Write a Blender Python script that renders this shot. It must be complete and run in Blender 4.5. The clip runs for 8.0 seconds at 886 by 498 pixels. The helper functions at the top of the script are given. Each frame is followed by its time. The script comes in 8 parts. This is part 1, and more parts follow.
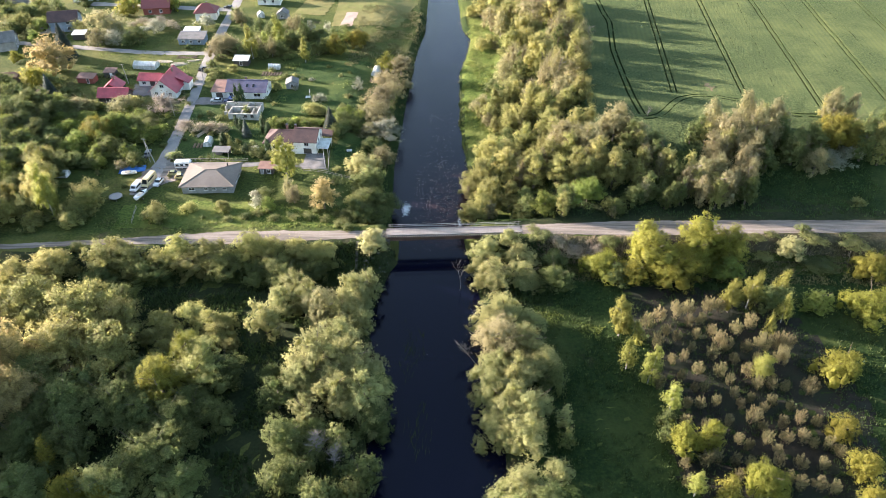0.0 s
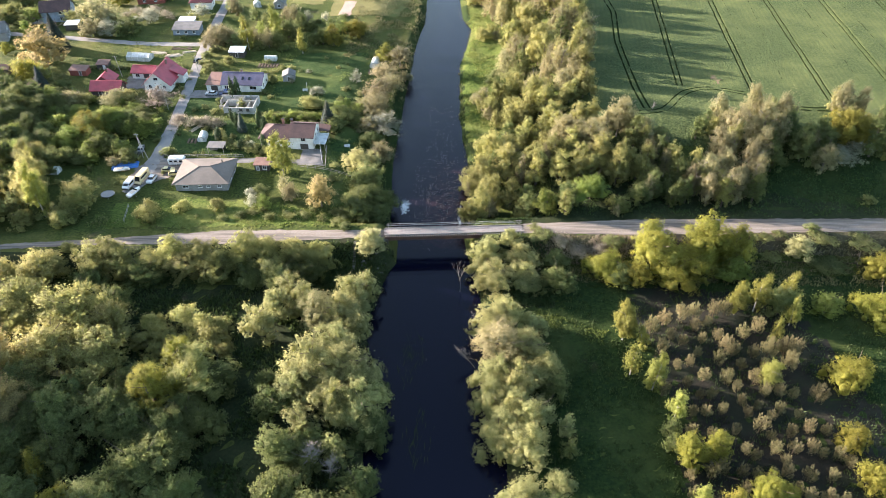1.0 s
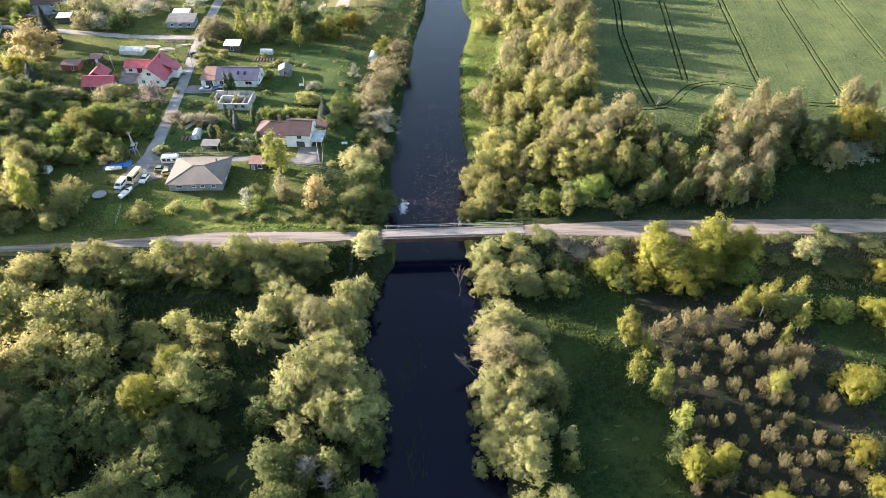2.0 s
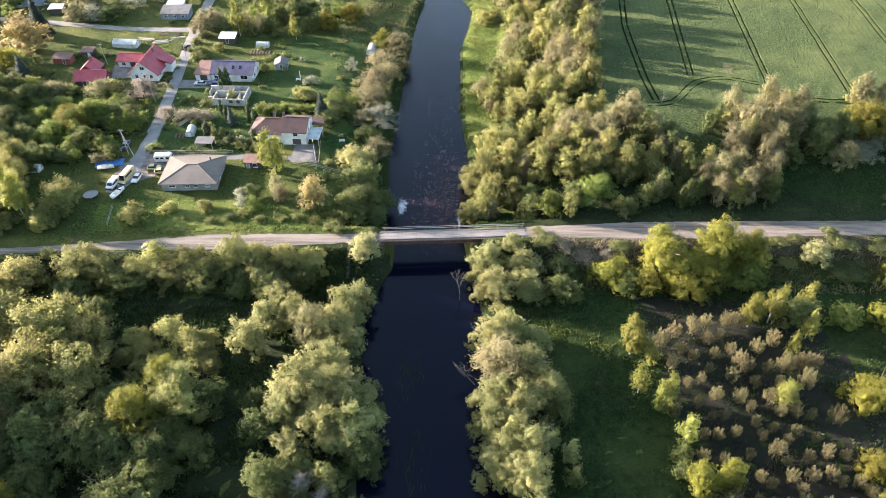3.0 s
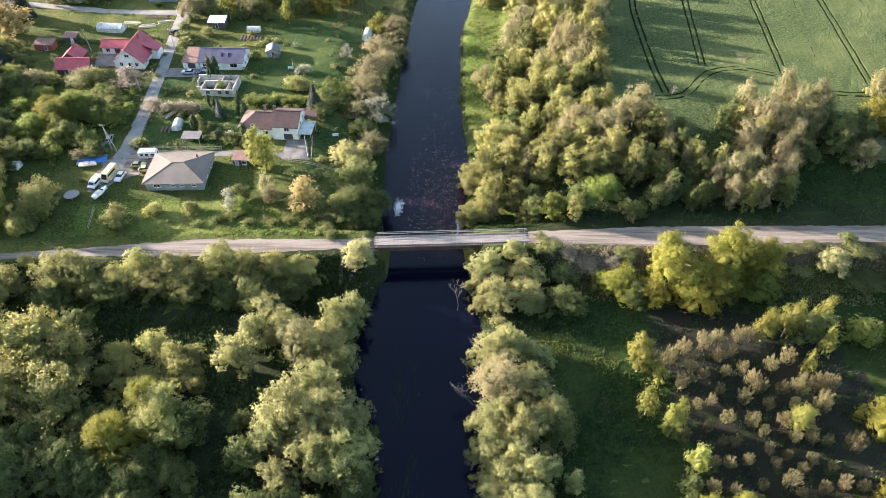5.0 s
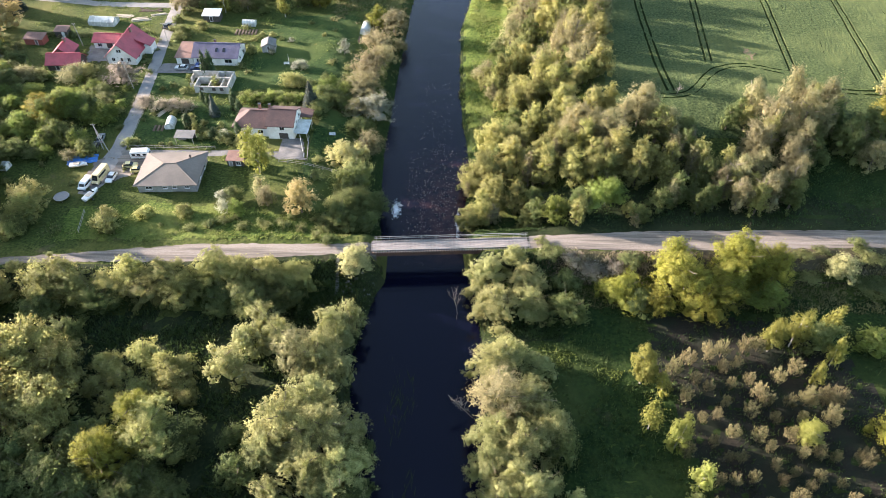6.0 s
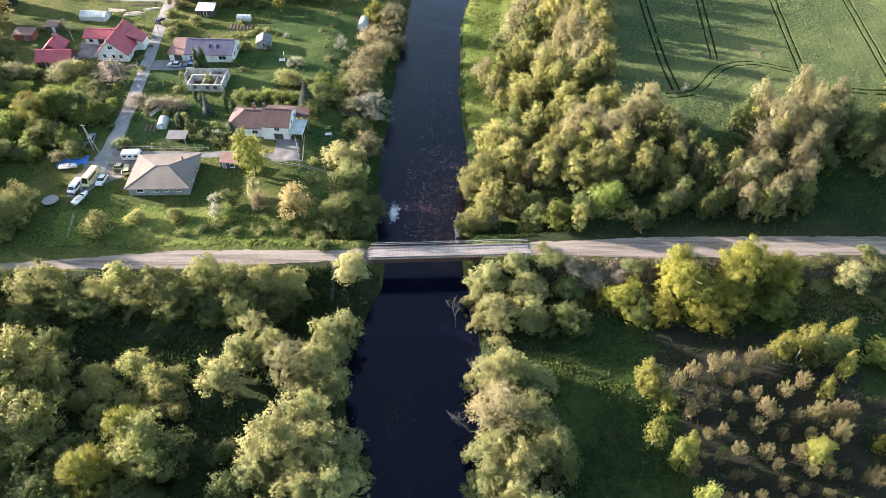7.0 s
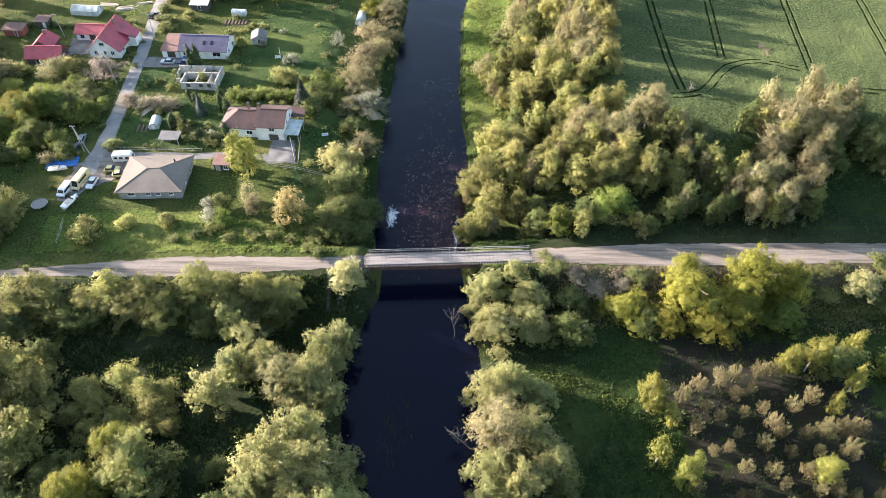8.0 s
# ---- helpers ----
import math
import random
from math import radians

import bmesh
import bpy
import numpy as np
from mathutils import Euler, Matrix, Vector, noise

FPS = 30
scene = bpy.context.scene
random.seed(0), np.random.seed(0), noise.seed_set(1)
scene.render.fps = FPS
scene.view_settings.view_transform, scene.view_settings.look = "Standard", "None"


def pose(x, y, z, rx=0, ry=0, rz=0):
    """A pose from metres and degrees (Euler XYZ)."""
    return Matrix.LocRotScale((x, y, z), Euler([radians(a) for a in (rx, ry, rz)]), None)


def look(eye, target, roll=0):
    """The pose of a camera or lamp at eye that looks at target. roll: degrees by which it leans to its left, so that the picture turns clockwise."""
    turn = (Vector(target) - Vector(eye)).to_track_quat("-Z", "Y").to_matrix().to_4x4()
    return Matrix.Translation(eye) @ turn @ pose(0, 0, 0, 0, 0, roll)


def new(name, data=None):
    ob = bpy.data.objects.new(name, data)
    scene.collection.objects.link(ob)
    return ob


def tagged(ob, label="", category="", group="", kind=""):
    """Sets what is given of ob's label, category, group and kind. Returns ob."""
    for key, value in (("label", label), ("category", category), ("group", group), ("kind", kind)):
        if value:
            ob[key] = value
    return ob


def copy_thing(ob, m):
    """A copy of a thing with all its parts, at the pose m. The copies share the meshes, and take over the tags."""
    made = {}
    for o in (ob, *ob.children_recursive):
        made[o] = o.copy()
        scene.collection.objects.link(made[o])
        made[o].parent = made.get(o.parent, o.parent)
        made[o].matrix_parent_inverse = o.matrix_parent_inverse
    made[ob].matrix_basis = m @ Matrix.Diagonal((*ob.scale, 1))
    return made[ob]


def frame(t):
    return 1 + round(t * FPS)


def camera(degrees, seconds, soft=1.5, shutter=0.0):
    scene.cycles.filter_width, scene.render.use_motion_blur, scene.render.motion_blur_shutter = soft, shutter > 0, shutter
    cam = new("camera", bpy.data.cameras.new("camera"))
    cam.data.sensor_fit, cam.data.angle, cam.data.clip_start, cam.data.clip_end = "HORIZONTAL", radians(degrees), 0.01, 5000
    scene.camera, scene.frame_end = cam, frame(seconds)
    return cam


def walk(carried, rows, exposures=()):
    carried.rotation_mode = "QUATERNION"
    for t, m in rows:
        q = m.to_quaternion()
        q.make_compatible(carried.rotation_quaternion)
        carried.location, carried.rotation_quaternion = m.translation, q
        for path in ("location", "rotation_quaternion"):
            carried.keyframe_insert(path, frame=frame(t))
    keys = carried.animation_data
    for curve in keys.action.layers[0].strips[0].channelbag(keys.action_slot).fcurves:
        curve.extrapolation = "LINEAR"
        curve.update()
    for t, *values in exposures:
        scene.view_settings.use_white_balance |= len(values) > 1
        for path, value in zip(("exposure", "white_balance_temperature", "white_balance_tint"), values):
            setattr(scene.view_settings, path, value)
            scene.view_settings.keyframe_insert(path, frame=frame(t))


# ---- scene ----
cam = camera(65.0, 8.0, 0.7)
PATH = [
    (0, (0.454, 0.094, 115.273), (0.426, 1.675, 114.048), 0.2),
    (0.5, (0.621, 3.013, 115.303), (0.591, 4.581, 114.062), 0.1),
    (1, (0.787, 5.964, 115.381), (0.756, 7.52, 114.125), 0.1),
    (1.5, (0.952, 8.944, 115.497), (0.92, 10.488, 114.227), 0.0),
    (3, (1.444, 18.029, 116.006), (1.408, 19.536, 114.692), -0.1),
    (3.5, (1.607, 21.097, 116.204), (1.57, 22.59, 114.874), -0.1),
    (4, (1.769, 24.179, 116.403), (1.731, 25.658, 115.058), -0.1),
    (4.5, (1.931, 27.274, 116.596), (1.892, 28.739, 115.235), -0.1),
    (4.7, (1.995, 28.515, 116.67), (1.956, 29.974, 115.303), -0.1),
    (6, (2.411, 36.605, 117.061), (2.37, 38.028, 115.657), -0.1),
    (6.5, (2.57, 39.721, 117.153), (2.528, 41.132, 115.735), -0.1),
    (7, (2.728, 42.836, 117.2), (2.686, 44.234, 115.77), -0.1),
    (7.5, (2.886, 45.946, 117.196), (2.843, 47.331, 115.754), -0.1),
    (8, (3.043, 49.049, 117.132), (2.999, 50.421, 115.678), -0.1),
]
walk(cam, [(t, look(eye, target, roll)) for t, eye, target, roll in PATH], [(0, 2.70)])

# ---- light ----
SUN_HEIGHT, SUN_SIDE = 12.8, -73.0
world = bpy.data.worlds.new("evening_sky")
scene.world = world
world.use_nodes = True
tree = world.node_tree
sky = tree.nodes.new("ShaderNodeTexSky")
sky.sky_type, sky.sun_disc = "NISHITA", False
sky.sun_elevation, sky.sun_rotation = radians(SUN_HEIGHT), radians(SUN_SIDE)
sky.air_density, sky.dust_density = 1.0, 1.5
tree.links.new(sky.outputs[0], tree.nodes["Background"].inputs[0])
tree.nodes["Background"].inputs[1].default_value = 0.106
lamp = bpy.data.lights.new("sun", "SUN")
lamp.energy, lamp.angle, lamp.color = 5.0, radians(0.6), (1.0, 0.845, 0.785)
sun = new("sun", lamp)
away = Vector((math.sin(radians(SUN_SIDE)) * math.cos(radians(SUN_HEIGHT)), math.cos(radians(SUN_SIDE)) * math.cos(radians(SUN_HEIGHT)), math.sin(radians(SUN_HEIGHT))))
sun.matrix_world = look(away * 500, (0, 0, 0))

# ---- materials ----
def shader(name):
    m = bpy.data.materials.new(name)
    m.use_nodes = True
    nodes, links = m.node_tree.nodes, m.node_tree.links
    return m, nodes, links, nodes["Principled BSDF"]


def blend(nodes, links, factor, a, b, kind="MIX"):
    n = nodes.new("ShaderNodeMix")
    n.data_type, n.blend_type = "RGBA", kind
    for socket, value in ((n.inputs[0], factor), (n.inputs[6], a), (n.inputs[7], b)):
        if hasattr(value, "links"):
            links.new(value, socket)
        else:
            socket.default_value = (*value, 1) if isinstance(value, tuple) else value
    return n.outputs[2]


def grain(nodes, links, scale, detail=4.0, low=0.35, high=0.65, where=None, rough=0.6):
    """A noise stretched to 0..1 between low and high."""
    t = nodes.new("ShaderNodeTexNoise")
    t.inputs["Scale"].default_value, t.inputs["Detail"].default_value, t.inputs["Roughness"].default_value = scale, detail, rough
    if where is not None:
        links.new(where, t.inputs["Vector"])
    r = nodes.new("ShaderNodeMapRange")
    r.inputs[1].default_value, r.inputs[2].default_value = low, high
    links.new(t.outputs[0], r.inputs[0])
    return r.outputs[0]


def surface(name, a, b, scale=2.0, c=None, wide=0.15, rough=0.9, bump=0.3, depth=0.05, metal=0.0, vary=0.0, gloss=0.3, stretch=None):
    """Colours a and b mixed by a fine grain, c by wide stains; vary: how far single objects differ."""
    m, nodes, links, out = shader(name)
    where = nodes.new("ShaderNodeTexCoord").outputs["Object"]
    fine = grain(nodes, links, scale, where=where)
    colour = blend(nodes, links, fine, a, b)
    if c:
        over = where
        if stretch:
            shape = nodes.new("ShaderNodeMapping")
            shape.inputs["Scale"].default_value = stretch
            links.new(where, shape.inputs[0])
            over = shape.outputs[0]
        colour = blend(nodes, links, grain(nodes, links, wide, 3, 0.42, 0.62, over), colour, c)
    if vary:
        info = nodes.new("ShaderNodeObjectInfo")
        h = nodes.new("ShaderNodeHueSaturation")
        r = nodes.new("ShaderNodeMapRange")
        r.inputs[3].default_value, r.inputs[4].default_value = 1 - vary, 1 + vary
        links.new(info.outputs["Random"], r.inputs[0])
        links.new(r.outputs[0], h.inputs["Value"])
        links.new(colour, h.inputs["Color"])
        colour = h.outputs[0]
    links.new(colour, out.inputs["Base Color"])
    out.inputs["Roughness"].default_value, out.inputs["Metallic"].default_value = rough, metal
    out.inputs["Specular IOR Level"].default_value = gloss
    if bump:
        n = nodes.new("ShaderNodeBump")
        n.inputs["Strength"].default_value, n.inputs["Distance"].default_value = bump, depth
        links.new(grain(nodes, links, scale * 1.7, 5, 0.2, 0.8, where), n.inputs["Height"])
        links.new(n.outputs[0], out.inputs["Normal"])
    return m


def foliage(name, a, b, c, shine=0.5, grainy=0.32):
    """Leaves: a to b from leaf to leaf, c from tree to tree and in patches; part of the light shines through."""
    m, nodes, links, out = shader(name)
    island = nodes.new("ShaderNodeNewGeometry").outputs["Random Per Island"]
    info = nodes.new("ShaderNodeObjectInfo").outputs["Random"]
    where = nodes.new("ShaderNodeTexCoord").outputs["Object"]
    colour = blend(nodes, links, island, a, b)
    patch = nodes.new("ShaderNodeMath")
    patch.operation = "MULTIPLY"
    links.new(info, patch.inputs[0])
    links.new(grain(nodes, links, 0.35, 2, 0.3, 0.7, where), patch.inputs[1])
    colour = blend(nodes, links, patch.outputs[0], colour, c)
    h = nodes.new("ShaderNodeHueSaturation")
    r = nodes.new("ShaderNodeMapRange")
    r.inputs[3].default_value, r.inputs[4].default_value = 0.72, 1.18
    links.new(info, r.inputs[0])
    links.new(r.outputs[0], h.inputs["Value"])
    swing = nodes.new("ShaderNodeMath")
    swing.operation, swing.inputs[1].default_value = "MULTIPLY", 37.0
    links.new(info, swing.inputs[0])
    loop = nodes.new("ShaderNodeMath")
    loop.operation = "FRACT"
    links.new(swing.outputs[0], loop.inputs[0])
    tint = nodes.new("ShaderNodeMapRange")
    tint.inputs[3].default_value, tint.inputs[4].default_value = 0.496, 0.521
    links.new(loop.outputs[0], tint.inputs[0])
    links.new(tint.outputs[0], h.inputs["Hue"])
    links.new(colour, h.inputs["Color"])
    links.new(h.outputs[0], out.inputs["Base Color"])
    out.inputs["Roughness"].default_value, out.inputs["Specular IOR Level"].default_value = 0.65, 0.25
    glow = nodes.new("ShaderNodeBsdfTranslucent")
    links.new(h.outputs[0], glow.inputs[0])
    mix = nodes.new("ShaderNodeMixShader")
    mix.inputs[0].default_value = shine
    links.new(out.outputs[0], mix.inputs[1])
    links.new(glow.outputs[0], mix.inputs[2])
    if not grainy:
        links.new(mix.outputs[0], nodes["Material Output"].inputs[0])
        return m
    # single leaves within a spray and within the leafy mass differ
    cells = nodes.new("ShaderNodeTexVoronoi")
    cells.inputs["Scale"].default_value = 5.0
    links.new(where, cells.inputs["Vector"])
    shade = nodes.new("ShaderNodeSeparateColor")
    links.new(cells.outputs["Color"], shade.inputs[0])
    r = nodes.new("ShaderNodeMapRange")
    r.inputs[3].default_value, r.inputs[4].default_value = 1 - grainy, 1 + grainy
    links.new(shade.outputs[0], r.inputs[0])
    fine = nodes.new("ShaderNodeHueSaturation")
    links.new(r.outputs[0], fine.inputs["Value"])
    links.new(h.outputs[0], fine.inputs["Color"])
    links.new(fine.outputs[0], out.inputs["Base Color"])
    links.new(fine.outputs[0], glow.inputs[0])
    n = nodes.new("ShaderNodeBump")
    n.inputs["Strength"].default_value, n.inputs["Distance"].default_value = 0.9, 0.25
    links.new(cells.outputs["Distance"], n.inputs["Height"])
    links.new(n.outputs[0], out.inputs["Normal"])
    links.new(n.outputs[0], glow.inputs["Normal"])
    links.new(mix.outputs[0], nodes["Material Output"].inputs[0])
    return m


def plain(name, colour, rough=0.5, metal=0.0, gloss=0.5):
    m, nodes, links, out = shader(name)
    where = nodes.new("ShaderNodeTexCoord").outputs["Object"]
    dirt = tuple(v * 0.72 for v in colour)
    links.new(blend(nodes, links, grain(nodes, links, 1.3, 4, 0.4, 0.75, where), colour, dirt), out.inputs["Base Color"])
    out.inputs["Roughness"].default_value, out.inputs["Metallic"].default_value, out.inputs["Specular IOR Level"].default_value = rough, metal, gloss
    return m


def water_material():
    """Dark peaty water: smooth below the bridge, rippled over the shallows above it."""
    m, nodes, links, out = shader("river_water")
    where = nodes.new("ShaderNodeTexCoord").outputs["Object"]
    out.inputs["Base Color"].default_value = (0.0024, 0.0030, 0.0095, 1)
    out.inputs["Specular IOR Level"].default_value = 0.26
    out.inputs["Roughness"].default_value, out.inputs["IOR"].default_value = 0.08, 1.33
    split = nodes.new("ShaderNodeSeparateXYZ")
    links.new(where, split.inputs[0])
    # reddish cobble bed showing through the shallows
    bed = nodes.new("ShaderNodeMapRange")
    bed.inputs[1].default_value, bed.inputs[2].default_value = 205, 175
    links.new(split.outputs[1], bed.inputs[0])
    start = nodes.new("ShaderNodeMapRange")
    start.inputs[1].default_value, start.inputs[2].default_value = 154, 162
    links.new(split.outputs[1], start.inputs[0])
    east = nodes.new("ShaderNodeMapRange")
    east.inputs[1].default_value, east.inputs[2].default_value = -14, 0
    links.new(split.outputs[0], east.inputs[0])
    amount = grain(nodes, links, 0.5, 5, 0.35, 0.7, where, 0.7)
    for more in (bed.outputs[0], start.outputs[0], east.outputs[0]):
        k = nodes.new("ShaderNodeMath")
        k.operation = "MULTIPLY"
        links.new(amount, k.inputs[0])
        links.new(more, k.inputs[1])
        amount = k.outputs[0]
    links.new(blend(nodes, links, amount, (0.0024, 0.0030, 0.0095), (0.046, 0.020, 0.018)), out.inputs["Base Color"])
    reach = nodes.new("ShaderNodeMapRange")
    reach.inputs[1].default_value, reach.inputs[2].default_value = 146, 172
    reach.inputs[3].default_value, reach.inputs[4].default_value = 0.03, 0.34
    links.new(split.outputs[1], reach.inputs[0])
    n = nodes.new("ShaderNodeBump")
    n.inputs["Distance"].default_value = 0.22
    links.new(reach.outputs[0], n.inputs["Strength"])
    links.new(grain(nodes, links, 0.8, 5, 0.2, 0.8, where, 0.7), n.inputs["Height"])
    links.new(n.outputs[0], out.inputs["Normal"])
    return m


def grass_material(name, a, b, dry, bare, depth=0.25):
    """Rough grass: tufts, wide drier patches and a few bare spots."""
    m, nodes, links, out = shader(name)
    where = nodes.new("ShaderNodeTexCoord").outputs["Object"]
    colour = blend(nodes, links, grain(nodes, links, 1.6, 6, 0.35, 0.68, where), a, b)
    colour = blend(nodes, links, grain(nodes, links, 0.045, 5, 0.47, 0.66, where), colour, dry)
    colour = blend(nodes, links, grain(nodes, links, 0.13, 5, 0.62, 0.76, where), colour, bare)
    links.new(colour, out.inputs["Base Color"])
    out.inputs["Roughness"].default_value, out.inputs["Specular IOR Level"].default_value = 1.0, 0.1
    n = nodes.new("ShaderNodeBump")
    n.inputs["Strength"].default_value, n.inputs["Distance"].default_value = 0.9, depth
    links.new(grain(nodes, links, 1.3, 6, 0.25, 0.75, where, 0.7), n.inputs["Height"])
    links.new(n.outputs[0], out.inputs["Normal"])
    return m


GRASS = grass_material("grass", (0.021, 0.038, 0.009), (0.092, 0.112, 0.027), (0.116, 0.118, 0.036), (0.092, 0.078, 0.045), 0.6)
def crop_material():
    """Young cereal: drill rows along the sprayer tracks, mottled."""
    m = grass_material("young_cereal", (0.024, 0.042, 0.015), (0.112, 0.140, 0.052), (0.104, 0.126, 0.046), (0.060, 0.082, 0.032), 0.7)
    nodes, links = m.node_tree.nodes, m.node_tree.links
    out = nodes["Principled BSDF"]
    turn = nodes.new("ShaderNodeMapping")
    turn.inputs["Rotation"].default_value[2] = 0.11
    links.new(nodes.new("ShaderNodeTexCoord").outputs["Object"], turn.inputs[0])
    wave = nodes.new("ShaderNodeTexWave")
    wave.inputs["Scale"].default_value, wave.inputs["Distortion"].default_value, wave.inputs["Detail"].default_value = 0.16, 1.2, 3.0
    links.new(turn.outputs[0], wave.inputs[0])
    old = out.inputs["Base Color"].links[0].from_socket
    k = nodes.new("ShaderNodeMath")
    k.operation, k.inputs[1].default_value = "MULTIPLY", 0.22
    links.new(wave.outputs[1], k.inputs[0])
    links.new(blend(nodes, links, k.outputs[0], old, (0.04, 0.068, 0.030)), out.inputs["Base Color"])
    return m


CROP = crop_material()
# lush grass, darkened further: tree shade is put into its colour
MEADOW = grass_material("lush_shaded_meadow", (0.007, 0.017, 0.005), (0.028, 0.047, 0.011), (0.040, 0.054, 0.015), (0.036, 0.035, 0.016))
# the shade under trees and on banks is put into the litter's colour
SHADED_LITTER = grass_material("wood_floor", (0.010, 0.016, 0.007), (0.028, 0.038, 0.014), (0.032, 0.038, 0.016), (0.036, 0.032, 0.019))
DRY_LAWN = grass_material("dry_lawn", (0.13, 0.125, 0.045), (0.19, 0.17, 0.07), (0.12, 0.135, 0.04), (0.18, 0.14, 0.07), 0.15)
# near-black: the shade inside a pressed track is put into its colour
TRACK_SHADE = surface("shaded_track_soil", (0.008, 0.013, 0.005), (0.016, 0.024, 0.009), 3, gloss=0.0, rough=1.0)
RUT = surface("rut_soil", (0.018, 0.027, 0.011), (0.034, 0.046, 0.019), 3, gloss=0.0, rough=1.0)
GRAVEL = surface("gravel", (0.178, 0.152, 0.128), (0.250, 0.214, 0.182), 3.5, (0.108, 0.092, 0.076), 0.5, 0.95, 0.5, 0.06, stretch=(0.10, 1.6, 1))
LANE = surface("dusty_asphalt", (0.165, 0.160, 0.155), (0.215, 0.208, 0.200), 2.5, (0.245, 0.228, 0.210), 0.25, 0.9, 0.2, 0.02)
PAVING = surface("grey_paving", (0.13, 0.125, 0.12), (0.17, 0.165, 0.16), 3.0, (0.11, 0.105, 0.10), 0.4, 0.85, 0.2, 0.02)
# dead grass; the shade between the shrubs is put into its near-black colour
SHADED_HEATH = surface("shaded_grass_litter", (0.010, 0.009, 0.006), (0.021, 0.018, 0.011), 2.0, (0.012, 0.016, 0.007), 0.2, 1.0, 0.8, 0.15)
SOIL = surface("garden_soil", (0.08, 0.055, 0.04), (0.12, 0.09, 0.065), 3.0, (0.10, 0.07, 0.05), 0.4, 1.0, 0.6, 0.08)
STONE = surface("bank_stone", (0.09, 0.085, 0.08), (0.17, 0.16, 0.145), 4.0, (0.06, 0.06, 0.05), 0.6, 0.9, 0.4, 0.05)
RED_STONE = surface("river_cobble", (0.10, 0.055, 0.04), (0.17, 0.11, 0.085), 5.0, (0.07, 0.05, 0.04), 0.8, 0.5, 0.3, 0.03, gloss=0.5)
FOAM = surface("foam", (0.75, 0.75, 0.74), (0.85, 0.85, 0.84), 6.0, rough=0.8)
# pinkish grey: reflections on the ripples are put into this colour
CREST_GLINT = surface("ripple_crest_glint", (0.16, 0.12, 0.12), (0.34, 0.29, 0.28), 3.0, rough=0.7)
BARK = surface("bark", (0.10, 0.08, 0.06), (0.16, 0.135, 0.11), 6.0, rough=0.95)
BIRCH_BARK = surface("birch_bark", (0.42, 0.40, 0.37), (0.22, 0.20, 0.18), 5.0, rough=0.85)
TWIG = surface("grey_twig", (0.17, 0.15, 0.13), (0.24, 0.21, 0.185), 6.0, rough=0.95)
BRONZE_TWIG = surface("brown_twig", (0.07, 0.05, 0.036), (0.12, 0.09, 0.065), 6.0, rough=0.95)
LEAVES = {
    "willow": foliage("willow_leaves", (0.275, 0.272, 0.095), (0.382, 0.374, 0.140), (0.355, 0.322, 0.128), 0.60),
    "sallow": foliage("sallow_leaves", (0.312, 0.320, 0.132), (0.406, 0.412, 0.180), (0.374, 0.352, 0.160), 0.60),
    "alder": foliage("alder_leaves", (0.140, 0.172, 0.056), (0.218, 0.248, 0.087), (0.194, 0.207, 0.083), 0.60),
    "poplar": foliage("poplar_leaves", (0.239, 0.223, 0.038), (0.323, 0.295, 0.058), (0.210, 0.214, 0.053), 0.60),
    "birch": foliage("birch_leaves", (0.262, 0.268, 0.062), (0.350, 0.352, 0.094), (0.290, 0.290, 0.088), 0.60),
    "ash": foliage("ash_leaves", (0.278, 0.246, 0.130), (0.372, 0.334, 0.194), (0.280, 0.262, 0.132), 0.60),
    "lime": foliage("lime_leaves", (0.200, 0.245, 0.056), (0.292, 0.338, 0.084), (0.230, 0.258, 0.074), 0.60),
    "maple": foliage("maple_leaves", (0.345, 0.268, 0.125), (0.450, 0.360, 0.180), (0.335, 0.280, 0.125), 0.60),
    "thuja": foliage("thuja_sprays", (0.040, 0.072, 0.026), (0.090, 0.130, 0.048), (0.066, 0.100, 0.038), 0.2),
    "spruce": foliage("spruce_needles", (0.024, 0.042, 0.030), (0.056, 0.080, 0.060), (0.046, 0.064, 0.060), 0.2),
    "bush": foliage("bush_leaves", (0.184, 0.210, 0.074), (0.282, 0.299, 0.116), (0.251, 0.249, 0.104), 0.58),
    "bronze": foliage("bronze_leaves", (0.120, 0.103, 0.052), (0.335, 0.290, 0.152), (0.215, 0.188, 0.098), 0.50),
    "pale": foliage("pale_leaves", (0.348, 0.330, 0.160), (0.441, 0.423, 0.215), (0.379, 0.362, 0.182), 0.60),
    "pink": foliage("pink_blossom", (0.288, 0.245, 0.194), (0.419, 0.370, 0.316), (0.233, 0.225, 0.122), 0.6),
    "blossom": foliage("white_blossom", (0.233, 0.255, 0.143), (0.521, 0.530, 0.449), (0.326, 0.330, 0.224), 0.6),
}
WHITE_WALL = surface("white_render", (0.70, 0.68, 0.64), (0.78, 0.76, 0.72), 1.5, (0.60, 0.58, 0.54), 0.3, 0.9, 0.1, 0.01)
GREY_WALL = surface("grey_boards", (0.26, 0.25, 0.24), (0.33, 0.32, 0.30), 2.0, (0.22, 0.21, 0.20), 0.4, 0.9, 0.2, 0.02)
BLUE_WALL = surface("blue_grey_boards", (0.20, 0.24, 0.29), (0.26, 0.30, 0.35), 2.0, (0.17, 0.20, 0.24), 0.4, 0.9, 0.2, 0.02)
DARK_WALL = surface("dark_boards", (0.05, 0.045, 0.04), (0.09, 0.075, 0.065), 3.0, rough=0.9)
RED_WALL = surface("red_boards", (0.20, 0.06, 0.045), (0.26, 0.085, 0.06), 3.0, rough=0.9)
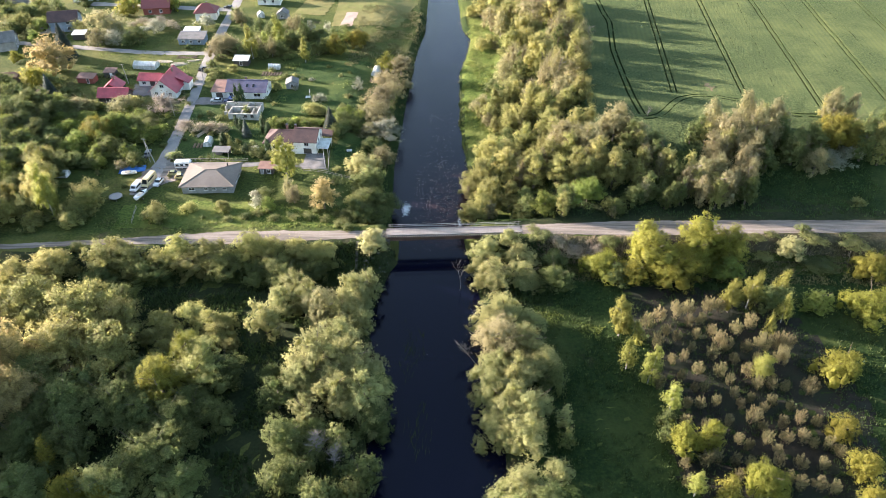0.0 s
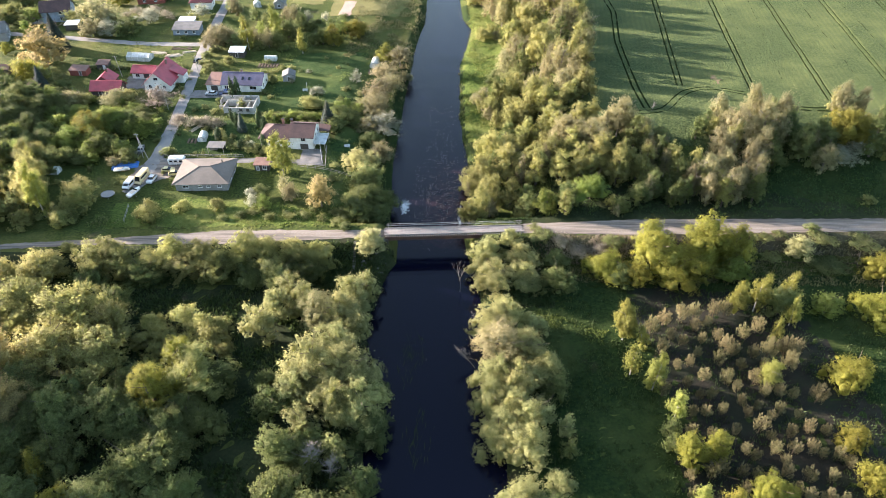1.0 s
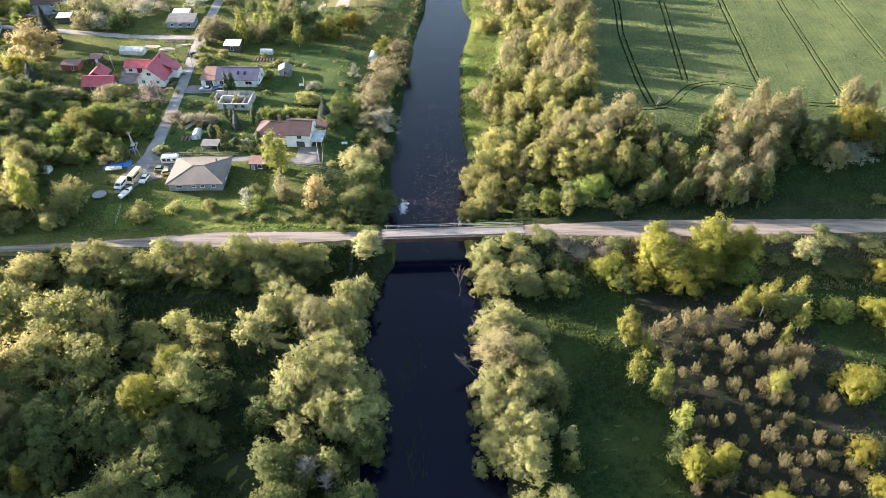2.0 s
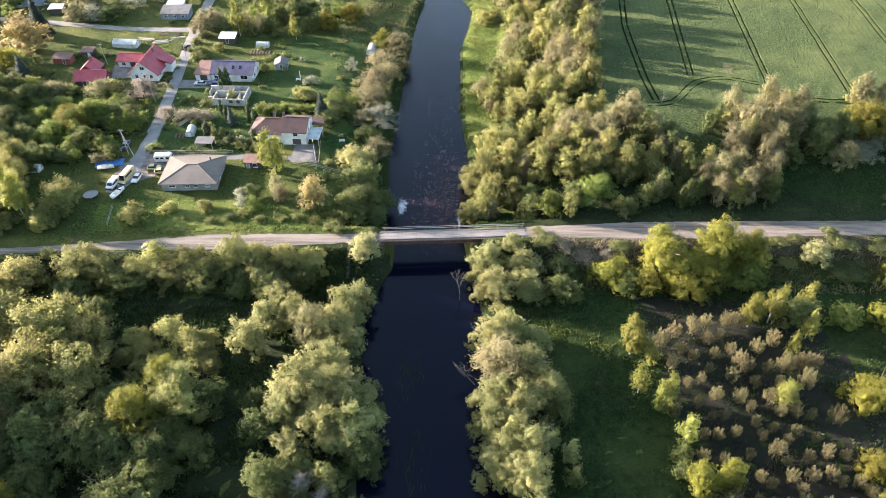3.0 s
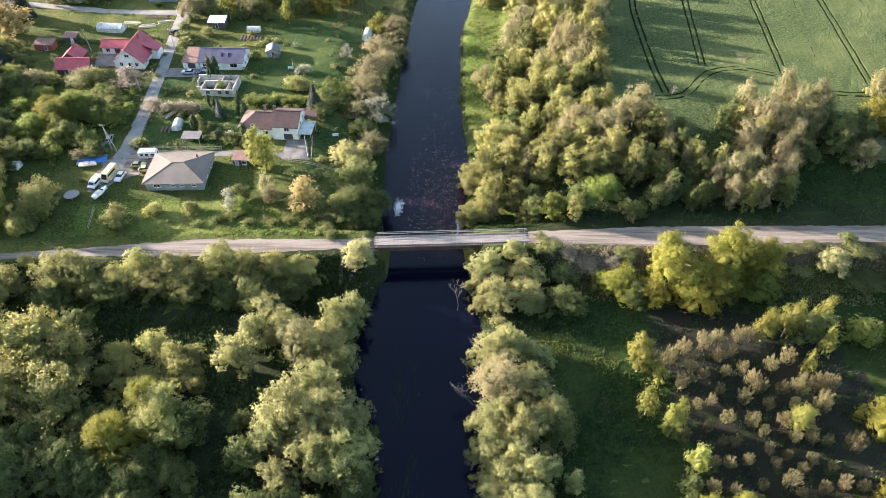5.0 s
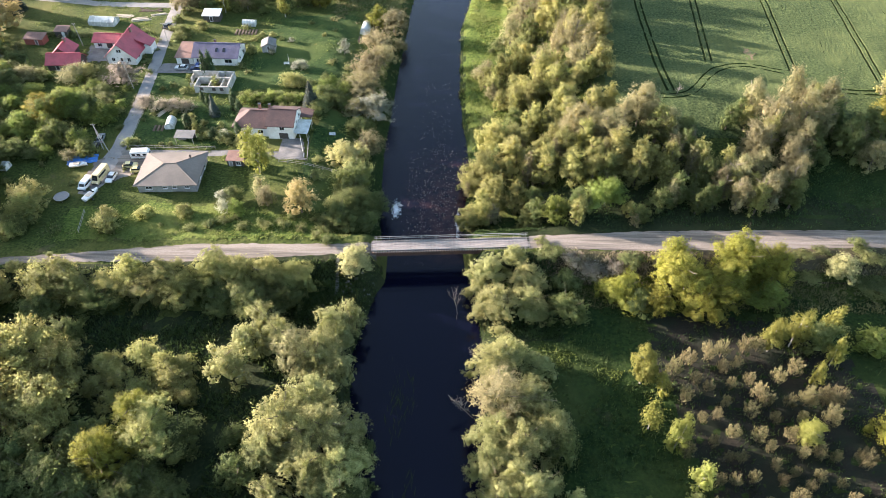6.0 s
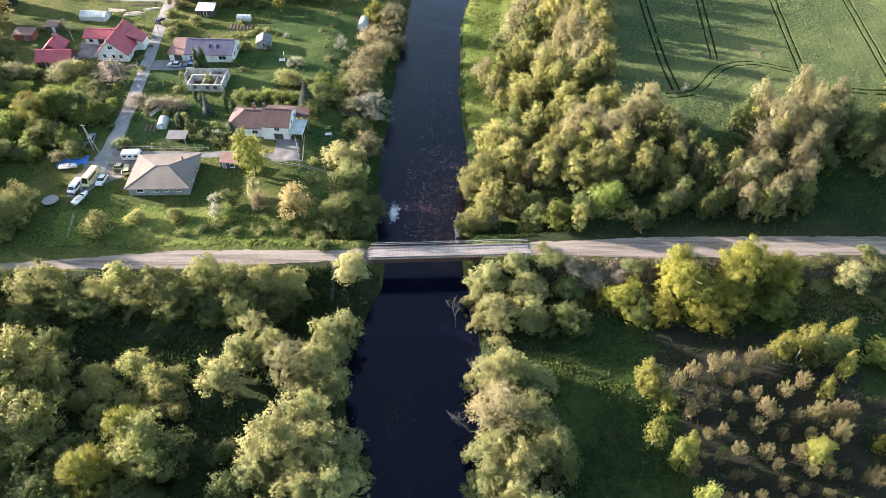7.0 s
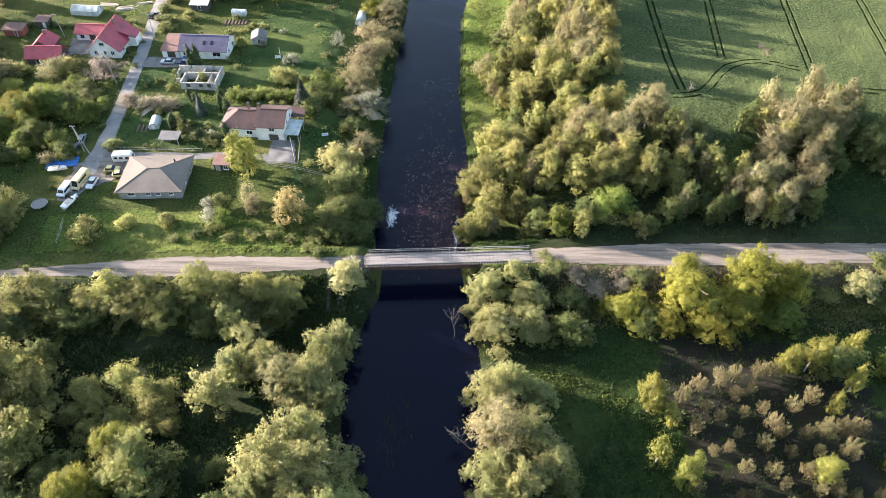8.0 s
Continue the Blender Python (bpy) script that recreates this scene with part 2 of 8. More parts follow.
BLOCK_WALL = surface("pale_blocks", (0.40, 0.38, 0.35), (0.52, 0.50, 0.46), 2.0, (0.28, 0.27, 0.24), 0.5, 0.95, 0.2, 0.02)
TAN_ROOF = surface("tan_roof", (0.156, 0.137, 0.119), (0.186, 0.163, 0.143), 3.0, (0.140, 0.124, 0.109), 0.2, 0.95, 0.2, 0.03, gloss=0.1)
RED_ROOF = surface("red_sheet_roof", (0.29, 0.040, 0.056), (0.35, 0.055, 0.072), 1.5, (0.24, 0.038, 0.050), 0.3, 0.45, 0.1, 0.02, gloss=0.5)
SLATE_ROOF = surface("violet_grey_roof", (0.078, 0.074, 0.122), (0.108, 0.102, 0.156), 2.0, (0.068, 0.064, 0.104), 0.3, 0.7, 0.2, 0.03)
CLAY_ROOF = surface("clay_brown_roof", (0.17, 0.095, 0.075), (0.22, 0.13, 0.105), 2.5, (0.14, 0.085, 0.07), 0.3, 0.8, 0.2, 0.03)
BROWN_ROOF = surface("brown_roof", (0.062, 0.036, 0.034), (0.086, 0.050, 0.047), 2.5, (0.052, 0.032, 0.031), 0.3, 0.7, 0.2, 0.03)
WINE_ROOF = surface("wine_red_roof", (0.16, 0.05, 0.05), (0.21, 0.07, 0.065), 2.5, rough=0.7)
FELT_ROOF = surface("grey_felt_roof", (0.13, 0.125, 0.12), (0.17, 0.165, 0.16), 2.5, (0.11, 0.11, 0.105), 0.4, 0.9)
WHITE_SHEET = surface("white_sheet", (0.70, 0.71, 0.71), (0.78, 0.79, 0.79), 1.5, (0.62, 0.63, 0.62), 0.4, 0.5, gloss=0.4)
FILM = surface("greenhouse_film", (0.40, 0.42, 0.40), (0.52, 0.54, 0.52), 1.2, (0.30, 0.32, 0.29), 0.5, 0.35, 0.2, 0.03, gloss=0.5)
GLASS = plain("window_glass", (0.015, 0.017, 0.02), 0.08, 0, 0.6)
TRIM = plain("white_trim", (0.7, 0.69, 0.67), 0.6)
RAIL_GREY = plain("rail_grey", (0.30, 0.29, 0.28), 0.6)
DARK_METAL = plain("dark_metal", (0.05, 0.05, 0.055), 0.5, 0.6)
CHROME = plain("bright_metal", (0.6, 0.6, 0.6), 0.3, 1.0)
RUBBER = plain("tyre_rubber", (0.02, 0.02, 0.02), 0.85)
RUST = surface("rusty_steel", (0.085, 0.045, 0.032), (0.13, 0.07, 0.05), 5.0, (0.06, 0.035, 0.03), 0.8, 0.85, 0.3, 0.02)
PLANK = surface("weathered_plank", (0.20, 0.18, 0.168), (0.28, 0.255, 0.24), 4.0, (0.15, 0.135, 0.125), 0.5, 0.9, 0.3, 0.02, vary=0.14)
SLEEPER = surface("old_sleeper", (0.17, 0.15, 0.14), (0.24, 0.215, 0.20), 5.0, rough=0.95, vary=0.2)
TIMBER = surface("pale_timber", (0.42, 0.36, 0.28), (0.55, 0.48, 0.38), 4.0, rough=0.9, vary=0.15)
POLE_WOOD = surface("pole_wood", (0.25, 0.23, 0.21), (0.33, 0.31, 0.28), 5.0, rough=0.95)
# ---- the lie of the land ----
LEFT_BANK = ((40, -15), (81, -15), (111, -17.5), (128, -18.9), (142.5, -15.9), (149, -14.4), (158, -14.6), (172, -16.6), (199, -18), (240, -17.2), (295, -15.5), (322, -12.7), (371, -12.7), (900, -10))
RIGHT_BANK = ((40, 11), (79, 10.6), (88, 10.6), (100, 6.8), (113, 7), (126, 7.3), (142, 5.8), (170, 2.0), (192, 3.6), (231, 0.4), (277, 0.4), (298, 4), (315, 5.4), (328, 1.5), (371, -0.8), (900, 2))
ROAD_LINE = ((-3000, 60), (-400, 128), (-121, 145.9), (-92, 149), (-61, 152.0), (-25, 153.8), (-17, 154.9), (20, 157.3), (30, 157.7), (49, 158.4), (80, 159.8), (122, 161.3), (400, 170), (3000, 250))
WATER = -5.5


def along(table, v):
    return np.interp(v, [a for a, b in table], [b for a, b in table])


def smooth(a, b, v):
    t = np.clip((v - a) / (b - a), 0, 1)
    return t * t * (3 - 2 * t)


def ground(x, y):
    """Height of the ground: river bed, banks, low meadows, road bank, village and rising field."""
    x, y = np.asarray(x, float), np.asarray(y, float)
    left, right, road = along(LEFT_BANK, y), along(RIGHT_BANK, y), along(ROAD_LINE, x)
    west = x < (left + right) / 2
    out = np.maximum(left - x, x - right)
    village = -3.4 + 3.4 * smooth(5, 26, out)
    east = -4.2 + 4.6 * smooth(14, 30, out) + 7.4 * smooth(14, 55, y - road) * smooth(22, 44, out)
    beyond = np.where(west, village, east)
    nearer = np.where(west, -3.4, -4.0)
    k = smooth(-11, -3.2, y - road)
    g = nearer * (1 - k) + beyond * k
    e = np.abs(y - road)
    k = 1 - smooth(3.8, 9.5, e)
    g = g * (1 - k) + 0.8 * k
    k = smooth(-1.5, 5, out)
    return -7.2 * (1 - k) + g * k

# ---- building tools ----
def mesh_of(name, bm, material):
    data = bpy.data.meshes.new(name)
    bm.to_mesh(data)
    bm.free()
    data.materials.append(material)
    return data


def part(name, bm, material, parent, label=""):
    ob = new(name, mesh_of(name, bm, material))
    ob.parent = parent
    return tagged(ob, label)


def thing(name, label, category, place, group="", kind=""):
    ob = new(name)
    ob.matrix_basis = place
    return tagged(ob, label, category, group, kind)


def box(bm, x, y, z, sx, sy, sz, turn=0.0, tilt=0.0, top=1.0):
    """A box about its centre; top: how far its upper face is drawn in."""
    v = []
    for dz in (-1, 1):
        k = top if dz > 0 else 1
        for dx, dy in ((-1, -1), (1, -1), (1, 1), (-1, 1)):
            v.append(bm.verts.new(Matrix.Translation((x, y, z)) @ Euler((0, radians(tilt), radians(turn))).to_matrix() .to_4x4() @ Vector((dx * sx / 2 * k, dy * sy / 2 * k, dz * sz / 2))))
    for f in ((3, 2, 1, 0), (4, 5, 6, 7), (0, 1, 5, 4), (1, 2, 6, 5), (2, 3, 7, 6), (3, 0, 4, 7)):
        bm.faces.new([v[i] for i in f])


def boxes(*rows):
    bm = bmesh.new()
    for r in rows:
        box(bm, *r)
    return bm


def tube(bm, points, radii, sides=6):
    """A tapered tube along points."""
    rings = []
    for i, p in enumerate(points):
        p = Vector(p)
        way = (Vector(points[min(i + 1, len(points) - 1)]) - Vector(points[max(i - 1, 0)])).normalized()
        side = way.orthogonal().normalized()
        up = way.cross(side)
        rings.append([bm.verts.new(p + radii[i] * (math.cos(a) * side + math.sin(a) * up)) for a in (2 * math.pi * k / sides for k in range(sides))])
    for a, b in zip(rings, rings[1:]):
        for k in range(sides):
            bm.faces.new((a[k], a[(k + 1) % sides], b[(k + 1) % sides], b[k]))
    bm.faces.new(rings[0][::-1])
    bm.faces.new(rings[-1])


def prism(bm, outline, z0, z1, draw=1.0):
    """An upright prism over an outline of x, y; draw: the top's size against the foot's."""
    cx, cy = sum(p[0] for p in outline) / len(outline), sum(p[1] for p in outline) / len(outline)
    low = [bm.verts.new((x, y, z0)) for x, y in outline]
    high = [bm.verts.new((cx + (x - cx) * draw, cy + (y - cy) * draw, z1)) for x, y in outline]
    bm.faces.new(low[::-1])
    bm.faces.new(high)
    for i in range(len(outline)):
        j = (i + 1) % len(outline)
        bm.faces.new((low[i], low[j], high[j], high[i]))


def heights(x, y):
    """The ground with its small unevenness, none under road and water."""
    x, y = np.asarray(x, float), np.asarray(y, float)
    k = smooth(4, 9, np.abs(y - along(ROAD_LINE, x)))
    rough = np.array([0.22 * noise.noise((a * 0.11, b * 0.11, 3.0)) + 0.16 * noise.noise((a * 0.37, b * 0.37, 7.0)) for a, b in zip(x.tolist(), y.tolist())])
    return ground(x, y) + k * rough


def height(x, y):
    return float(heights([x], [y])[0])


def sheet(name, xs, ys, top, material, label, category, keep=None):
    """A sheet of quads over the crossings of xs and ys; top(xs, ys) gives heights."""
    flat = [(x, y) for y in ys for x in xs]
    verts = [(x, y, float(z)) for (x, y), z in zip(flat, top([p[0] for p in flat], [p[1] for p in flat]))]
    n = len(xs)
    faces = [(j * n + i, j * n + i + 1, (j + 1) * n + i + 1, (j + 1) * n + i) for j in range(len(ys) - 1) for i in range(n - 1)
             if keep is None or keep((xs[i] + xs[i + 1]) / 2, (ys[j] + ys[j + 1]) / 2)]
    data = bpy.data.meshes.new(name)
    data.from_pydata(verts, [], faces)
    if keep is not None:
        bm = bmesh.new()
        bm.from_mesh(data)
        bmesh.ops.delete(bm, geom=[v for v in bm.verts if not v.link_faces], context="VERTS")
        bm.to_mesh(data)
        bm.free()
    data.materials.append(material)
    for p in data.polygons:
        p.use_smooth = True
    return tagged(new(name, data), label, category, "", "structure")


def ribbon(name, line, width, material, label, category, lift=0.1, across=5, step=2.0, ragged=0.35, kind="structure", crown=0.0):
    """A strip draped over the ground along a line of x, y (width: metres, or one for each point)."""
    widths = [width] * len(line) if isinstance(width, (int, float)) else list(width)
    pts, ws = [], []
    for (a, b), (wa, wb) in zip(zip(line, line[1:]), zip(widths, widths[1:])):
        n = max(1, round(math.dist(a, b) / step))
        for i in range(n):
            k = i / n
            pts.append((a[0] + (b[0] - a[0]) * k, a[1] + (b[1] - a[1]) * k))
            ws.append(wa + (wb - wa) * k)
    pts.append(line[-1])
    ws.append(widths[-1])
    smoothed = [pts[0]] + [((p[0] + 2 * q[0] + r[0]) / 4, (p[1] + 2 * q[1] + r[1]) / 4) for p, q, r in zip(pts, pts[1:], pts[2:])] + [pts[-1]]
    bm = bmesh.new()
    rows = []
    for i, (x, y) in enumerate(smoothed):
        a, b = smoothed[max(i - 1, 0)], smoothed[min(i + 1, len(smoothed) - 1)]
        d = math.dist(a, b) or 1
        nx, ny = -(b[1] - a[1]) / d, (b[0] - a[0]) / d
        row = []
        for k in range(across + 1):
            s = (k / across - 0.5) * 2
            o = s * ws[i] / 2
            if abs(s) == 1:
                o += ragged * noise.noise((x * 0.6, y * 0.6, s * 9))
            px, py = x + nx * o, y + ny * o
            row.append(bm.verts.new((px, py, height(px, py) + lift + crown * (1 - s * s) - (0.06 if abs(s) == 1 else 0))))
        rows.append(row)
    for a, b in zip(rows, rows[1:]):
        for k in range(across):
            bm.faces.new((a[k], b[k], b[k + 1], a[k + 1]))
    for f in bm.faces:
        f.smooth = True
    return tagged(new(name, mesh_of(name, bm, material)), label, category, "", kind)


def inside(x, y, outline):
    hit = False
    for (ax, ay), (bx, by) in zip(outline, outline[1:] + outline[:1]):
        if (ay > y) != (by > y) and x < (bx - ax) * (y - ay) / (by - ay) + ax:
            hit = not hit
    return hit


def patch(name, outline, material, label, category, lift=0.08, cell=0.8, ragged=1.0):
    """An area of the ground inside an outline, with an uneven edge."""
    x0, x1 = min(p[0] for p in outline) - 2, max(p[0] for p in outline) + 2
    y0, y1 = min(p[1] for p in outline) - 2, max(p[1] for p in outline) + 2
    xs = [x0 + cell * i for i in range(int((x1 - x0) / cell) + 2)]
    ys = [y0 + cell * i for i in range(int((y1 - y0) / cell) + 2)]
    return sheet(name, xs, ys, lambda x, y: heights(x, y) + lift, material, label, category,
                 lambda x, y: inside(x + ragged * noise.noise((x * 0.35, y * 0.35, 1)), y + ragged * noise.noise((x * 0.35, y * 0.35, 5)), outline))

# ---- ground, water, field and roads ----
def spread(low, high, step, far):
    """Even steps between low and high, then growing ones out to the horizon."""
    v = list(np.arange(low, high + step, step))
    d, a, b = step, v[0], v[-1]
    outer_low, outer_high = [], []
    while b < far:
        d *= 1.35
        a, b = a - d, b + d
        outer_low.append(a)
        outer_high.append(b)
    return [float(q) for q in outer_low[::-1] + v + outer_high]


sheet("ground", spread(-240, 260, 1.9, 4000), spread(40, 420, 1.9, 4000), heights, GRASS, "uneven rough grass with drier patches and river banks", "ground")

WATER_X = [-24 + 1.5 * i for i in range(29)]
sheet("water", WATER_X, spread(30, 420, 3.0, 2500), lambda x, y: [WATER] * len(x), water_material(), "dark peaty river water, smooth below the bridge", "river",
      lambda x, y: along(LEFT_BANK, y) - 4 < x < along(RIGHT_BANK, y) + 4)


def field_edge(y):
    return 45 + (y - 228) * 0.085


def crop_foot(x):
    return 195 + 0.09 * (x - 60)


# the crop stands 0.35 m high; the wheel tracks of the sprayer are gaps in it, 24.4 m apart
LEAN_X = 0.11
ruts = [(78.3 + 24.6 * k + s * 0.95) for k in range(0, 30) for s in (-1, 1)]
us = sorted({round(v, 2) for r in ruts for v in (r - 0.38, r - 0.32, r + 0.32, r + 0.38)} | {round(44 + 2.4 * i, 2) for i in range(60)} | {round(190 + 12 * i, 2) for i in range(50)})


field_rows = [190 + 2.0 * i for i in range(83)] + [356 + 14 * i for i in range(1, 45)]
is_rut = [min(abs(u - r) for r in ruts) < 0.33 for u in us]
flat = [(u + (y - 230) * LEAN_X, y) for y in field_rows for u in us]
base = heights([p[0] for p in flat], [p[1] for p in flat])
crop_verts, crop_faces = [], []
for k, ((x, y), z) in enumerate(zip(flat, base)):
    rut = is_rut[k % len(us)] and y > 231 - 0.23 * (x - 78)
    crop_verts.append((x, y, float(z) + (0.02 if rut else (0.36 + 0.07 * noise.noise((x * 0.5, y * 0.5, 11))) * float(smooth(-1, 6, y - crop_foot(x)) * smooth(-1, 5, x - field_edge(y))) + 0.03)))
n, in_rut = len(us), []
for j in range(len(field_rows) - 1):
    for i in range(n - 1):
        y = (field_rows[j] + field_rows[j + 1]) / 2
        x = (us[i] + us[i + 1]) / 2 + (y - 230) * LEAN_X
        if x > field_edge(y) + 2 * noise.noise((x * 0.1, y * 0.1, 2)) and y > crop_foot(x) + 2 * noise.noise((x * 0.15, y * 0.15, 4)):
            crop_faces.append((j * n + i, j * n + i + 1, (j + 1) * n + i + 1, (j + 1) * n + i))
            in_rut.append(is_rut[i] and is_rut[i + 1] and y > 232 - 0.23 * (x - 78))
data = bpy.data.meshes.new("crop_field")
data.from_pydata(crop_verts, [], crop_faces)
data.polygons.foreach_set("material_index", [1 if r else 0 for r in in_rut])
bm = bmesh.new()
bm.from_mesh(data)
bmesh.ops.delete(bm, geom=[v for v in bm.verts if not v.link_faces], context="VERTS")
bm.to_mesh(data)
bm.free()
data.materials.append(CROP)
data.materials.append(RUT)
tagged(new("crop_field", data), "green field of young cereal with sprayer tracks", "field", "", "stuff")
# the turning track along the field's edge, and the bent one beside the trees
for shift in (-0.95, 0.95):
    turn = [(60.0, 211.4), (63.4, 211.6), (66.6, 212.2), (69.7, 213.9), (72.4, 217.3), (75.6, 222.1), (79.4, 226.3), (84.2, 228.7), (89.2, 229.2), (93.8, 227.8), (97.4, 226.1), (101.1, 225.0)]
    ribbon("wheel_track", [(x + shift * 0.75, y - shift) if 2 < i < 7 else (x, y - shift) for i, (x, y) in enumerate(turn)], 0.62, TRACK_SHADE, "dark curved wheel track pressed into the crop", "track", 0.44, 2, 1.0, 0.05)
    ribbon("wheel_track", [(66.0 + shift, 345), (66.5 + shift, 315), (67.2 + shift, 301), (63.4 + shift, 270), (62.8 + shift, 248), (62.7 + shift, 228), (63.5 + shift, 214)], 0.7, TRACK_SHADE, "dark bent wheel track pressed into the crop", "track", 0.46, 2, 2.0, 0.05)
    ribbon("wheel_track", [(108, 215.5 - shift), (118, 214.4 - shift), (127.5, 214.2 - shift)], 0.7, TRACK_SHADE, "dark wheel track along the field's edge", "track", 0.46, 2, 1.0, 0.05)

ribbon("road", [(-300, 133.2), (-121, 145.9), (-92, 149), (-61, 151.6), (-25, 153.8), (-17.6, 154.9)], [2.4, 2.2, 2.4, 6.0, 3.4, 3.4], GRAVEL, "pale dusty gravel road on a low bank", "road", 0.14, 6, 1.2, 0.45)
ribbon("road", [(19.8, 157.3), (30, 157.7), (49, 158.4), (80, 159.8), (122, 161.3), (300, 166.9)], [4.2, 5.0, 7.0, 6.4, 5.6, 5.6], GRAVEL, "pale dusty gravel road widening past the bridge", "road", 0.14, 6, 1.2, 0.45)
ribbon("road", [(-95.5, 173), (-93.6, 180), (-93.2, 193.2), (-95.0, 216.3), (-98.3, 243.5), (-102.3, 272.9), (-103.4, 285), (-106, 311.7), (-107.5, 334.4), (-109, 351), (-112, 420)], [3, 7, 4.2, 3.8, 3.8, 4.0, 4.4, 4.2, 4.4, 4.4, 4.4], LANE, "dusty village lane of worn asphalt", "road", 0.12, 5, 2.0, 0.3)
ribbon("road", [(-102.7, 281.9), (-116, 281.6), (-133, 282.4), (-159, 286.7), (-190, 291), (-240, 296)], 3.6, LANE, "narrow dusty side lane", "road", 0.10, 5, 2.0, 0.3)
ribbon("road", [(-108, 336), (-122, 337), (-140, 339), (-180, 343)], 5.0, LANE, "far village street", "road", 0.10, 5, 2.0, 0.3)
ribbon("path", [(-92, 191.2), (-80, 191.3), (-67.3, 191.6), (-58, 192), (-46, 191.5)], 2.6, PAVING, "grey paved drive between gardens", "path", 0.12, 4, 2.0, 0.1)
patch("yard", [(-97, 177), (-90, 178), (-83.5, 183), (-83, 190), (-92, 192), (-97.5, 187)], GRAVEL, "bare gravel yard with parked vehicles", "yard", 0.10, 0.6, 0.8)
patch("driveway", [(-48, 189.5), (-40.2, 189.6), (-42, 199), (-48, 199)], PAVING, "grey paved forecourt", "driveway", 0.12, 0.5, 0.0)
patch("driveway", [(-96.5, 233.6), (-81, 233.6), (-82.5, 239.6), (-95.5, 239.6)], PAVING, "grey paved drive beside the lane", "driveway", 0.12, 0.5, 0.0)
patch("yard", [(-121, 240), (-112, 240), (-113, 251), (-124, 251)], PAVING, "grey yard between red-roofed houses", "yard", 0.1)
patch("lawn", [(-57, 315), (-27, 319), (-19, 359), (-30, 395), (-62, 390), (-58, 348)], DRY_LAWN, "dry yellowish mown lawn", "lawn", 0.08, 0.5)
patch("lawn", [(-78, 330), (-62, 330), (-60, 352), (-74, 352)], DRY_LAWN, "dry yellowish lawn behind gardens", "lawn", 0.08, 0.5)
patch("sand_patch", [(-53, 316), (-48, 316), (-46.5, 334), (-52, 334)], surface("pinkish_sand", (0.30, 0.21, 0.17), (0.38, 0.28, 0.23), 2.0, rough=0.95), "bare pinkish patch of sand in the lawn", "sand", 0.14, 0.3, 0.8)
for a, b in (((133.5, 345), (115.6, 237)), ((152, 330), (141, 222)), ((121, 345), (109, 240)), ((170, 335), (163, 250))):
    ribbon("wheel_track", [a, ((a[0] + b[0]) / 2 + 0.4, (a[1] + b[1]) / 2), b], 0.4, RUT, "faint single wheel track in the crop", "track", 0.40, 2, 2.0, 0.1)
patch("meadow", [(14, 50), (170, 50), (170, 146), (22, 143), (13, 120), (16, 90)], MEADOW, "lush low meadow, tree shade put into its dark green", "meadow", 0.03, 1.9, 2.0)
patch("wood_floor", [(-150, 50), (-21, 50), (-23, 100), (-25, 125), (-24, 139), (-60, 137), (-150, 131)], SHADED_LITTER, "leaf litter on the floor of the wood, coloured dark for shade", "ground", 0.03, 1.9, 2.0)
patch("rough_ground", [(44, 138), (60, 141), (82, 134), (90, 118), (92, 100), (86, 80), (70, 68), (52, 70), (46, 84), (50, 100), (46, 118)], SHADED_HEATH, "litter of dead grass, darkened for the shade under young shrubs", "ground", 0.06, 1.0, 3.0)
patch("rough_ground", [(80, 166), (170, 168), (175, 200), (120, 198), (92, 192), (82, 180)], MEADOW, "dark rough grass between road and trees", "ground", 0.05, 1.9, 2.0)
patch("river_bank", [(-30, 131), (-13, 131), (-11, 153.5), (-17, 152), (-30, 150.5)], SHADED_LITTER, "weedy bank under the bridge, shade put into its colour", "bank", 0.05, 1.0, 0.8)
patch("river_bank", [(3, 131), (26, 131), (28, 153), (20, 154), (3, 153.5)], SHADED_LITTER, "weedy bank beside the bridge, shade put into its colour", "bank", 0.05, 1.0, 0.8)
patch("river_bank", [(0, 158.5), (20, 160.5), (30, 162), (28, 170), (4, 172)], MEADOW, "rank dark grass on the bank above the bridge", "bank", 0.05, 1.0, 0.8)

patch("rough_ground", [(18, 157.5), (49, 158.6), (80, 160), (128, 161.6), (128, 168), (92, 176), (60, 181), (20, 178)], SHADED_LITTER, "dark rough strip between road and trees", "ground", 0.07, 0.9, 1.5)
DRY_BANK = grass_material("dry_bank", (0.030, 0.030, 0.015), (0.085, 0.075, 0.042), (0.100, 0.078, 0.054), (0.120, 0.085, 0.064))
patch("road_bank", [(22, 147), (54, 148), (125, 150), (125, 158.6), (80, 156.8), (48, 154.8), (22, 154.8)], DRY_BANK, "brownish dry grass on the slope of the road bank", "bank", 0.06, 0.8, 0.8)
patch("road_bank", [(-120, 138), (-60, 144), (-26, 146), (-26, 152), (-60, 149.6), (-120, 143.6)], SHADED_LITTER, "dark rough grass on the slope of the road bank", "bank", 0.06, 0.8, 0.8)
for bank, out in ((LEFT_BANK, -1), (RIGHT_BANK, 1)):
    edge = lambda y: (float(along(bank, y)) + out * 2.2, y)
    ribbon("river_bank", [edge(y) for y in range(50, 151, 4)], 7.5, SHADED_LITTER, "dark bank with rank weeds", "bank", 0.30, 9, 1.0, 0.9)
    ribbon("river_bank", [edge(y) for y in range(162, 345, 4)], 5.0, MEADOW, "steep dark green river bank", "bank", 0.09, 7, 1.0, 0.9)
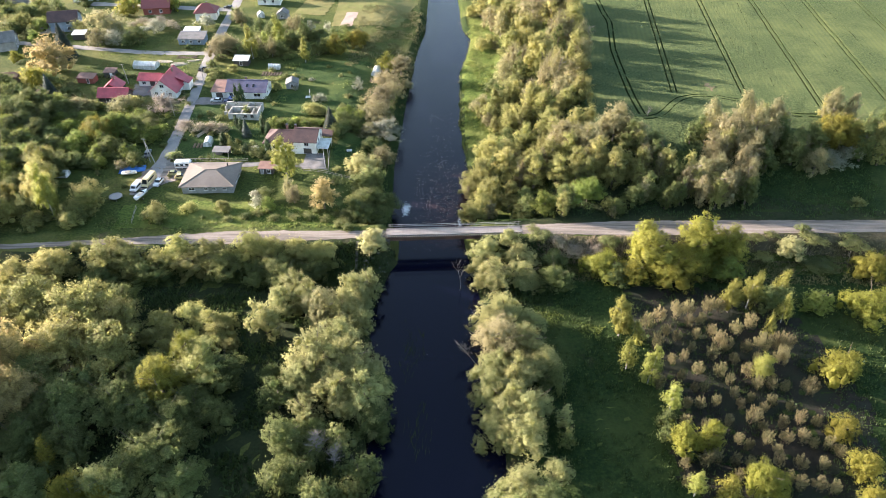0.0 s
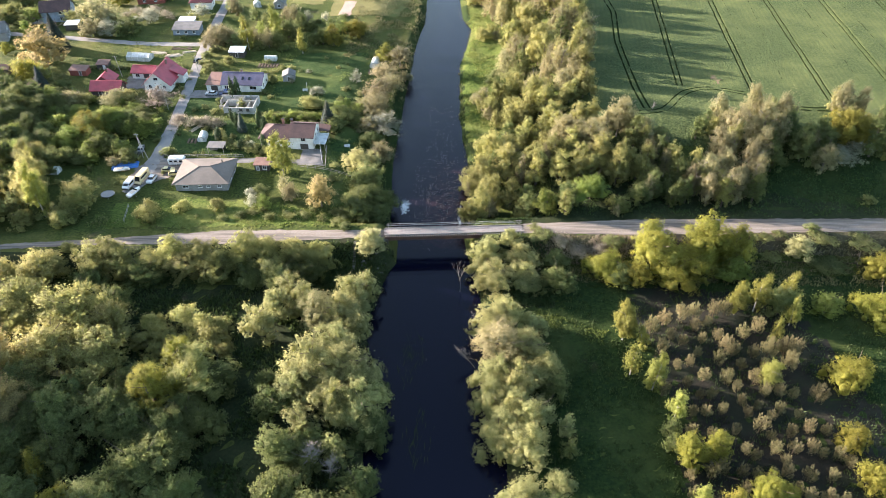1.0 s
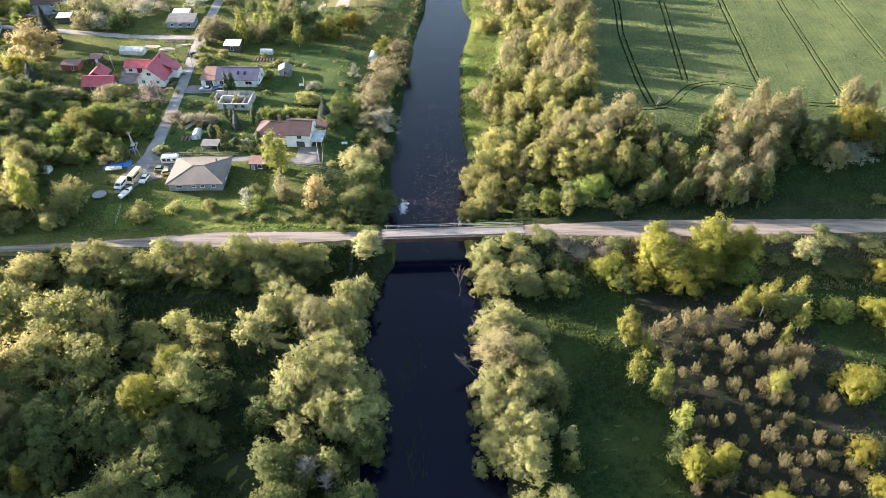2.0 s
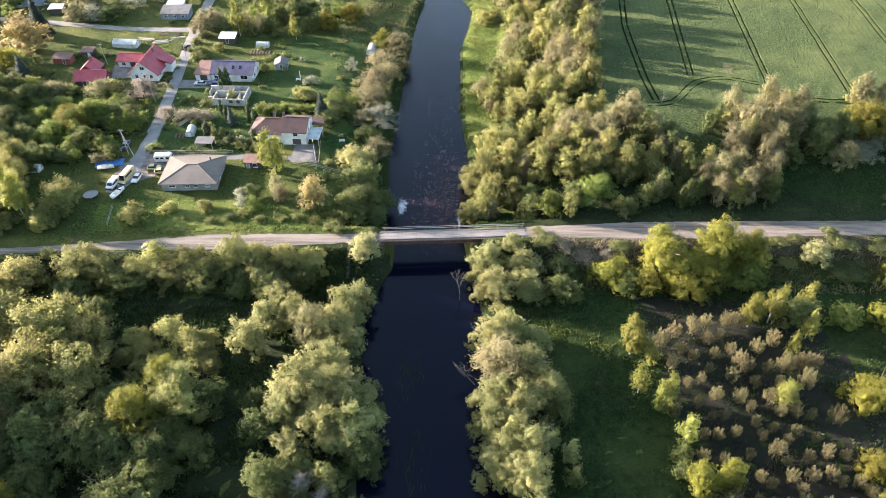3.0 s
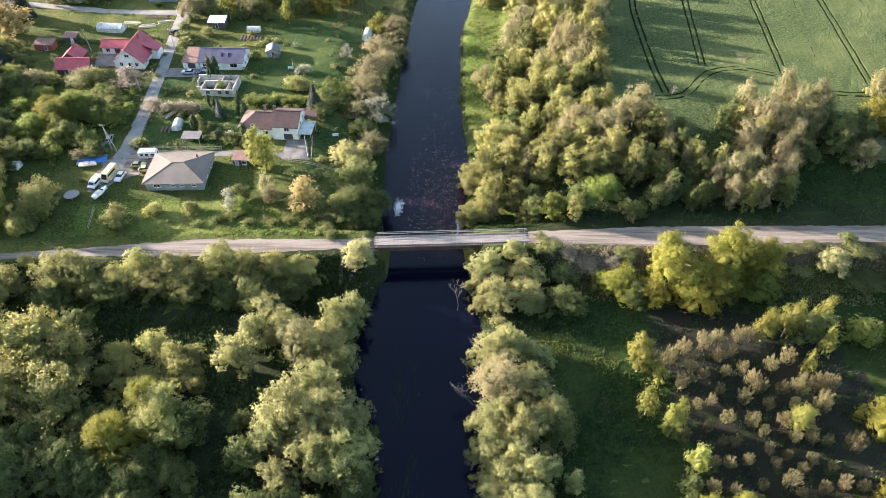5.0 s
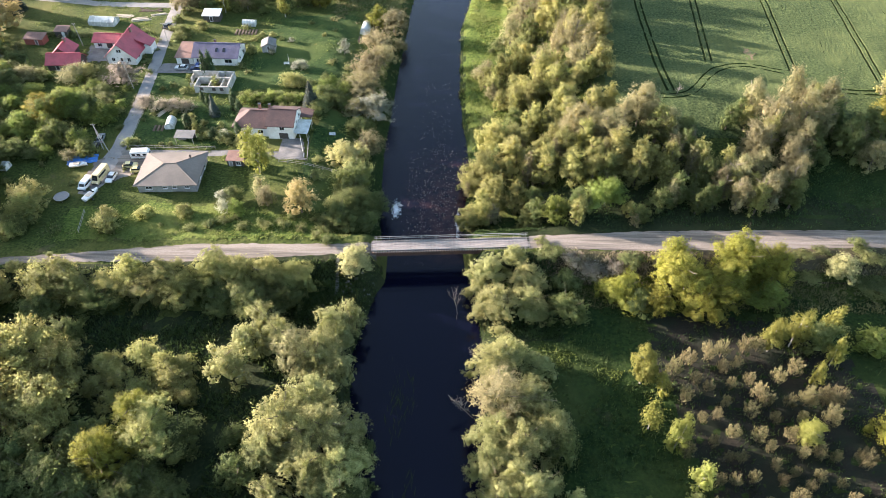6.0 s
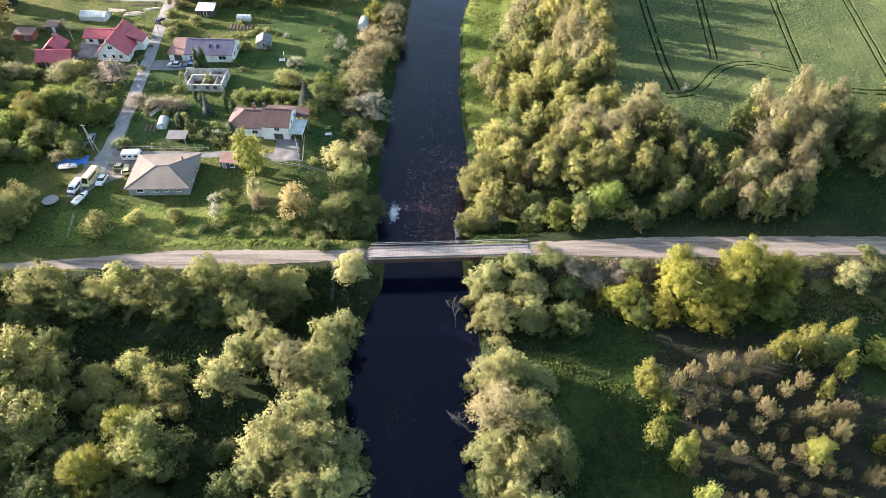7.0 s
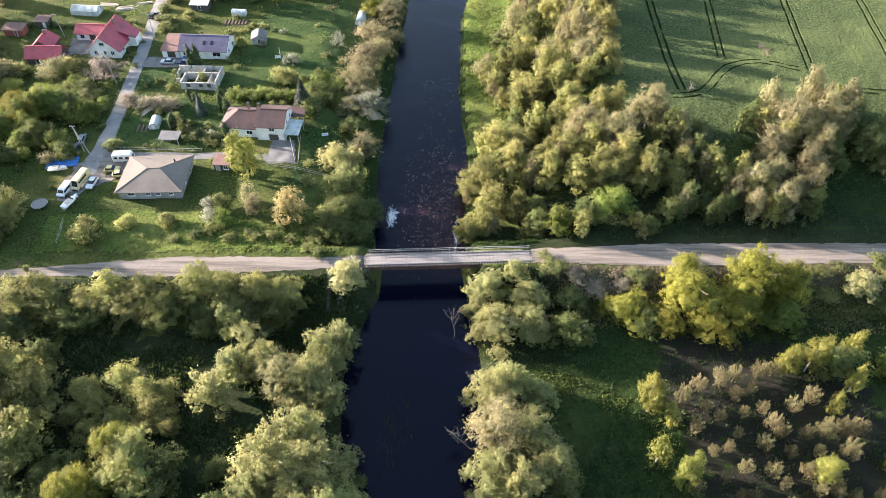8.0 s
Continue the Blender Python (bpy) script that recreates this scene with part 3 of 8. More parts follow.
patch("bare_patch", [(91, 231.5), (93.5, 231.5), (94, 236), (92.5, 240), (90.5, 240), (90.5, 235)], surface("reddish_soil", (0.10, 0.085, 0.048), (0.17, 0.12, 0.085), 1.2, (0.075, 0.100, 0.038), 0.4, rough=1.0, gloss=0.1), "thin reddish bare spot in the crop", "soil", 0.42, 0.4, 2.5)
# brighter than the other grass: low sunlight is put into its colour
SUNLIT_RANK = grass_material("sunlit_rank_grass", (0.034, 0.062, 0.012), (0.136, 0.172, 0.036), (0.160, 0.172, 0.046), (0.110, 0.105, 0.050), 0.5)
patch("meadow", [(5, 212), (15, 212), (20, 240), (19, 335), (7, 338), (5, 300), (3.5, 280), (3.5, 235)], SUNLIT_RANK, "rank grass on the river meadow, sunlight put into its green", "meadow", 0.13, 0.9, 2.0)
patch("meadow", [(-96, 156), (-60, 156.5), (-27, 158), (-28, 165), (-55, 168.5), (-75, 171), (-96, 167)], SUNLIT_RANK, "rough grass between road and gardens, sunlight put into its green", "meadow", 0.07, 0.9, 2.0)
# the long evening shade over the gardens is put into this green
SHADED_LAWN = grass_material("shaded_lawn", (0.012, 0.030, 0.008), (0.050, 0.082, 0.022), (0.072, 0.094, 0.026), (0.050, 0.062, 0.024), 0.25)
patch("lawn", [(-74, 224), (-34, 226), (-28, 250), (-28, 276), (-62, 274), (-66, 262), (-70, 252), (-66, 240)], SHADED_LAWN, "mown lawn behind the houses, shade put into its dark green", "lawn", 0.05, 0.7, 2.0)
patch("lawn", [(-42, 170), (-31, 168), (-30, 214), (-39, 216), (-40, 200), (-40, 188)], SHADED_LAWN, "lawn beside the river, shade put into its dark green", "lawn", 0.05, 0.7, 1.0)
patch("lawn", [(-92, 196), (-62, 194), (-62, 216), (-92, 218)], SHADED_LAWN, "garden lawn with beds, shade put into its dark green", "lawn", 0.05, 0.7, 1.0)
patch("lawn", [(-96, 222), (-84, 220), (-84, 234), (-96, 233)], SHADED_LAWN, "weedy plot beside the house shell, shade put into its colour", "lawn", 0.05, 0.7, 1.0)
# ---- trees: a tapered trunk with limbs, and a crown of many small leaves in clumps ----
rng = np.random.default_rng(7)


def unit(v):
    return v / np.maximum(np.linalg.norm(v, axis=-1, keepdims=True), 1e-6)


def ball(level):
    """Points and triangles of a round body, to be swollen into the leafy mass of a lobe."""
    bm = bmesh.new()
    bmesh.ops.create_icosphere(bm, subdivisions=level, radius=1)
    bm.verts.ensure_lookup_table()
    points, faces = np.array([v.co[:] for v in bm.verts]), np.array([[v.index for v in f.verts] for f in bm.faces])
    bm.free()
    return points, faces


BALLS = {level: ball(level) for level in (1, 2)}


def sprays(p, face, along_way, size, long):
    """One small pointed spray of leaves at each point p, its flat side to face, its tip along the way given."""
    a = unit(along_way - face * (along_way * face).sum(1, keepdims=True))
    b = np.cross(face, a)
    return np.stack([p + a * size, p - a * size * 0.75 + b * size * long, p - a * size * 0.55 - b * size * long], 1).reshape(-1, 3)


def crown_data(name, leaf_verts, outward, core_verts, core_faces, material):
    """Sprays and the leafy mass in one mesh; the sprays are shaded as the rounded mass that they belong to."""
    n = len(leaf_verts) // 3
    data = bpy.data.meshes.new(name)
    corner = leaf_verts.reshape(-1, 3, 3)
    turned = (np.cross(corner[:, 1] - corner[:, 0], corner[:, 2] - corner[:, 0]) * outward).sum(1) < 0
    order = np.arange(n * 3).reshape(-1, 3)
    faces = np.where(turned[:, None], order[:, ::-1], order).tolist()
    verts = leaf_verts
    if len(core_faces):
        verts = np.concatenate([leaf_verts, core_verts])
        faces += (core_faces + n * 3).tolist()
    data.from_pydata(verts.tolist(), [], faces)
    data.polygons.foreach_set("use_smooth", [True] * (n + len(core_faces)))
    normals = np.zeros((len(verts), 3))
    normals[:n * 3] = np.repeat(outward, 3, 0)
    data.normals_split_custom_set_from_vertices(normals.tolist())
    data.materials.append(material)
    return data


def scatter(count):
    return unit(rng.normal(size=(count, 3)))


def lobed_crown(h, w, lobes, base, peak, tall, leaves, leaf, level, material, loose=0.0, bend=0.12):
    """A crown of rounded lobes, each of them set with smaller tufts, and every tuft of small sprays.
    peak 0 is a haystack that is widest at its foot, 1 a spire; loose: how far the lobes stand apart and thin out."""
    peak = min(1.0, max(0.0, peak + 0.15 * rng.normal()))
    skew = rng.normal(size=2) * 0.10 * w
    centres, sizes = [], []
    for i in range(lobes):
        f = ((i + rng.random()) / lobes) ** (1.15 + 0.35 * peak)
        wide = (1 - f ** 2.2) ** 0.5 * (1 - peak) + peak * min(1.0, 0.5 + 1.8 * f) * (1 - f) ** 0.8 * 1.2
        size = w / 2 * (0.20 + 0.28 * rng.random()) * (0.55 + 0.45 * wide)
        reach = max(0.0, wide * w / 2 * (0.68 + 0.46 * rng.random()) - size * 0.8)
        a = i * 2.4 + 0.9 * rng.random()
        centres.append((math.cos(a) * reach + skew[0] * f, math.sin(a) * reach + skew[1] * f, h * (base + (0.88 - base) * f) + 0.06 * h * rng.normal()))
        sizes.append(size)
    for f in (0.15, 0.38, 0.60):
        centres.append((skew[0] * f, skew[1] * f, h * (base + (0.95 - base) * f)))
        sizes.append(w / 2 * 0.50 * (1 - f ** 2) ** 0.5 * (1 - 0.45 * peak))
    centres, sizes = np.array(centres), np.array(sizes)
    flat = np.array([1, 1, tall])
    # smaller tufts on the outside of the lobes
    tufts, radii, owner = [], [], []
    for i, (c, s) in enumerate(zip(centres, sizes)):
        k = 30
        d = scatter(k)
        d[:, 2] = np.where(d[:, 2] < -0.3, -d[:, 2], d[:, 2])
        tufts.append(c + d * s * flat * (0.72 + 0.32 * rng.random((k, 1)) + loose * 0.40 * rng.random((k, 1))))
        radii.append(s * (0.11 + 0.15 * rng.random(k)))
        owner += [i] * k
    tufts, radii = np.concatenate(tufts), np.concatenate(radii)
    share = radii ** 2 / (radii ** 2).sum()
    pick = rng.choice(len(tufts), int(leaves * 3.4), p=share)
    d = scatter(len(pick))
    p = tufts[pick] + d * (radii[pick] * (0.35 + 0.80 * rng.random(len(pick))))[:, None] * (flat * 0.5 + 0.5)
    own = np.array(owner)[pick]
    whole = unit((p - np.array([0, 0, h * (base + 0.35 * (1 - base))])) / np.array([w, w, h * 0.9]))
    out = unit(d * 0.28 + unit((p - centres[own]) / flat) * 0.42 + whole * 0.30)
    # shoots that stand out from the skin of the crown
    p = p + (out + np.array([0, 0, 0.8])) * (leaf * rng.exponential(0.6 + 1.3 * loose, len(p)))[:, None]
    deep = np.min([np.linalg.norm((p - c) / (s * flat), axis=1) for c, s in zip(centres, sizes)], 0)
    keep = (deep > 0.66) & ((out[:, 2] > -0.35) | (rng.random(len(p)) < 0.3))
    p, out = p[keep][:leaves], out[keep][:leaves]
    n = len(p)
    face = unit(out * 0.9 + rng.normal(size=(n, 3)) * np.where(rng.random((n, 1)) < 0.25, 1.0, 0.45))
    way = 0.5 * out + 0.6 * rng.normal(size=(n, 3)) + np.array([0, 0, 0.45])
    verts = sprays(p, face, way, leaf * (0.55 + 0.75 * rng.random((n, 1))), 0.5)
    ball_points, ball_faces = BALLS[level]
    cores, faces = [], []
    for c, s in zip(centres, sizes):
        k = np.array([noise.noise((q[0] * 2.1 + c[0], q[1] * 2.1 + c[1], q[2] * 2.1 + c[2])) for q in ball_points])[:, None]
        cores.append(c + ball_points * s * flat * (0.60 - 0.30 * loose + 0.20 * k))
        faces.append(ball_faces + len(ball_points) * len(faces))
    core, faces = np.concatenate(cores), np.concatenate(faces)
    # the whole crown is bent and swollen unevenly
    k, seed = 2.2 / w, 50 * rng.random()
    for v in (verts, core):
        v += np.array([noise.noise_vector((a * k + seed, b * k, d * k)) for a, b, d in v.tolist()]) * np.array([bend * w, bend * w, 0.6 * bend * h])
    middle = np.array([*verts[:, :2].mean(0), 0])
    verts -= middle
    core -= middle
    low, high = verts[:, 2].min(), np.percentile(verts[:, 2], 99.7)
    lift, grow_by = h * (base + 0.01), (h * 0.99 - h * base) / (high - low)
    span = (w / 2) / np.percentile(np.linalg.norm(verts[:, :2], axis=1), 91)
    for v in (verts, core):
        v[:, 2] = lift + (v[:, 2] - low) * grow_by
        v[:, :2] *= span
    return crown_data("crown", verts, unit(0.75 * out + 0.35 * face), core, faces, material)


def plumed_crown(h, w, leaves, leaf, material):
    """A shrub of many upright shoots that spread from one foot, each set with narrow leaves towards its tip."""
    shoots = 15
    a = np.arange(shoots) * 2.4 + rng.random(shoots)
    lean = np.sqrt((np.arange(shoots) + 0.5) / shoots)
    tips = np.stack([np.cos(a) * lean * w * 0.45, np.sin(a) * lean * w * 0.45, h * (0.95 - 0.42 * lean ** 2 + 0.12 * rng.random(shoots))], 1)
    foot = tips * np.array([0.25, 0.25, 0.0])
    pick = rng.integers(0, shoots, leaves)
    t = 0.30 + 0.70 * rng.random((leaves, 1)) ** 0.8
    stem = unit(tips - foot)[pick]
    side = rng.normal(size=(leaves, 3))
    side = unit(side - stem * (side * stem).sum(1, keepdims=True))
    thick = w * 0.15 * (1.15 - t) ** 0.5
    p = foot[pick] + (tips - foot)[pick] * t + side * thick * (0.4 + 0.7 * rng.random((leaves, 1)))
    face = unit(side + 0.35 * rng.normal(size=(leaves, 3)))
    verts = sprays(p, face, stem + 0.45 * side + 0.25 * rng.normal(size=(leaves, 3)), leaf * (0.6 + 0.7 * rng.random((leaves, 1))), 0.32)
    return crown_data("crown", verts, unit(side + 0.3 * face), None, (), material)


def trunk_mesh(h, w, base, material, limbs=7, thick=0.02, out=0.7):
    bm = bmesh.new()
    bend = rng.normal(size=2) * 0.04 * h
    r = h * thick + 0.03
    tube(bm, [(0, 0, -0.6), (bend[0] * 0.3, bend[1] * 0.3, h * 0.3), (bend[0], bend[1], h * 0.6), (bend[0] * 1.1, bend[1] * 1.1, h * 0.8)], [r * 1.25, r * 0.9, r * 0.5, r * 0.12])
    for i in range(limbs):
        a = i * 2.4 + rng.random()
        z = h * (base + (0.75 - base) * (i + 0.5) / limbs)
        reach = w / 2 * out * (0.8 + 0.35 * rng.random())
        k = z / (h * 0.6)
        s = Vector((bend[0] * min(1, k), bend[1] * min(1, k), z))
        e = s + Vector((math.cos(a) * reach, math.sin(a) * reach, reach * (0.5 + 0.5 * rng.random())))
        tube(bm, [s, (s + e) / 2 + Vector((0, 0, -0.06 * reach)), e], [r * 0.45, r * 0.28, r * 0.08], 5)
    return mesh_of("trunk", bm, material)


def spruce_crown(h, w, leaf, material):
    """Tiers of drooping boughs."""
    p, out = [], []
    tiers = max(9, int(h * 1.5))
    for i in range(tiers):
        k = i / tiers
        z, reach = h * (0.05 + 0.94 * k), w / 2 * (1 - k) ** 0.85
        boughs = max(4, int(13 * (1 - k)))
        for j in range(boughs):
            a = j * 2 * math.pi / boughs + i * 0.7 + 0.3 * rng.random()
            for f in (0.35, 0.5, 0.62, 0.72, 0.81, 0.89, 0.95, 1.0):
                for e in range(4):
                    q = a + 0.22 * rng.normal()
                    p.append((math.cos(q) * reach * f, math.sin(q) * reach * f, z - 0.28 * reach * f + 0.1 * rng.random()))
                    out.append((math.cos(q), math.sin(q), -0.25))
    p, out = np.array(p), unit(np.array(out))
    n = len(p)
    face = unit(np.array([0, 0, 0.8]) + 0.5 * out + 0.35 * rng.normal(size=(n, 3)))
    size = leaf * (0.6 + 0.7 * rng.random((n, 1))) * (1.15 - 0.6 * p[:, 2:] / h)
    verts = sprays(p, face, out + 0.3 * rng.normal(size=(n, 3)), size, 0.4)
    points, faces = BALLS[1]
    core = np.stack([points[:, 0] * w * 0.36 * (1 - points[:, 2]) / 1.4, points[:, 1] * w * 0.36 * (1 - points[:, 2]) / 1.4, h * (0.47 + 0.45 * points[:, 2])], 1)
    return crown_data("crown", verts, face, core, faces, material)


# kind: name, category, bark, lobes, foot of the crown, taper upwards, height of a lobe to its width, looseness, label
KINDS = {
    "willow": ("willow_tree", "tree", BARK, 17, 0.03, 0.12, 1.15, 0.1, "grey-green bushy willow in young leaf"),
    "sallow": ("willow_tree", "tree", BARK, 15, 0.03, 0.12, 1.15, 0.05, "pale grey-green bushy willow on the bank"),
    "alder": ("alder_tree", "tree", BARK, 17, 0.03, 0.2, 1.15, 0.15, "dark green leafy alder"),
    "poplar": ("poplar_tree", "tree", BARK, 20, 0.04, 0.4, 1.6, 0.25, "yellow-green poplar in fresh leaf"),
    "birch": ("birch_tree", "tree", BIRCH_BARK, 20, 0.05, 0.62, 1.4, 0.18, "slender yellow-green birch with white trunk"),
    "ash": ("ash_tree", "tree", TWIG, 18, 0.06, 0.35, 1.4, 0.45, "tan-coloured tree just coming into leaf"),
    "lime": ("lime_tree", "tree", BARK, 16, 0.03, 0.25, 1.15, 0.15, "fresh green lime tree in young leaf"),
    "maple": ("maple_tree", "tree", BARK, 16, 0.05, 0.3, 1.3, 0.2, "orange-tan tree in unfolding leaf"),
    "spruce": ("spruce_tree", "tree", BARK, 0, 0.05, 1.0, 1.0, 0.0, "dark green pointed garden conifer"),
    "thuja": ("thuja_tree", "tree", BARK, 30, 0.0, 0.25, 1.6, 0.0, "dark green columnar garden thuja"),
    "bush": ("bush", "bush", BARK, 9, 0.0, 0.1, 0.9, 0.1, "low green leafy bush"),
    "bronze": ("shrub", "shrub", BRONZE_TWIG, 0, 0.02, 0.10, 1.0, 0.0, "bronze-leaved young shrub in rough grass"),
    "pale": ("pale_willow", "tree", BARK, 26, 0.02, 0.05, 0.9, 0.0, "pale cream-green round willow"),
    "pink": ("flowering_bush", "bush", TWIG, 10, 0.05, 0.1, 0.95, 0.5, "pinkish flowering bush with thin twigs"),
    "blossom": ("blossom_tree", "tree", BARK, 12, 0.10, 0.2, 1.0, 0.3, "garden tree in white blossom"),
}
# class: nominal width, sprays to a crown, a spray's half length, fineness of the leafy mass under them
CLASSES = {"large": (11.5, 8200, 0.202, 1), "middle": (7.0, 3200, 0.182, 1), "small": (3.6, 950, 0.15, 1),
           "far_large": (11.5, 3500, 0.25, 1), "far_middle": (7.0, 1450, 0.23, 1), "far_small": (3.6, 380, 0.21, 1)}
nursery, turn_count = {}, [0]


def grow(kind, size, h_of_w):
    name, category, bark, lobes, base, taper, tall, loose, label = KINDS[kind]
    w, count, leaf, level = CLASSES[size]
    h = w * h_of_w
    root = new(name)
    tagged(root, label, category)
    if kind == "spruce":
        data = spruce_crown(h, w, 0.055 * w, LEAVES[kind])
    elif kind == "bronze":
        data = plumed_crown(h, w, int(count * 1.1), leaf * 1.2, LEAVES[kind])
    else:
        more = max(0.8, h_of_w) ** 0.8
        data = lobed_crown(h, w, int(lobes * (1.3 if more < 1.3 else 1.6)), base, taper, tall * min(1.35, max(0.8, h_of_w)), int(count * more * (1.2 if kind == "poplar" else 1.0)), leaf * (0.92 if kind == "poplar" else 1.0), level, LEAVES[kind], loose, 0.02 if kind in ("pale", "thuja") else 0.12)
    slender = kind == "birch"
    trunk = new("trunk", trunk_mesh(h, w, max(0.12, base), bark, 3 if slender else 9 if kind in ("ash", "pink") else 6 if size.endswith("large") else 4, 0.012 if slender else 0.02, 0.75 if kind in ("ash", "pink", "bronze") else 0.65))
    crown = new("crown", data)
    trunk.parent = crown.parent = root
    return root, h, w


def plant(kind, group, x, y, h, w):
    kind = "thuja" if kind == "spruce" and w < 3.0 else kind
    w, h = (w * 1.45, h * 1.15) if kind == "bronze" else (w * 1.09, h * 1.02)
    size = "large" if w > 8.6 else "middle" if w > 4.6 else "small"
    size = "far_" + size if y > 228 else size
    slim = "tall" if h / w > 1.45 else "round" if h / w > 0.78 else "low"
    turn_count[0] += 1
    key = (kind, size, slim, turn_count[0] % (3 if kind in ("willow", "alder", "poplar", "bronze") else 2))
    m = pose(x, y, height(x, y), 0, 0, (turn_count[0] * 77) % 360)
    if key not in nursery:
        nursery[key] = grow(kind, size, {"tall": 2.0, "round": 1.05, "low": 0.6}[slim])
        root, H, W = nursery[key]
        root.matrix_basis = m @ Matrix.Diagonal((w / W, w / W, h / H, 1))
        root["group"] = group
        return root
    root, H, W = nursery[key]
    keep = root.matrix_basis.copy()
    root.matrix_basis = Matrix.Identity(4)
    twin = copy_thing(root, m @ Matrix.Diagonal((w / W, w / W, h / H, 1)))
    root.matrix_basis = keep
    twin["group"] = group
    return twin


# ---- trees and bushes: kind, then x, y, height, width of each ----
for spot in ((-103.2, 136.7, 9.7, 11.8), (-100.5, 122.0, 12.5, 15.1), (-87.4, 120.4, 12.5, 15.1), (-78.3, 118.5, 9.5, 11.5), (-87.5, 109.0, 12.7, 15.4), (-76.5, 106.6, 11.1, 13.5),):
    plant("willow", "trees of the dense wood on the low west bank", *spot)
for spot in ((-90.3, 100.4, 9.4, 11.9), (-79.0, 93.8, 10.8, 13.7), (-69.6, 93.7, 9.9, 12.5), (-85.3, 84.3, 9.0, 11.4), (-75.3, 83.4, 8.5, 10.8), (-57.7, 80.7, 10.0, 12.6), (-63.6, 74.6, 9.3, 11.7), (-50.4, 76.2, 7.7, 9.7),):
    plant("alder", "trees of the dense wood on the low west bank", *spot)
for spot in ((-53.1, 87.3, 5.9, 7.5), (-80.0, 74.7, 7.7, 9.7), (-67.5, 101.8, 7.9, 10.0), (-63.9, 92.3, 8.5, 10.7), (-84.3, 90.3, 8.4, 10.6),):
    plant("alder", "trees of the dense wood on the low west bank", *spot)
for spot in ((-112.1, 134.9, 8.5, 10.3), (-107.4, 121.2, 10.2, 12.3),):
    plant("willow", "trees of the dense wood on the low west bank", *spot)
# golden sunlight on these two is put into their orange-tan leaves
for spot in ((-97.7, 105.1, 16.0, 11.2), (-90.0, 92.5, 16.0, 11.2),):
    plant("maple", "trees of the dense wood on the low west bank", *spot)
for spot in ((-77.8, 80.5, 9.0, 3.6), (-68.8, 71.9, 9.0, 8.4), (-63.1, 72.1, 8.0, 5.3),):
    plant("poplar", "trees of the dense wood on the low west bank", *spot)
for spot in ((-69.4, 120.4, 5.0, 6.6), (-62.7, 123.2, 5.0, 7.8), (-54.4, 117.0, 5.0, 7.6), (-61.3, 114.3, 4.5, 6.7), (-66.0, 117.0, 4.8, 6.0), (-58.2, 120.2, 5.4, 6.5), (-57.0, 113.2, 4.0, 5.6), (-66.5, 112.2, 4.2, 5.2), (-51.3, 113.6, 3.6, 4.8), (-70.5, 115.3, 4.4, 5.2), (-54.0, 121.5, 4.2, 5.0), (-53.8, 103.8, 11.3, 13.1),):
    plant("willow", "trees of the thicket between wood and river", *spot)
for spot in ((-49.3, 103.8, 6.8, 8.2), (-53.3, 94.2, 8.3, 10.1), (-39.9, 104.6, 4.0, 5.7), (-81.5, 128.0, 6.5, 7.9), (-57.3, 89.9, 7.8, 9.4), (-48.6, 92.0, 6.8, 8.2),):
    plant("alder", "trees of the thicket between wood and river", *spot)
for spot in ((-60.5, 97.7, 14.0, 8.0), (-57.9, 106.8, 13.0, 8.2), (-63.3, 96.1, 10.0, 4.4),):
    plant("poplar", "trees of the thicket between wood and river", *spot)
for spot in ((-91.4, 140.5, 8.0, 9.7), (-84.0, 140.1, 8.0, 9.7), (-76.5, 139.9, 8.0, 9.0), (-72.7, 143.5, 8.0, 7.6), (-63.8, 143.4, 8.0, 9.1), (-60.0, 139.7, 8.0, 9.7), (-67.8, 140.8, 8.0, 9.0), (-99.1, 144.6, 3.0, 3.9), (-102.3, 139.5, 7.0, 7.5), (-52.8, 145.0, 8.0, 9.1), (-47.5, 144.2, 8.0, 9.8), (-40.7, 144.2, 8.0, 9.8), (-34.5, 144.6, 7.0, 8.3), (-56.6, 143.4, 6.0, 6.8), (-87.4, 142.6, 7.0, 7.6),):
    plant("willow", "willow bushes along the gravel road", *spot)
for spot in ((-77.9, 137.0, 7.0, 8.8), (-44.4, 139.3, 7.0, 11.2), (-36.3, 139.5, 6.0, 9.0), (-90.5, 135.0, 6.0, 8.8), (-50.4, 139.0, 6.0, 9.0),):
    plant("alder", "willow bushes along the gravel road", *spot)
for spot in ((-21.2, 148.5, 7.0, 7.6),):
    plant("pale", "pale round willow beside the bridge", *spot)
for spot in ((-44.0, 119.2, 10.1, 7.8), (-40.9, 125.5, 9.8, 7.6), (-39.7, 132.6, 8.8, 6.9), (-34.7, 126.2, 10.7, 8.3), (-25.4, 121.5, 12.2, 9.5), (-23.4, 129.4, 11.2, 8.7), (-20.8, 133.8, 9.2, 7.1), (-21.8, 118.8, 9.4, 7.3), (-25.1, 110.6, 13.2, 10.3), (-28.9, 103.9, 15.9, 12.3), (-21.3, 103.4, 14.3, 11.1), (-32.1, 99.8, 11.0, 8.5),):
    plant("sallow", "willows on the west river bank", *spot)
for spot in ((-29.8, 121.9, 11.3, 9.2),):
    plant("ash", "willows on the west river bank", *spot)
for spot in ((-36.2, 96.6, 9.2, 7.5),):
    plant("alder", "willows on the west river bank", *spot)
for spot in ((-17.8, 96.0, 13.8, 10.7), (-23.1, 96.3, 12.3, 9.5), (-29.7, 92.3, 9.1, 7.1), (-25.0, 101.6, 12.6, 9.8), (-17.9, 106.6, 9.8, 7.6),):
    plant("sallow", "willows on the west river bank", *spot)
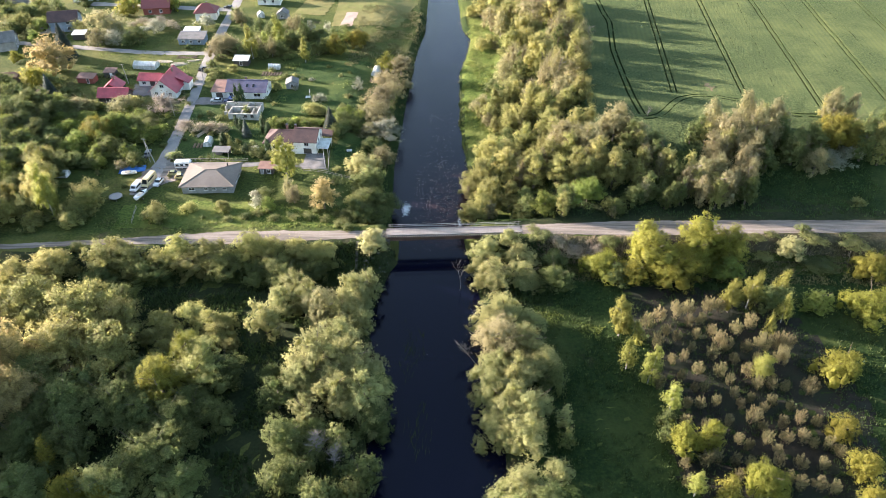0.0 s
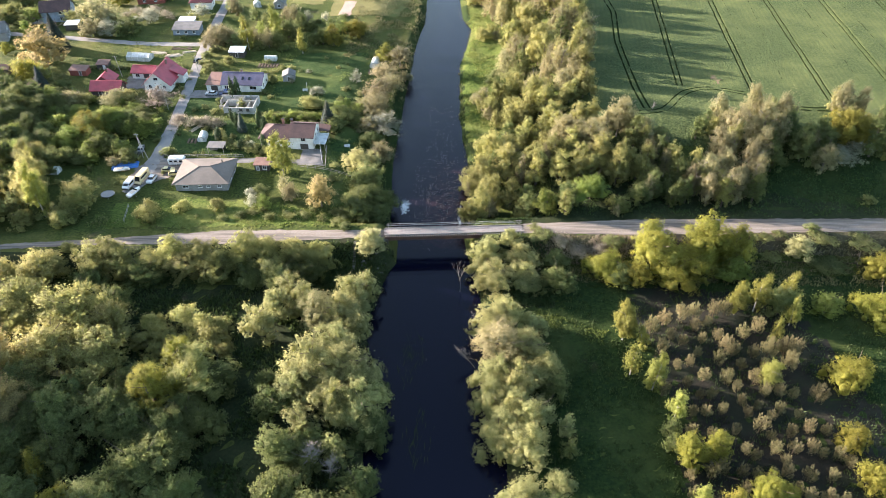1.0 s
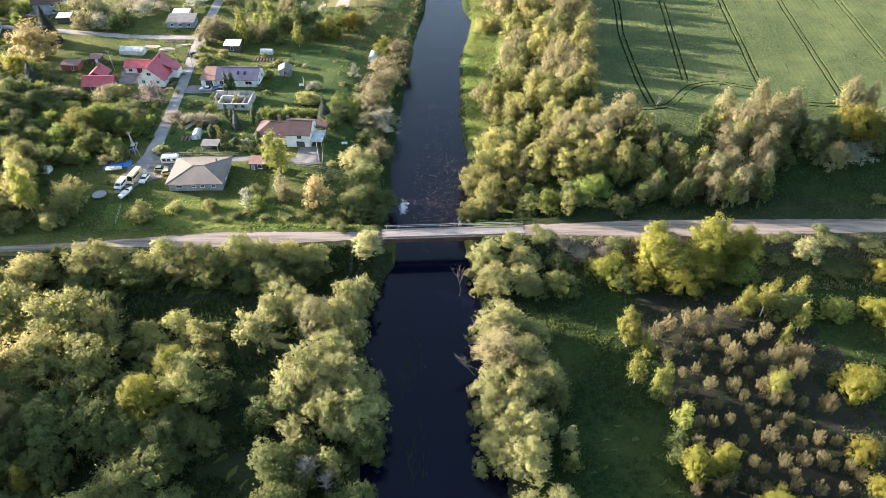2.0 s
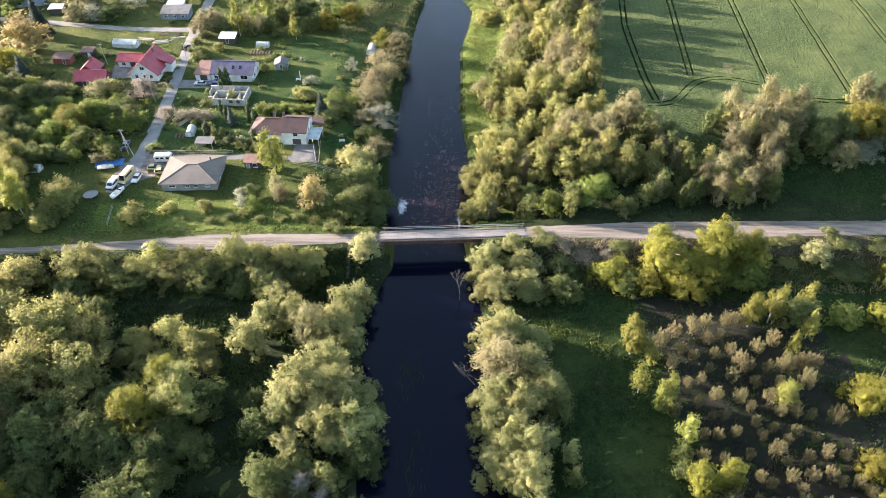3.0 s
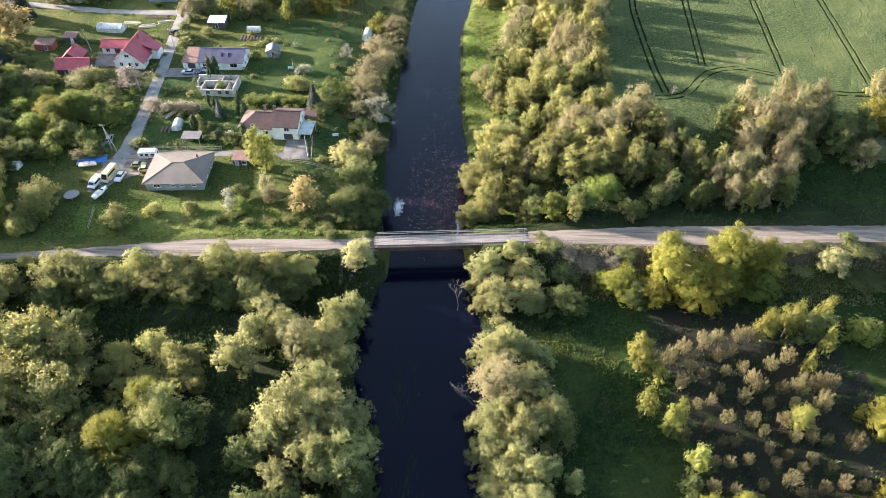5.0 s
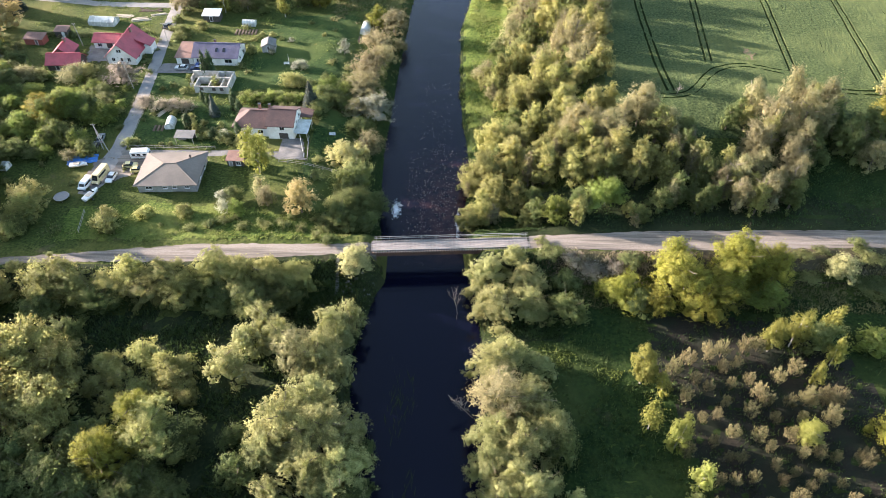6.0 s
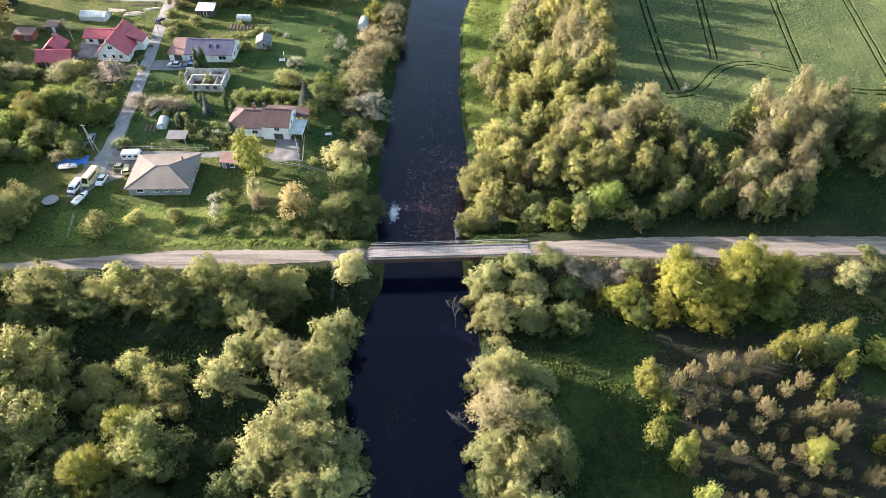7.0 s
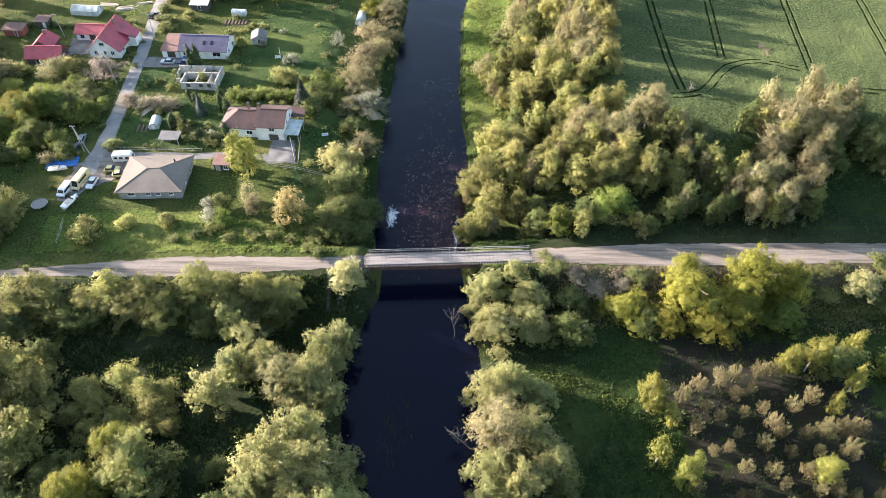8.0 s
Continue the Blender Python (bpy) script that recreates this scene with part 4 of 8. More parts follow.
for spot in ((-15.2, 92.2, 10.3, 8.3), (-31.4, 84.4, 11.0, 8.9), (-26.6, 88.3, 6.4, 5.2), (-21.6, 86.1, 7.7, 6.3), (-26.8, 82.3, 6.8, 5.6), (-32.1, 76.4, 8.6, 7.0), (-16.5, 79.2, 9.5, 7.7), (-24.0, 73.2, 9.1, 7.4), (-18.0, 74.2, 7.2, 5.9), (-29.4, 78.5, 8.0, 6.5), (-15.8, 103.5, 7.8, 6.3),):
    plant("alder", "willows on the west river bank", *spot)
for spot in ((10.1, 148.4, 8.0, 8.8), (10.9, 138.1, 9.0, 10.1), (18.2, 146.1, 8.0, 8.8), (19.3, 139.0, 8.0, 8.5), (7.4, 145.1, 6.0, 6.1), (12.8, 123.7, 10.0, 9.0), (10.4, 122.0, 10.6, 9.2), (19.6, 121.9, 6.0, 6.8), (17.2, 111.2, 11.8, 10.3), (10.5, 106.5, 10.1, 8.8), (20.9, 107.6, 9.5, 8.2), (15.3, 103.4, 10.9, 9.5), (9.1, 99.7, 9.8, 8.5),):
    plant("sallow", "willows on the east river bank", *spot)
for spot in ((15.8, 151.2, 6.0, 5.5),):
    plant("sallow", "willows on the east river bank", *spot)
for spot in ((27.9, 146.5, 6.0, 6.8), (26.9, 137.6, 7.0, 8.4),):
    plant("alder", "willows on the east river bank", *spot)
for spot in ((11.9, 112.8, 12.4, 11.3),):
    plant("ash", "willows on the east river bank", *spot)
for spot in ((14.0, 97.4, 9.6, 8.3), (17.4, 94.5, 9.5, 8.2), (10.3, 92.4, 10.8, 9.4), (15.5, 87.9, 10.3, 9.0), (24.2, 93.2, 7.0, 3.7), (14.9, 75.0, 10.5, 9.2), (21.5, 80.5, 6.2, 5.4), (10.8, 76.6, 7.4, 6.5), (11.8, 89.8, 6.7, 5.8),):
    plant("sallow", "willows on the east river bank", *spot)
for spot in ((22.6, 103.4, 7.5, 6.8), (24.3, 88.6, 6.0, 3.9), (17.6, 72.3, 10.2, 9.3),):
    plant("alder", "willows on the east river bank", *spot)
for spot in ((24.4, 153.3, 2.5, 5.8), (43.6, 152.0, 2.2, 5.5), (22.5, 157.3, 1.5, 3.1), (83.2, 154.2, 2.0, 4.6), (88.2, 155.5, 1.6, 4.0), (99.6, 154.5, 1.6, 6.2), (109.6, 154.3, 1.6, 7.7), (84.7, 151.1, 2.0, 6.2), (99.7, 149.4, 1.6, 9.1), (-28.7, 156.1, 2.0, 3.5), (-31.5, 157.7, 2.0, 2.9),):
    plant("bush", "shrubs on the slope of the road bank", *spot)
for spot in ((29.3, 151.8, 2.5, 5.8), (33.9, 150.2, 2.5, 6.9), (39.0, 150.6, 2.5, 5.5),):
    plant("pink", "shrubs on the slope of the road bank", *spot)
for spot in ((39.5, 143.8, 7.0, 9.7), (47.4, 140.6, 7.0, 7.4), (54.4, 144.9, 13.0, 14.0), (59.3, 141.3, 10.0, 11.6), (67.9, 150.0, 14.0, 12.7), (73.9, 148.7, 12.0, 10.4), (52.5, 150.3, 11.0, 7.6), (62.9, 144.7, 12.0, 10.3), (111.2, 144.9, 8.0, 8.8), (102.7, 128.7, 8.0, 11.6),):
    plant("poplar", "yellow-green poplars beside the road", *spot)
for spot in ((44.3, 141.1, 6.0, 8.1), (80.3, 130.7, 8.0, 7.6),):
    plant("alder", "yellow-green poplars beside the road", *spot)
for spot in ((72.7, 143.0, 7.0, 8.5), (91.7, 131.0, 7.0, 7.6),):
    plant("lime", "yellow-green poplars beside the road", *spot)
for spot in ((92.5, 151.8, 6.0, 7.6),):
    plant("pale", "yellow-green poplars beside the road", *spot)
for spot in ((97.5, 157.8, 3.0, 3.7),):
    plant("bush", "yellow-green poplars beside the road", *spot)
for spot in ((69.6, 129.8, 11.2, 4.3), (74.6, 131.2, 12.6, 5.1), (81.6, 126.3, 9.8, 3.6), (82.5, 133.4, 11.2, 3.7),):
    plant("birch", "yellow-green poplars beside the road", *spot)
for spot in ((40.7, 120.7, 12.6, 5.2), (44.5, 118.3, 7.0, 3.0), (40.5, 110.1, 9.8, 3.8), (44.5, 105.8, 11.2, 4.3), (47.3, 97.8, 9.8, 3.8), (76.5, 121.5, 7.0, 2.8), (69.8, 107.6, 8.4, 4.8), (47.4, 77.6, 8.4, 3.4),):
    plant("birch", "young birches on the meadow", *spot)
for spot in ((45.6, 93.9, 5.0, 4.2), (45.0, 90.8, 4.0, 3.5),):
    plant("alder", "young birches on the meadow", *spot)
for spot in ((47.7, 87.5, 8.0, 6.2), (53.3, 88.7, 8.0, 4.7), (87.0, 108.2, 9.0, 8.1), (80.8, 91.3, 7.0, 5.5), (81.1, 82.2, 8.0, 6.0), (60.6, 78.2, 9.0, 7.9), (53.1, 76.6, 7.0, 4.2), (79.5, 75.3, 7.0, 5.2),):
    plant("poplar", "young birches on the meadow", *spot)
for spot in ((51.2, 125.7, 4.8, 2.8), (55.5, 127.0, 5.2, 3.1), (58.9, 127.9, 4.9, 2.9), (64.1, 129.1, 5.2, 3.1), (67.0, 129.6, 4.5, 2.7), (47.5, 122.9, 5.1, 3.0), (58.0, 123.7, 4.1, 2.4), (61.3, 124.8, 3.8, 2.2), (72.6, 123.6, 5.1, 3.0), (68.6, 121.6, 4.4, 2.6), (48.4, 116.3, 5.0, 2.9), (63.4, 117.3, 5.0, 2.9), (64.7, 115.9, 4.6, 2.7), (60.8, 113.5, 4.6, 2.7), (69.1, 115.7, 4.0, 2.3), (72.8, 116.2, 5.6, 3.3), (76.6, 116.3, 5.6, 3.3), (79.4, 116.7, 5.0, 2.9), (76.0, 112.2, 5.5, 3.2), (53.9, 112.5, 3.6, 2.1),):
    plant("bronze", "bronze-leaved young shrubs", *spot)
for spot in ((46.2, 104.1, 4.7, 2.7), (56.2, 108.5, 4.1, 2.4), (52.1, 106.6, 3.5, 2.0), (60.7, 107.8, 4.5, 2.6), (62.4, 105.7, 3.5, 2.0), (67.0, 108.0, 4.5, 2.6), (68.3, 104.6, 4.0, 2.4), (71.2, 104.7, 4.0, 2.4), (78.7, 103.1, 5.5, 3.2), (51.3, 98.8, 3.3, 2.0), (54.0, 98.7, 3.6, 2.1), (57.7, 99.4, 3.6, 2.1), (49.6, 93.7, 3.8, 2.3), (64.0, 95.1, 5.0, 3.0), (69.6, 99.8, 3.6, 2.1), (67.4, 97.9, 3.3, 1.9), (73.9, 95.2, 4.1, 2.4), (77.3, 94.8, 3.3, 1.9), (69.7, 93.9, 3.8, 2.2), (59.5, 89.6, 3.5, 2.0),):
    plant("bronze", "bronze-leaved young shrubs", *spot)
for spot in ((61.2, 88.3, 3.4, 2.0), (65.3, 90.0, 4.0, 2.4), (69.1, 90.1, 4.0, 2.4), (72.5, 90.2, 4.0, 2.4), (77.3, 88.5, 4.0, 2.4), (51.2, 84.1, 4.5, 2.6), (53.4, 85.3, 4.0, 2.3), (57.1, 84.6, 3.6, 2.1), (59.8, 83.9, 3.6, 2.1), (62.8, 84.1, 3.4, 2.0), (65.8, 84.8, 3.9, 2.3), (69.7, 84.0, 4.1, 2.4), (74.1, 84.0, 3.6, 2.1), (46.9, 83.6, 3.4, 2.0), (46.5, 79.5, 3.6, 2.1), (57.0, 81.4, 3.3, 2.0), (60.5, 81.5, 3.3, 1.9), (68.0, 79.4, 4.1, 2.4), (71.4, 79.2, 4.1, 2.4), (79.0, 87.1, 3.4, 2.0),):
    plant("bronze", "bronze-leaved young shrubs", *spot)
for spot in ((66.3, 80.9, 3.6, 2.1), (74.0, 78.6, 3.8, 2.2),):
    plant("bronze", "bronze-leaved young shrubs", *spot)
for spot in ((51.7, 120.7, 3.7, 2.2), (54.1, 119.1, 3.4, 2.0), (59.0, 120.1, 3.4, 2.0), (62.6, 121.0, 3.7, 2.2), (70.5, 112.2, 3.5, 2.1), (65.3, 112.0, 3.5, 2.1), (56.5, 103.4, 3.4, 2.0), (62.3, 102.0, 3.4, 2.0), (74.0, 104.0, 3.4, 2.0), (58.8, 94.4, 3.3, 1.9), (53.9, 93.5, 3.3, 1.9), (65.6, 100.7, 3.1, 1.8), (66.5, 87.6, 3.1, 1.9), (54.1, 103.5, 3.1, 1.8), (62.6, 98.9, 3.3, 2.0), (73.3, 98.6, 3.0, 1.8), (74.5, 89.2, 3.1, 1.9), (65.6, 93.3, 2.9, 1.7), (56.5, 115.5, 3.3, 1.9), (51.1, 111.7, 3.3, 1.9),):
    plant("bronze", "bronze-leaved young shrubs", *spot)
for spot in ((5.0, 166.6, 9.4, 5.7), (8.6, 170.1, 9.7, 6.6), (17.1, 173.2, 10.8, 5.2), (12.2, 178.5, 8.6, 4.3), (11.5, 175.1, 10.8, 7.8), (19.6, 166.9, 6.4, 4.8), (5.2, 183.5, 8.9, 5.4), (8.6, 183.6, 11.9, 9.3), (24.2, 186.9, 11.1, 8.1), (17.2, 187.6, 13.0, 9.3), (18.3, 196.2, 12.0, 7.2), (13.0, 201.3, 9.6, 6.2), (12.1, 197.4, 11.9, 8.4), (24.7, 188.4, 11.1, 6.1), (25.2, 182.6, 13.0, 7.7), (45.0, 168.3, 4.9, 3.5), (36.6, 178.0, 11.7, 4.3), (31.5, 182.5, 9.5, 4.8), (31.9, 179.9, 11.9, 6.7), (44.1, 183.7, 12.1, 6.8),):
    plant("willow", "trees of the wood between road and field", *spot)
for spot in ((47.9, 178.6, 12.3, 5.8), (49.8, 182.0, 13.0, 7.8), (55.3, 177.0, 9.7, 3.8), (40.6, 179.3, 10.5, 5.4), (37.6, 182.9, 11.9, 6.2), (5.7, 181.7, 6.5, 4.6), (31.7, 164.0, 8.5, 4.0),):
    plant("willow", "trees of the wood between road and field", *spot)
for spot in ((11.0, 169.2, 6.8, 4.2), (16.7, 191.5, 11.3, 5.3), (21.2, 183.5, 11.5, 4.2), (45.8, 163.8, 4.0, 2.9), (55.8, 172.0, 8.8, 3.9), (40.1, 184.5, 10.3, 4.5), (4.4, 185.0, 5.3, 3.0), (5.0, 180.2, 6.2, 2.5),):
    plant("ash", "trees of the wood between road and field", *spot)
for spot in ((21.7, 173.4, 7.6, 4.6), (21.7, 168.3, 8.6, 6.7), (13.1, 188.9, 10.6, 6.2), (47.3, 165.4, 5.4, 4.9), (57.7, 173.6, 9.7, 5.5), (52.7, 170.0, 7.0, 6.6), (61.9, 173.3, 7.0, 3.9), (61.9, 169.1, 7.5, 3.4), (63.8, 170.2, 8.6, 4.9), (34.3, 168.1, 8.3, 3.6), (31.9, 168.0, 8.6, 5.3),):
    plant("alder", "trees of the wood between road and field", *spot)
for spot in ((26.8, 166.8, 8.0, 7.3), (39.8, 172.3, 8.0, 10.2),):
    plant("lime", "trees of the wood between road and field", *spot)
for spot in ((36.2, 191.3, 11.7, 5.4), (52.8, 202.2, 10.8, 5.9), (48.8, 182.4, 11.3, 6.4), (44.2, 185.5, 13.0, 7.3), (54.5, 181.6, 8.5, 4.1), (56.6, 182.0, 11.9, 5.8), (65.1, 184.8, 10.8, 5.7), (65.3, 180.9, 10.9, 3.6), (71.0, 180.9, 11.6, 5.3), (71.4, 174.7, 10.3, 4.3), (84.5, 192.1, 11.7, 5.4), (97.2, 200.5, 13.4, 4.9), (103.3, 198.7, 12.2, 4.4), (76.7, 173.4, 9.5, 4.7), (80.6, 198.8, 8.1, 3.9), (76.3, 168.8, 10.9, 4.4),):
    plant("willow", "trees of the wood between road and field", *spot)
for spot in ((36.4, 199.2, 10.3, 5.7), (34.1, 197.0, 11.9, 8.0), (46.5, 196.4, 11.3, 5.1), (39.4, 195.3, 10.6, 6.0), (41.8, 192.7, 13.0, 7.9), (51.1, 199.0, 14.0, 9.3), (44.0, 188.2, 12.4, 5.3), (58.5, 186.0, 10.1, 4.8), (63.1, 183.1, 9.5, 4.1), (73.3, 176.6, 13.0, 6.4), (79.1, 180.5, 12.2, 7.1), (82.3, 188.4, 11.5, 5.1), (79.5, 186.8, 14.0, 8.4), (82.5, 201.8, 13.8, 6.7), (86.3, 195.4, 15.1, 9.8), (91.8, 189.4, 12.5, 8.0), (99.2, 194.9, 14.4, 5.8), (95.2, 195.9, 15.1, 9.7), (102.6, 202.4, 14.0, 7.7), (87.3, 176.6, 13.1, 4.4),):
    plant("ash", "trees of the wood between road and field", *spot)
for spot in ((89.9, 182.4, 10.4, 5.0), (86.9, 181.8, 14.0, 6.8), (83.0, 174.6, 10.7, 5.4), (78.9, 171.2, 11.9, 7.0), (70.3, 174.6, 8.4, 3.1), (68.3, 174.8, 10.8, 4.9), (72.9, 172.3, 9.4, 3.3), (72.4, 169.9, 10.8, 5.3),):
    plant("ash", "trees of the wood between road and field", *spot)
for spot in ((55.3, 193.4, 12.5, 7.0), (62.4, 188.2, 10.2, 4.7), (63.2, 177.3, 8.9, 3.5), (65.6, 177.2, 10.8, 5.0), (75.8, 198.7, 8.2, 3.9), (79.2, 200.9, 8.6, 5.3), (66.9, 171.3, 9.4, 3.1), (88.4, 174.8, 8.5, 4.1), (84.0, 173.6, 8.4, 3.3), (85.9, 171.6, 9.7, 5.4),):
    plant("alder", "trees of the wood between road and field", *spot)
for spot in ((107.2, 193.1, 10.4, 5.8), (102.3, 196.8, 11.9, 8.1), (105.8, 190.5, 10.8, 9.1), (128.6, 196.0, 10.4, 5.1), (128.0, 193.1, 11.9, 6.8), (113.0, 196.7, 10.5, 5.7), (112.9, 191.6, 10.8, 6.8), (131.8, 202.5, 10.0, 4.1), (136.2, 201.8, 11.9, 5.9), (18.0, 205.9, 10.7, 6.4), (63.8, 195.0, 7.6, 5.2), (96.4, 191.3, 9.4, 5.4), (95.8, 186.1, 9.7, 6.8),):
    plant("alder", "trees of the wood between road and field", *spot)
for spot in ((102.3, 199.8, 8.7, 5.5), (111.2, 186.2, 9.6, 7.9), (129.9, 210.1, 11.0, 5.0), (124.6, 211.3, 11.9, 7.2), (109.5, 192.7, 9.2, 4.0), (27.8, 187.4, 10.7, 4.6), (39.7, 207.1, 8.2, 3.2), (33.4, 199.5, 9.0, 4.8), (33.9, 205.7, 8.1, 4.4), (54.6, 196.4, 11.2, 4.7), (57.9, 193.6, 11.9, 5.8), (97.0, 203.7, 11.9, 4.8), (94.6, 207.6, 13.0, 6.0), (60.0, 193.8, 7.7, 4.0), (64.7, 192.8, 7.0, 2.8), (92.5, 187.6, 7.9, 3.7),):
    plant("ash", "trees of the wood between road and field", *spot)
for spot in ((107.7, 194.0, 10.4, 5.6), (123.4, 213.6, 9.1, 3.9), (132.9, 191.4, 10.7, 4.8), (135.3, 199.0, 9.2, 3.9), (21.9, 201.6, 8.4, 4.9), (23.6, 205.1, 10.8, 7.5), (27.8, 193.6, 11.4, 4.5), (30.5, 189.1, 11.9, 6.9), (44.1, 205.1, 8.9, 4.8), (39.7, 204.1, 9.7, 6.0), (32.6, 204.0, 9.7, 6.0), (57.7, 191.4, 11.0, 3.2), (96.7, 209.3, 9.5, 3.8),):
    plant("willow", "trees of the wood between road and field", *spot)
for spot in ((123.1, 198.4, 12.0, 14.9),):
    plant("poplar", "trees of the wood between road and field", *spot)
for spot in ((118.2, 190.0, 5.0, 10.0), (124.8, 194.1, 5.0, 7.0),):
    plant("blossom", "trees of the wood between road and field", *spot)
for spot in ((119.2, 171.9, 3.0, 3.9), (100.2, 189.5, 2.0, 3.5),):
    plant("bush", "trees of the wood between road and field", *spot)
for spot in ((17.3, 322.7, 11.9, 9.7), (20.9, 313.6, 13.7, 6.4), (39.2, 310.9, 13.1, 7.1), (34.7, 306.6, 16.2, 12.6), (44.8, 270.6, 13.5, 5.9), (40.3, 270.9, 16.2, 9.7), (19.4, 259.6, 11.1, 6.9), (27.3, 264.4, 11.3, 7.1), (23.4, 265.8, 13.5, 9.7), (32.9, 239.5, 13.0, 4.4), (36.8, 238.4, 14.9, 8.1), (12.8, 227.7, 5.7, 4.9), (11.2, 242.3, 5.9, 3.7), (7.7, 239.5, 5.1, 3.6), (10.3, 238.1, 6.8, 5.6), (30.7, 221.4, 10.3, 3.8), (41.0, 303.5, 10.5, 6.7), (44.5, 302.0, 14.9, 9.7), (17.8, 299.6, 5.3, 4.2), (47.7, 325.4, 11.1, 7.1),):
    plant("ash", "trees between river meadow and field", *spot)
for spot in ((24.6, 317.9, 14.9, 11.5), (42.3, 300.9, 15.4, 9.3), (23.6, 280.7, 14.8, 8.5), (33.4, 284.9, 11.5, 7.1), (29.4, 286.4, 16.2, 10.7), (33.1, 253.3, 13.6, 5.3), (32.0, 257.8, 16.2, 9.5), (37.3, 244.4, 13.2, 5.9), (42.2, 247.1, 12.0, 4.4), (46.7, 250.0, 11.4, 3.7), (44.3, 251.0, 12.2, 5.8), (15.7, 238.0, 10.3, 5.2), (19.9, 238.8, 10.8, 8.3), (29.4, 221.0, 9.8, 6.8), (30.9, 228.3, 8.9, 5.3), (27.7, 226.8, 12.2, 7.9), (21.5, 224.4, 9.2, 6.5), (23.5, 217.3, 8.6, 5.2), (25.0, 219.9, 10.8, 7.5), (10.4, 233.8, 7.9, 4.8),):
    plant("willow", "trees between river meadow and field", *spot)
for spot in ((13.5, 230.0, 8.1, 6.5), (35.7, 217.3, 8.5, 4.8), (31.2, 219.1, 10.8, 6.3), (14.9, 221.0, 7.8, 4.2), (18.9, 217.1, 8.8, 4.0), (19.5, 219.9, 9.5, 6.2), (12.5, 341.3, 12.6, 7.4), (21.8, 339.0, 10.4, 8.1), (20.4, 344.0, 14.9, 11.0), (30.1, 335.0, 12.8, 6.8), (29.3, 326.8, 12.3, 7.8), (34.5, 328.4, 14.9, 10.4), (49.9, 307.0, 12.7, 7.7), (11.4, 299.0, 6.3, 5.7), (15.8, 301.3, 6.8, 6.6), (45.8, 315.6, 11.8, 6.4), (49.3, 317.8, 13.5, 10.2), (12.1, 342.4, 4.8, 4.1), (7.5, 345.2, 3.8, 3.6), (8.0, 343.0, 5.4, 5.5),):
    plant("willow", "trees between river meadow and field", *spot)
for spot in ((40.0, 263.5, 13.3, 7.2), (25.2, 255.3, 13.6, 6.2), (17.1, 244.4, 8.6, 6.7), (41.1, 222.0, 7.5, 5.4),):
    plant("alder", "trees between river meadow and field", *spot)
for spot in ((25.3, 253.7, 6.2, 8.7), (15.9, 259.4, 3.8, 6.8),):
    plant("bush", "trees between river meadow and field", *spot)
for spot in ((-27.8, 271.2, 8.0, 7.9),):
    plant("poplar", "trees along the far west bank", *spot)
for spot in ((-21.9, 269.1, 9.0, 10.2), (-23.2, 197.2, 7.0, 7.8),):
    plant("ash", "trees along the far west bank", *spot)
for spot in ((-25.3, 179.9, 9.0, 11.4), (-25.5, 171.9, 8.0, 11.2), (-19.6, 172.4, 6.0, 8.8), (-26.8, 165.6, 7.0, 9.2), (-21.0, 166.4, 4.5, 7.3),):
    plant("alder", "trees along the far west bank", *spot)
for spot in ((-28.3, 190.8, 8.0, 10.5),):
    plant("sallow", "trees along the far west bank", *spot)
for spot in ((-27.0, 238.2, 9.0, 12.1), (-23.1, 246.3, 8.0, 8.7), (-27.9, 226.2, 8.0, 11.8), (-26.5, 255.5, 8.0, 10.2), (-28.8, 215.3, 6.0, 7.1), (-19.0, 258.3, 5.0, 5.9),):
    plant("ash", "trees along the far west bank", *spot)
for spot in ((-24.0, 216.5, 7.0, 11.4),):
    plant("blossom", "trees along the far west bank", *spot)
for spot in ((-30.3, 164.3, 4.0, 5.9), (-27.1, 207.0, 5.0, 7.7),):
    plant("alder", "trees along the far west bank", *spot)
for spot in ((-51.2, 183.5, 15.4, 7.6),):
    plant("birch", "garden trees of the village", *spot)
for spot in ((-37.2, 168.0, 11.0, 7.2),):
    plant("maple", "garden trees of the village", *spot)
for spot in ((-48.8, 174.2, 6.0, 4.1),):
    plant("ash", "garden trees of the village", *spot)
for spot in ((-55.3, 172.0, 4.0, 4.4), (-90.3, 194.4, 3.0, 4.1),):
    plant("bush", "garden trees of the village", *spot)
for spot in ((-58.3, 172.1, 3.0, 3.4), (-51.1, 237.2, 3.0, 3.2), (-36.6, 248.5, 6.0, 4.3),):
    plant("blossom", "garden trees of the village", *spot)
for spot in ((-75.9, 164.9, 3.5, 4.6), (-66.3, 165.8, 3.5, 4.3), (-83.8, 159.7, 5.0, 7.4), (-51.2, 228.3, 3.5, 6.9),):
    plant("willow", "garden trees of the village", *spot)
for spot in ((-70.3, 210.0, 8.0, 3.5), (-42.0, 213.9, 10.0, 5.8), (-79.0, 232.1, 9.0, 2.7), (-77.4, 233.1, 9.0, 2.7),):
    plant("spruce", "garden trees of the village", *spot)
for spot in ((-38.1, 219.5, 5.0, 9.2), (-34.3, 218.7, 5.0, 7.2), (-40.0, 212.2, 5.0, 6.9),):
    plant("alder", "garden trees of the village", *spot)
for spot in ((-92.4, 214.2, 4.0, 5.5), (-87.4, 212.7, 4.0, 5.1), (-83.5, 212.9, 4.0, 5.1), (-79.4, 212.2, 4.0, 4.7),):
    plant("pink", "garden trees of the village", *spot)
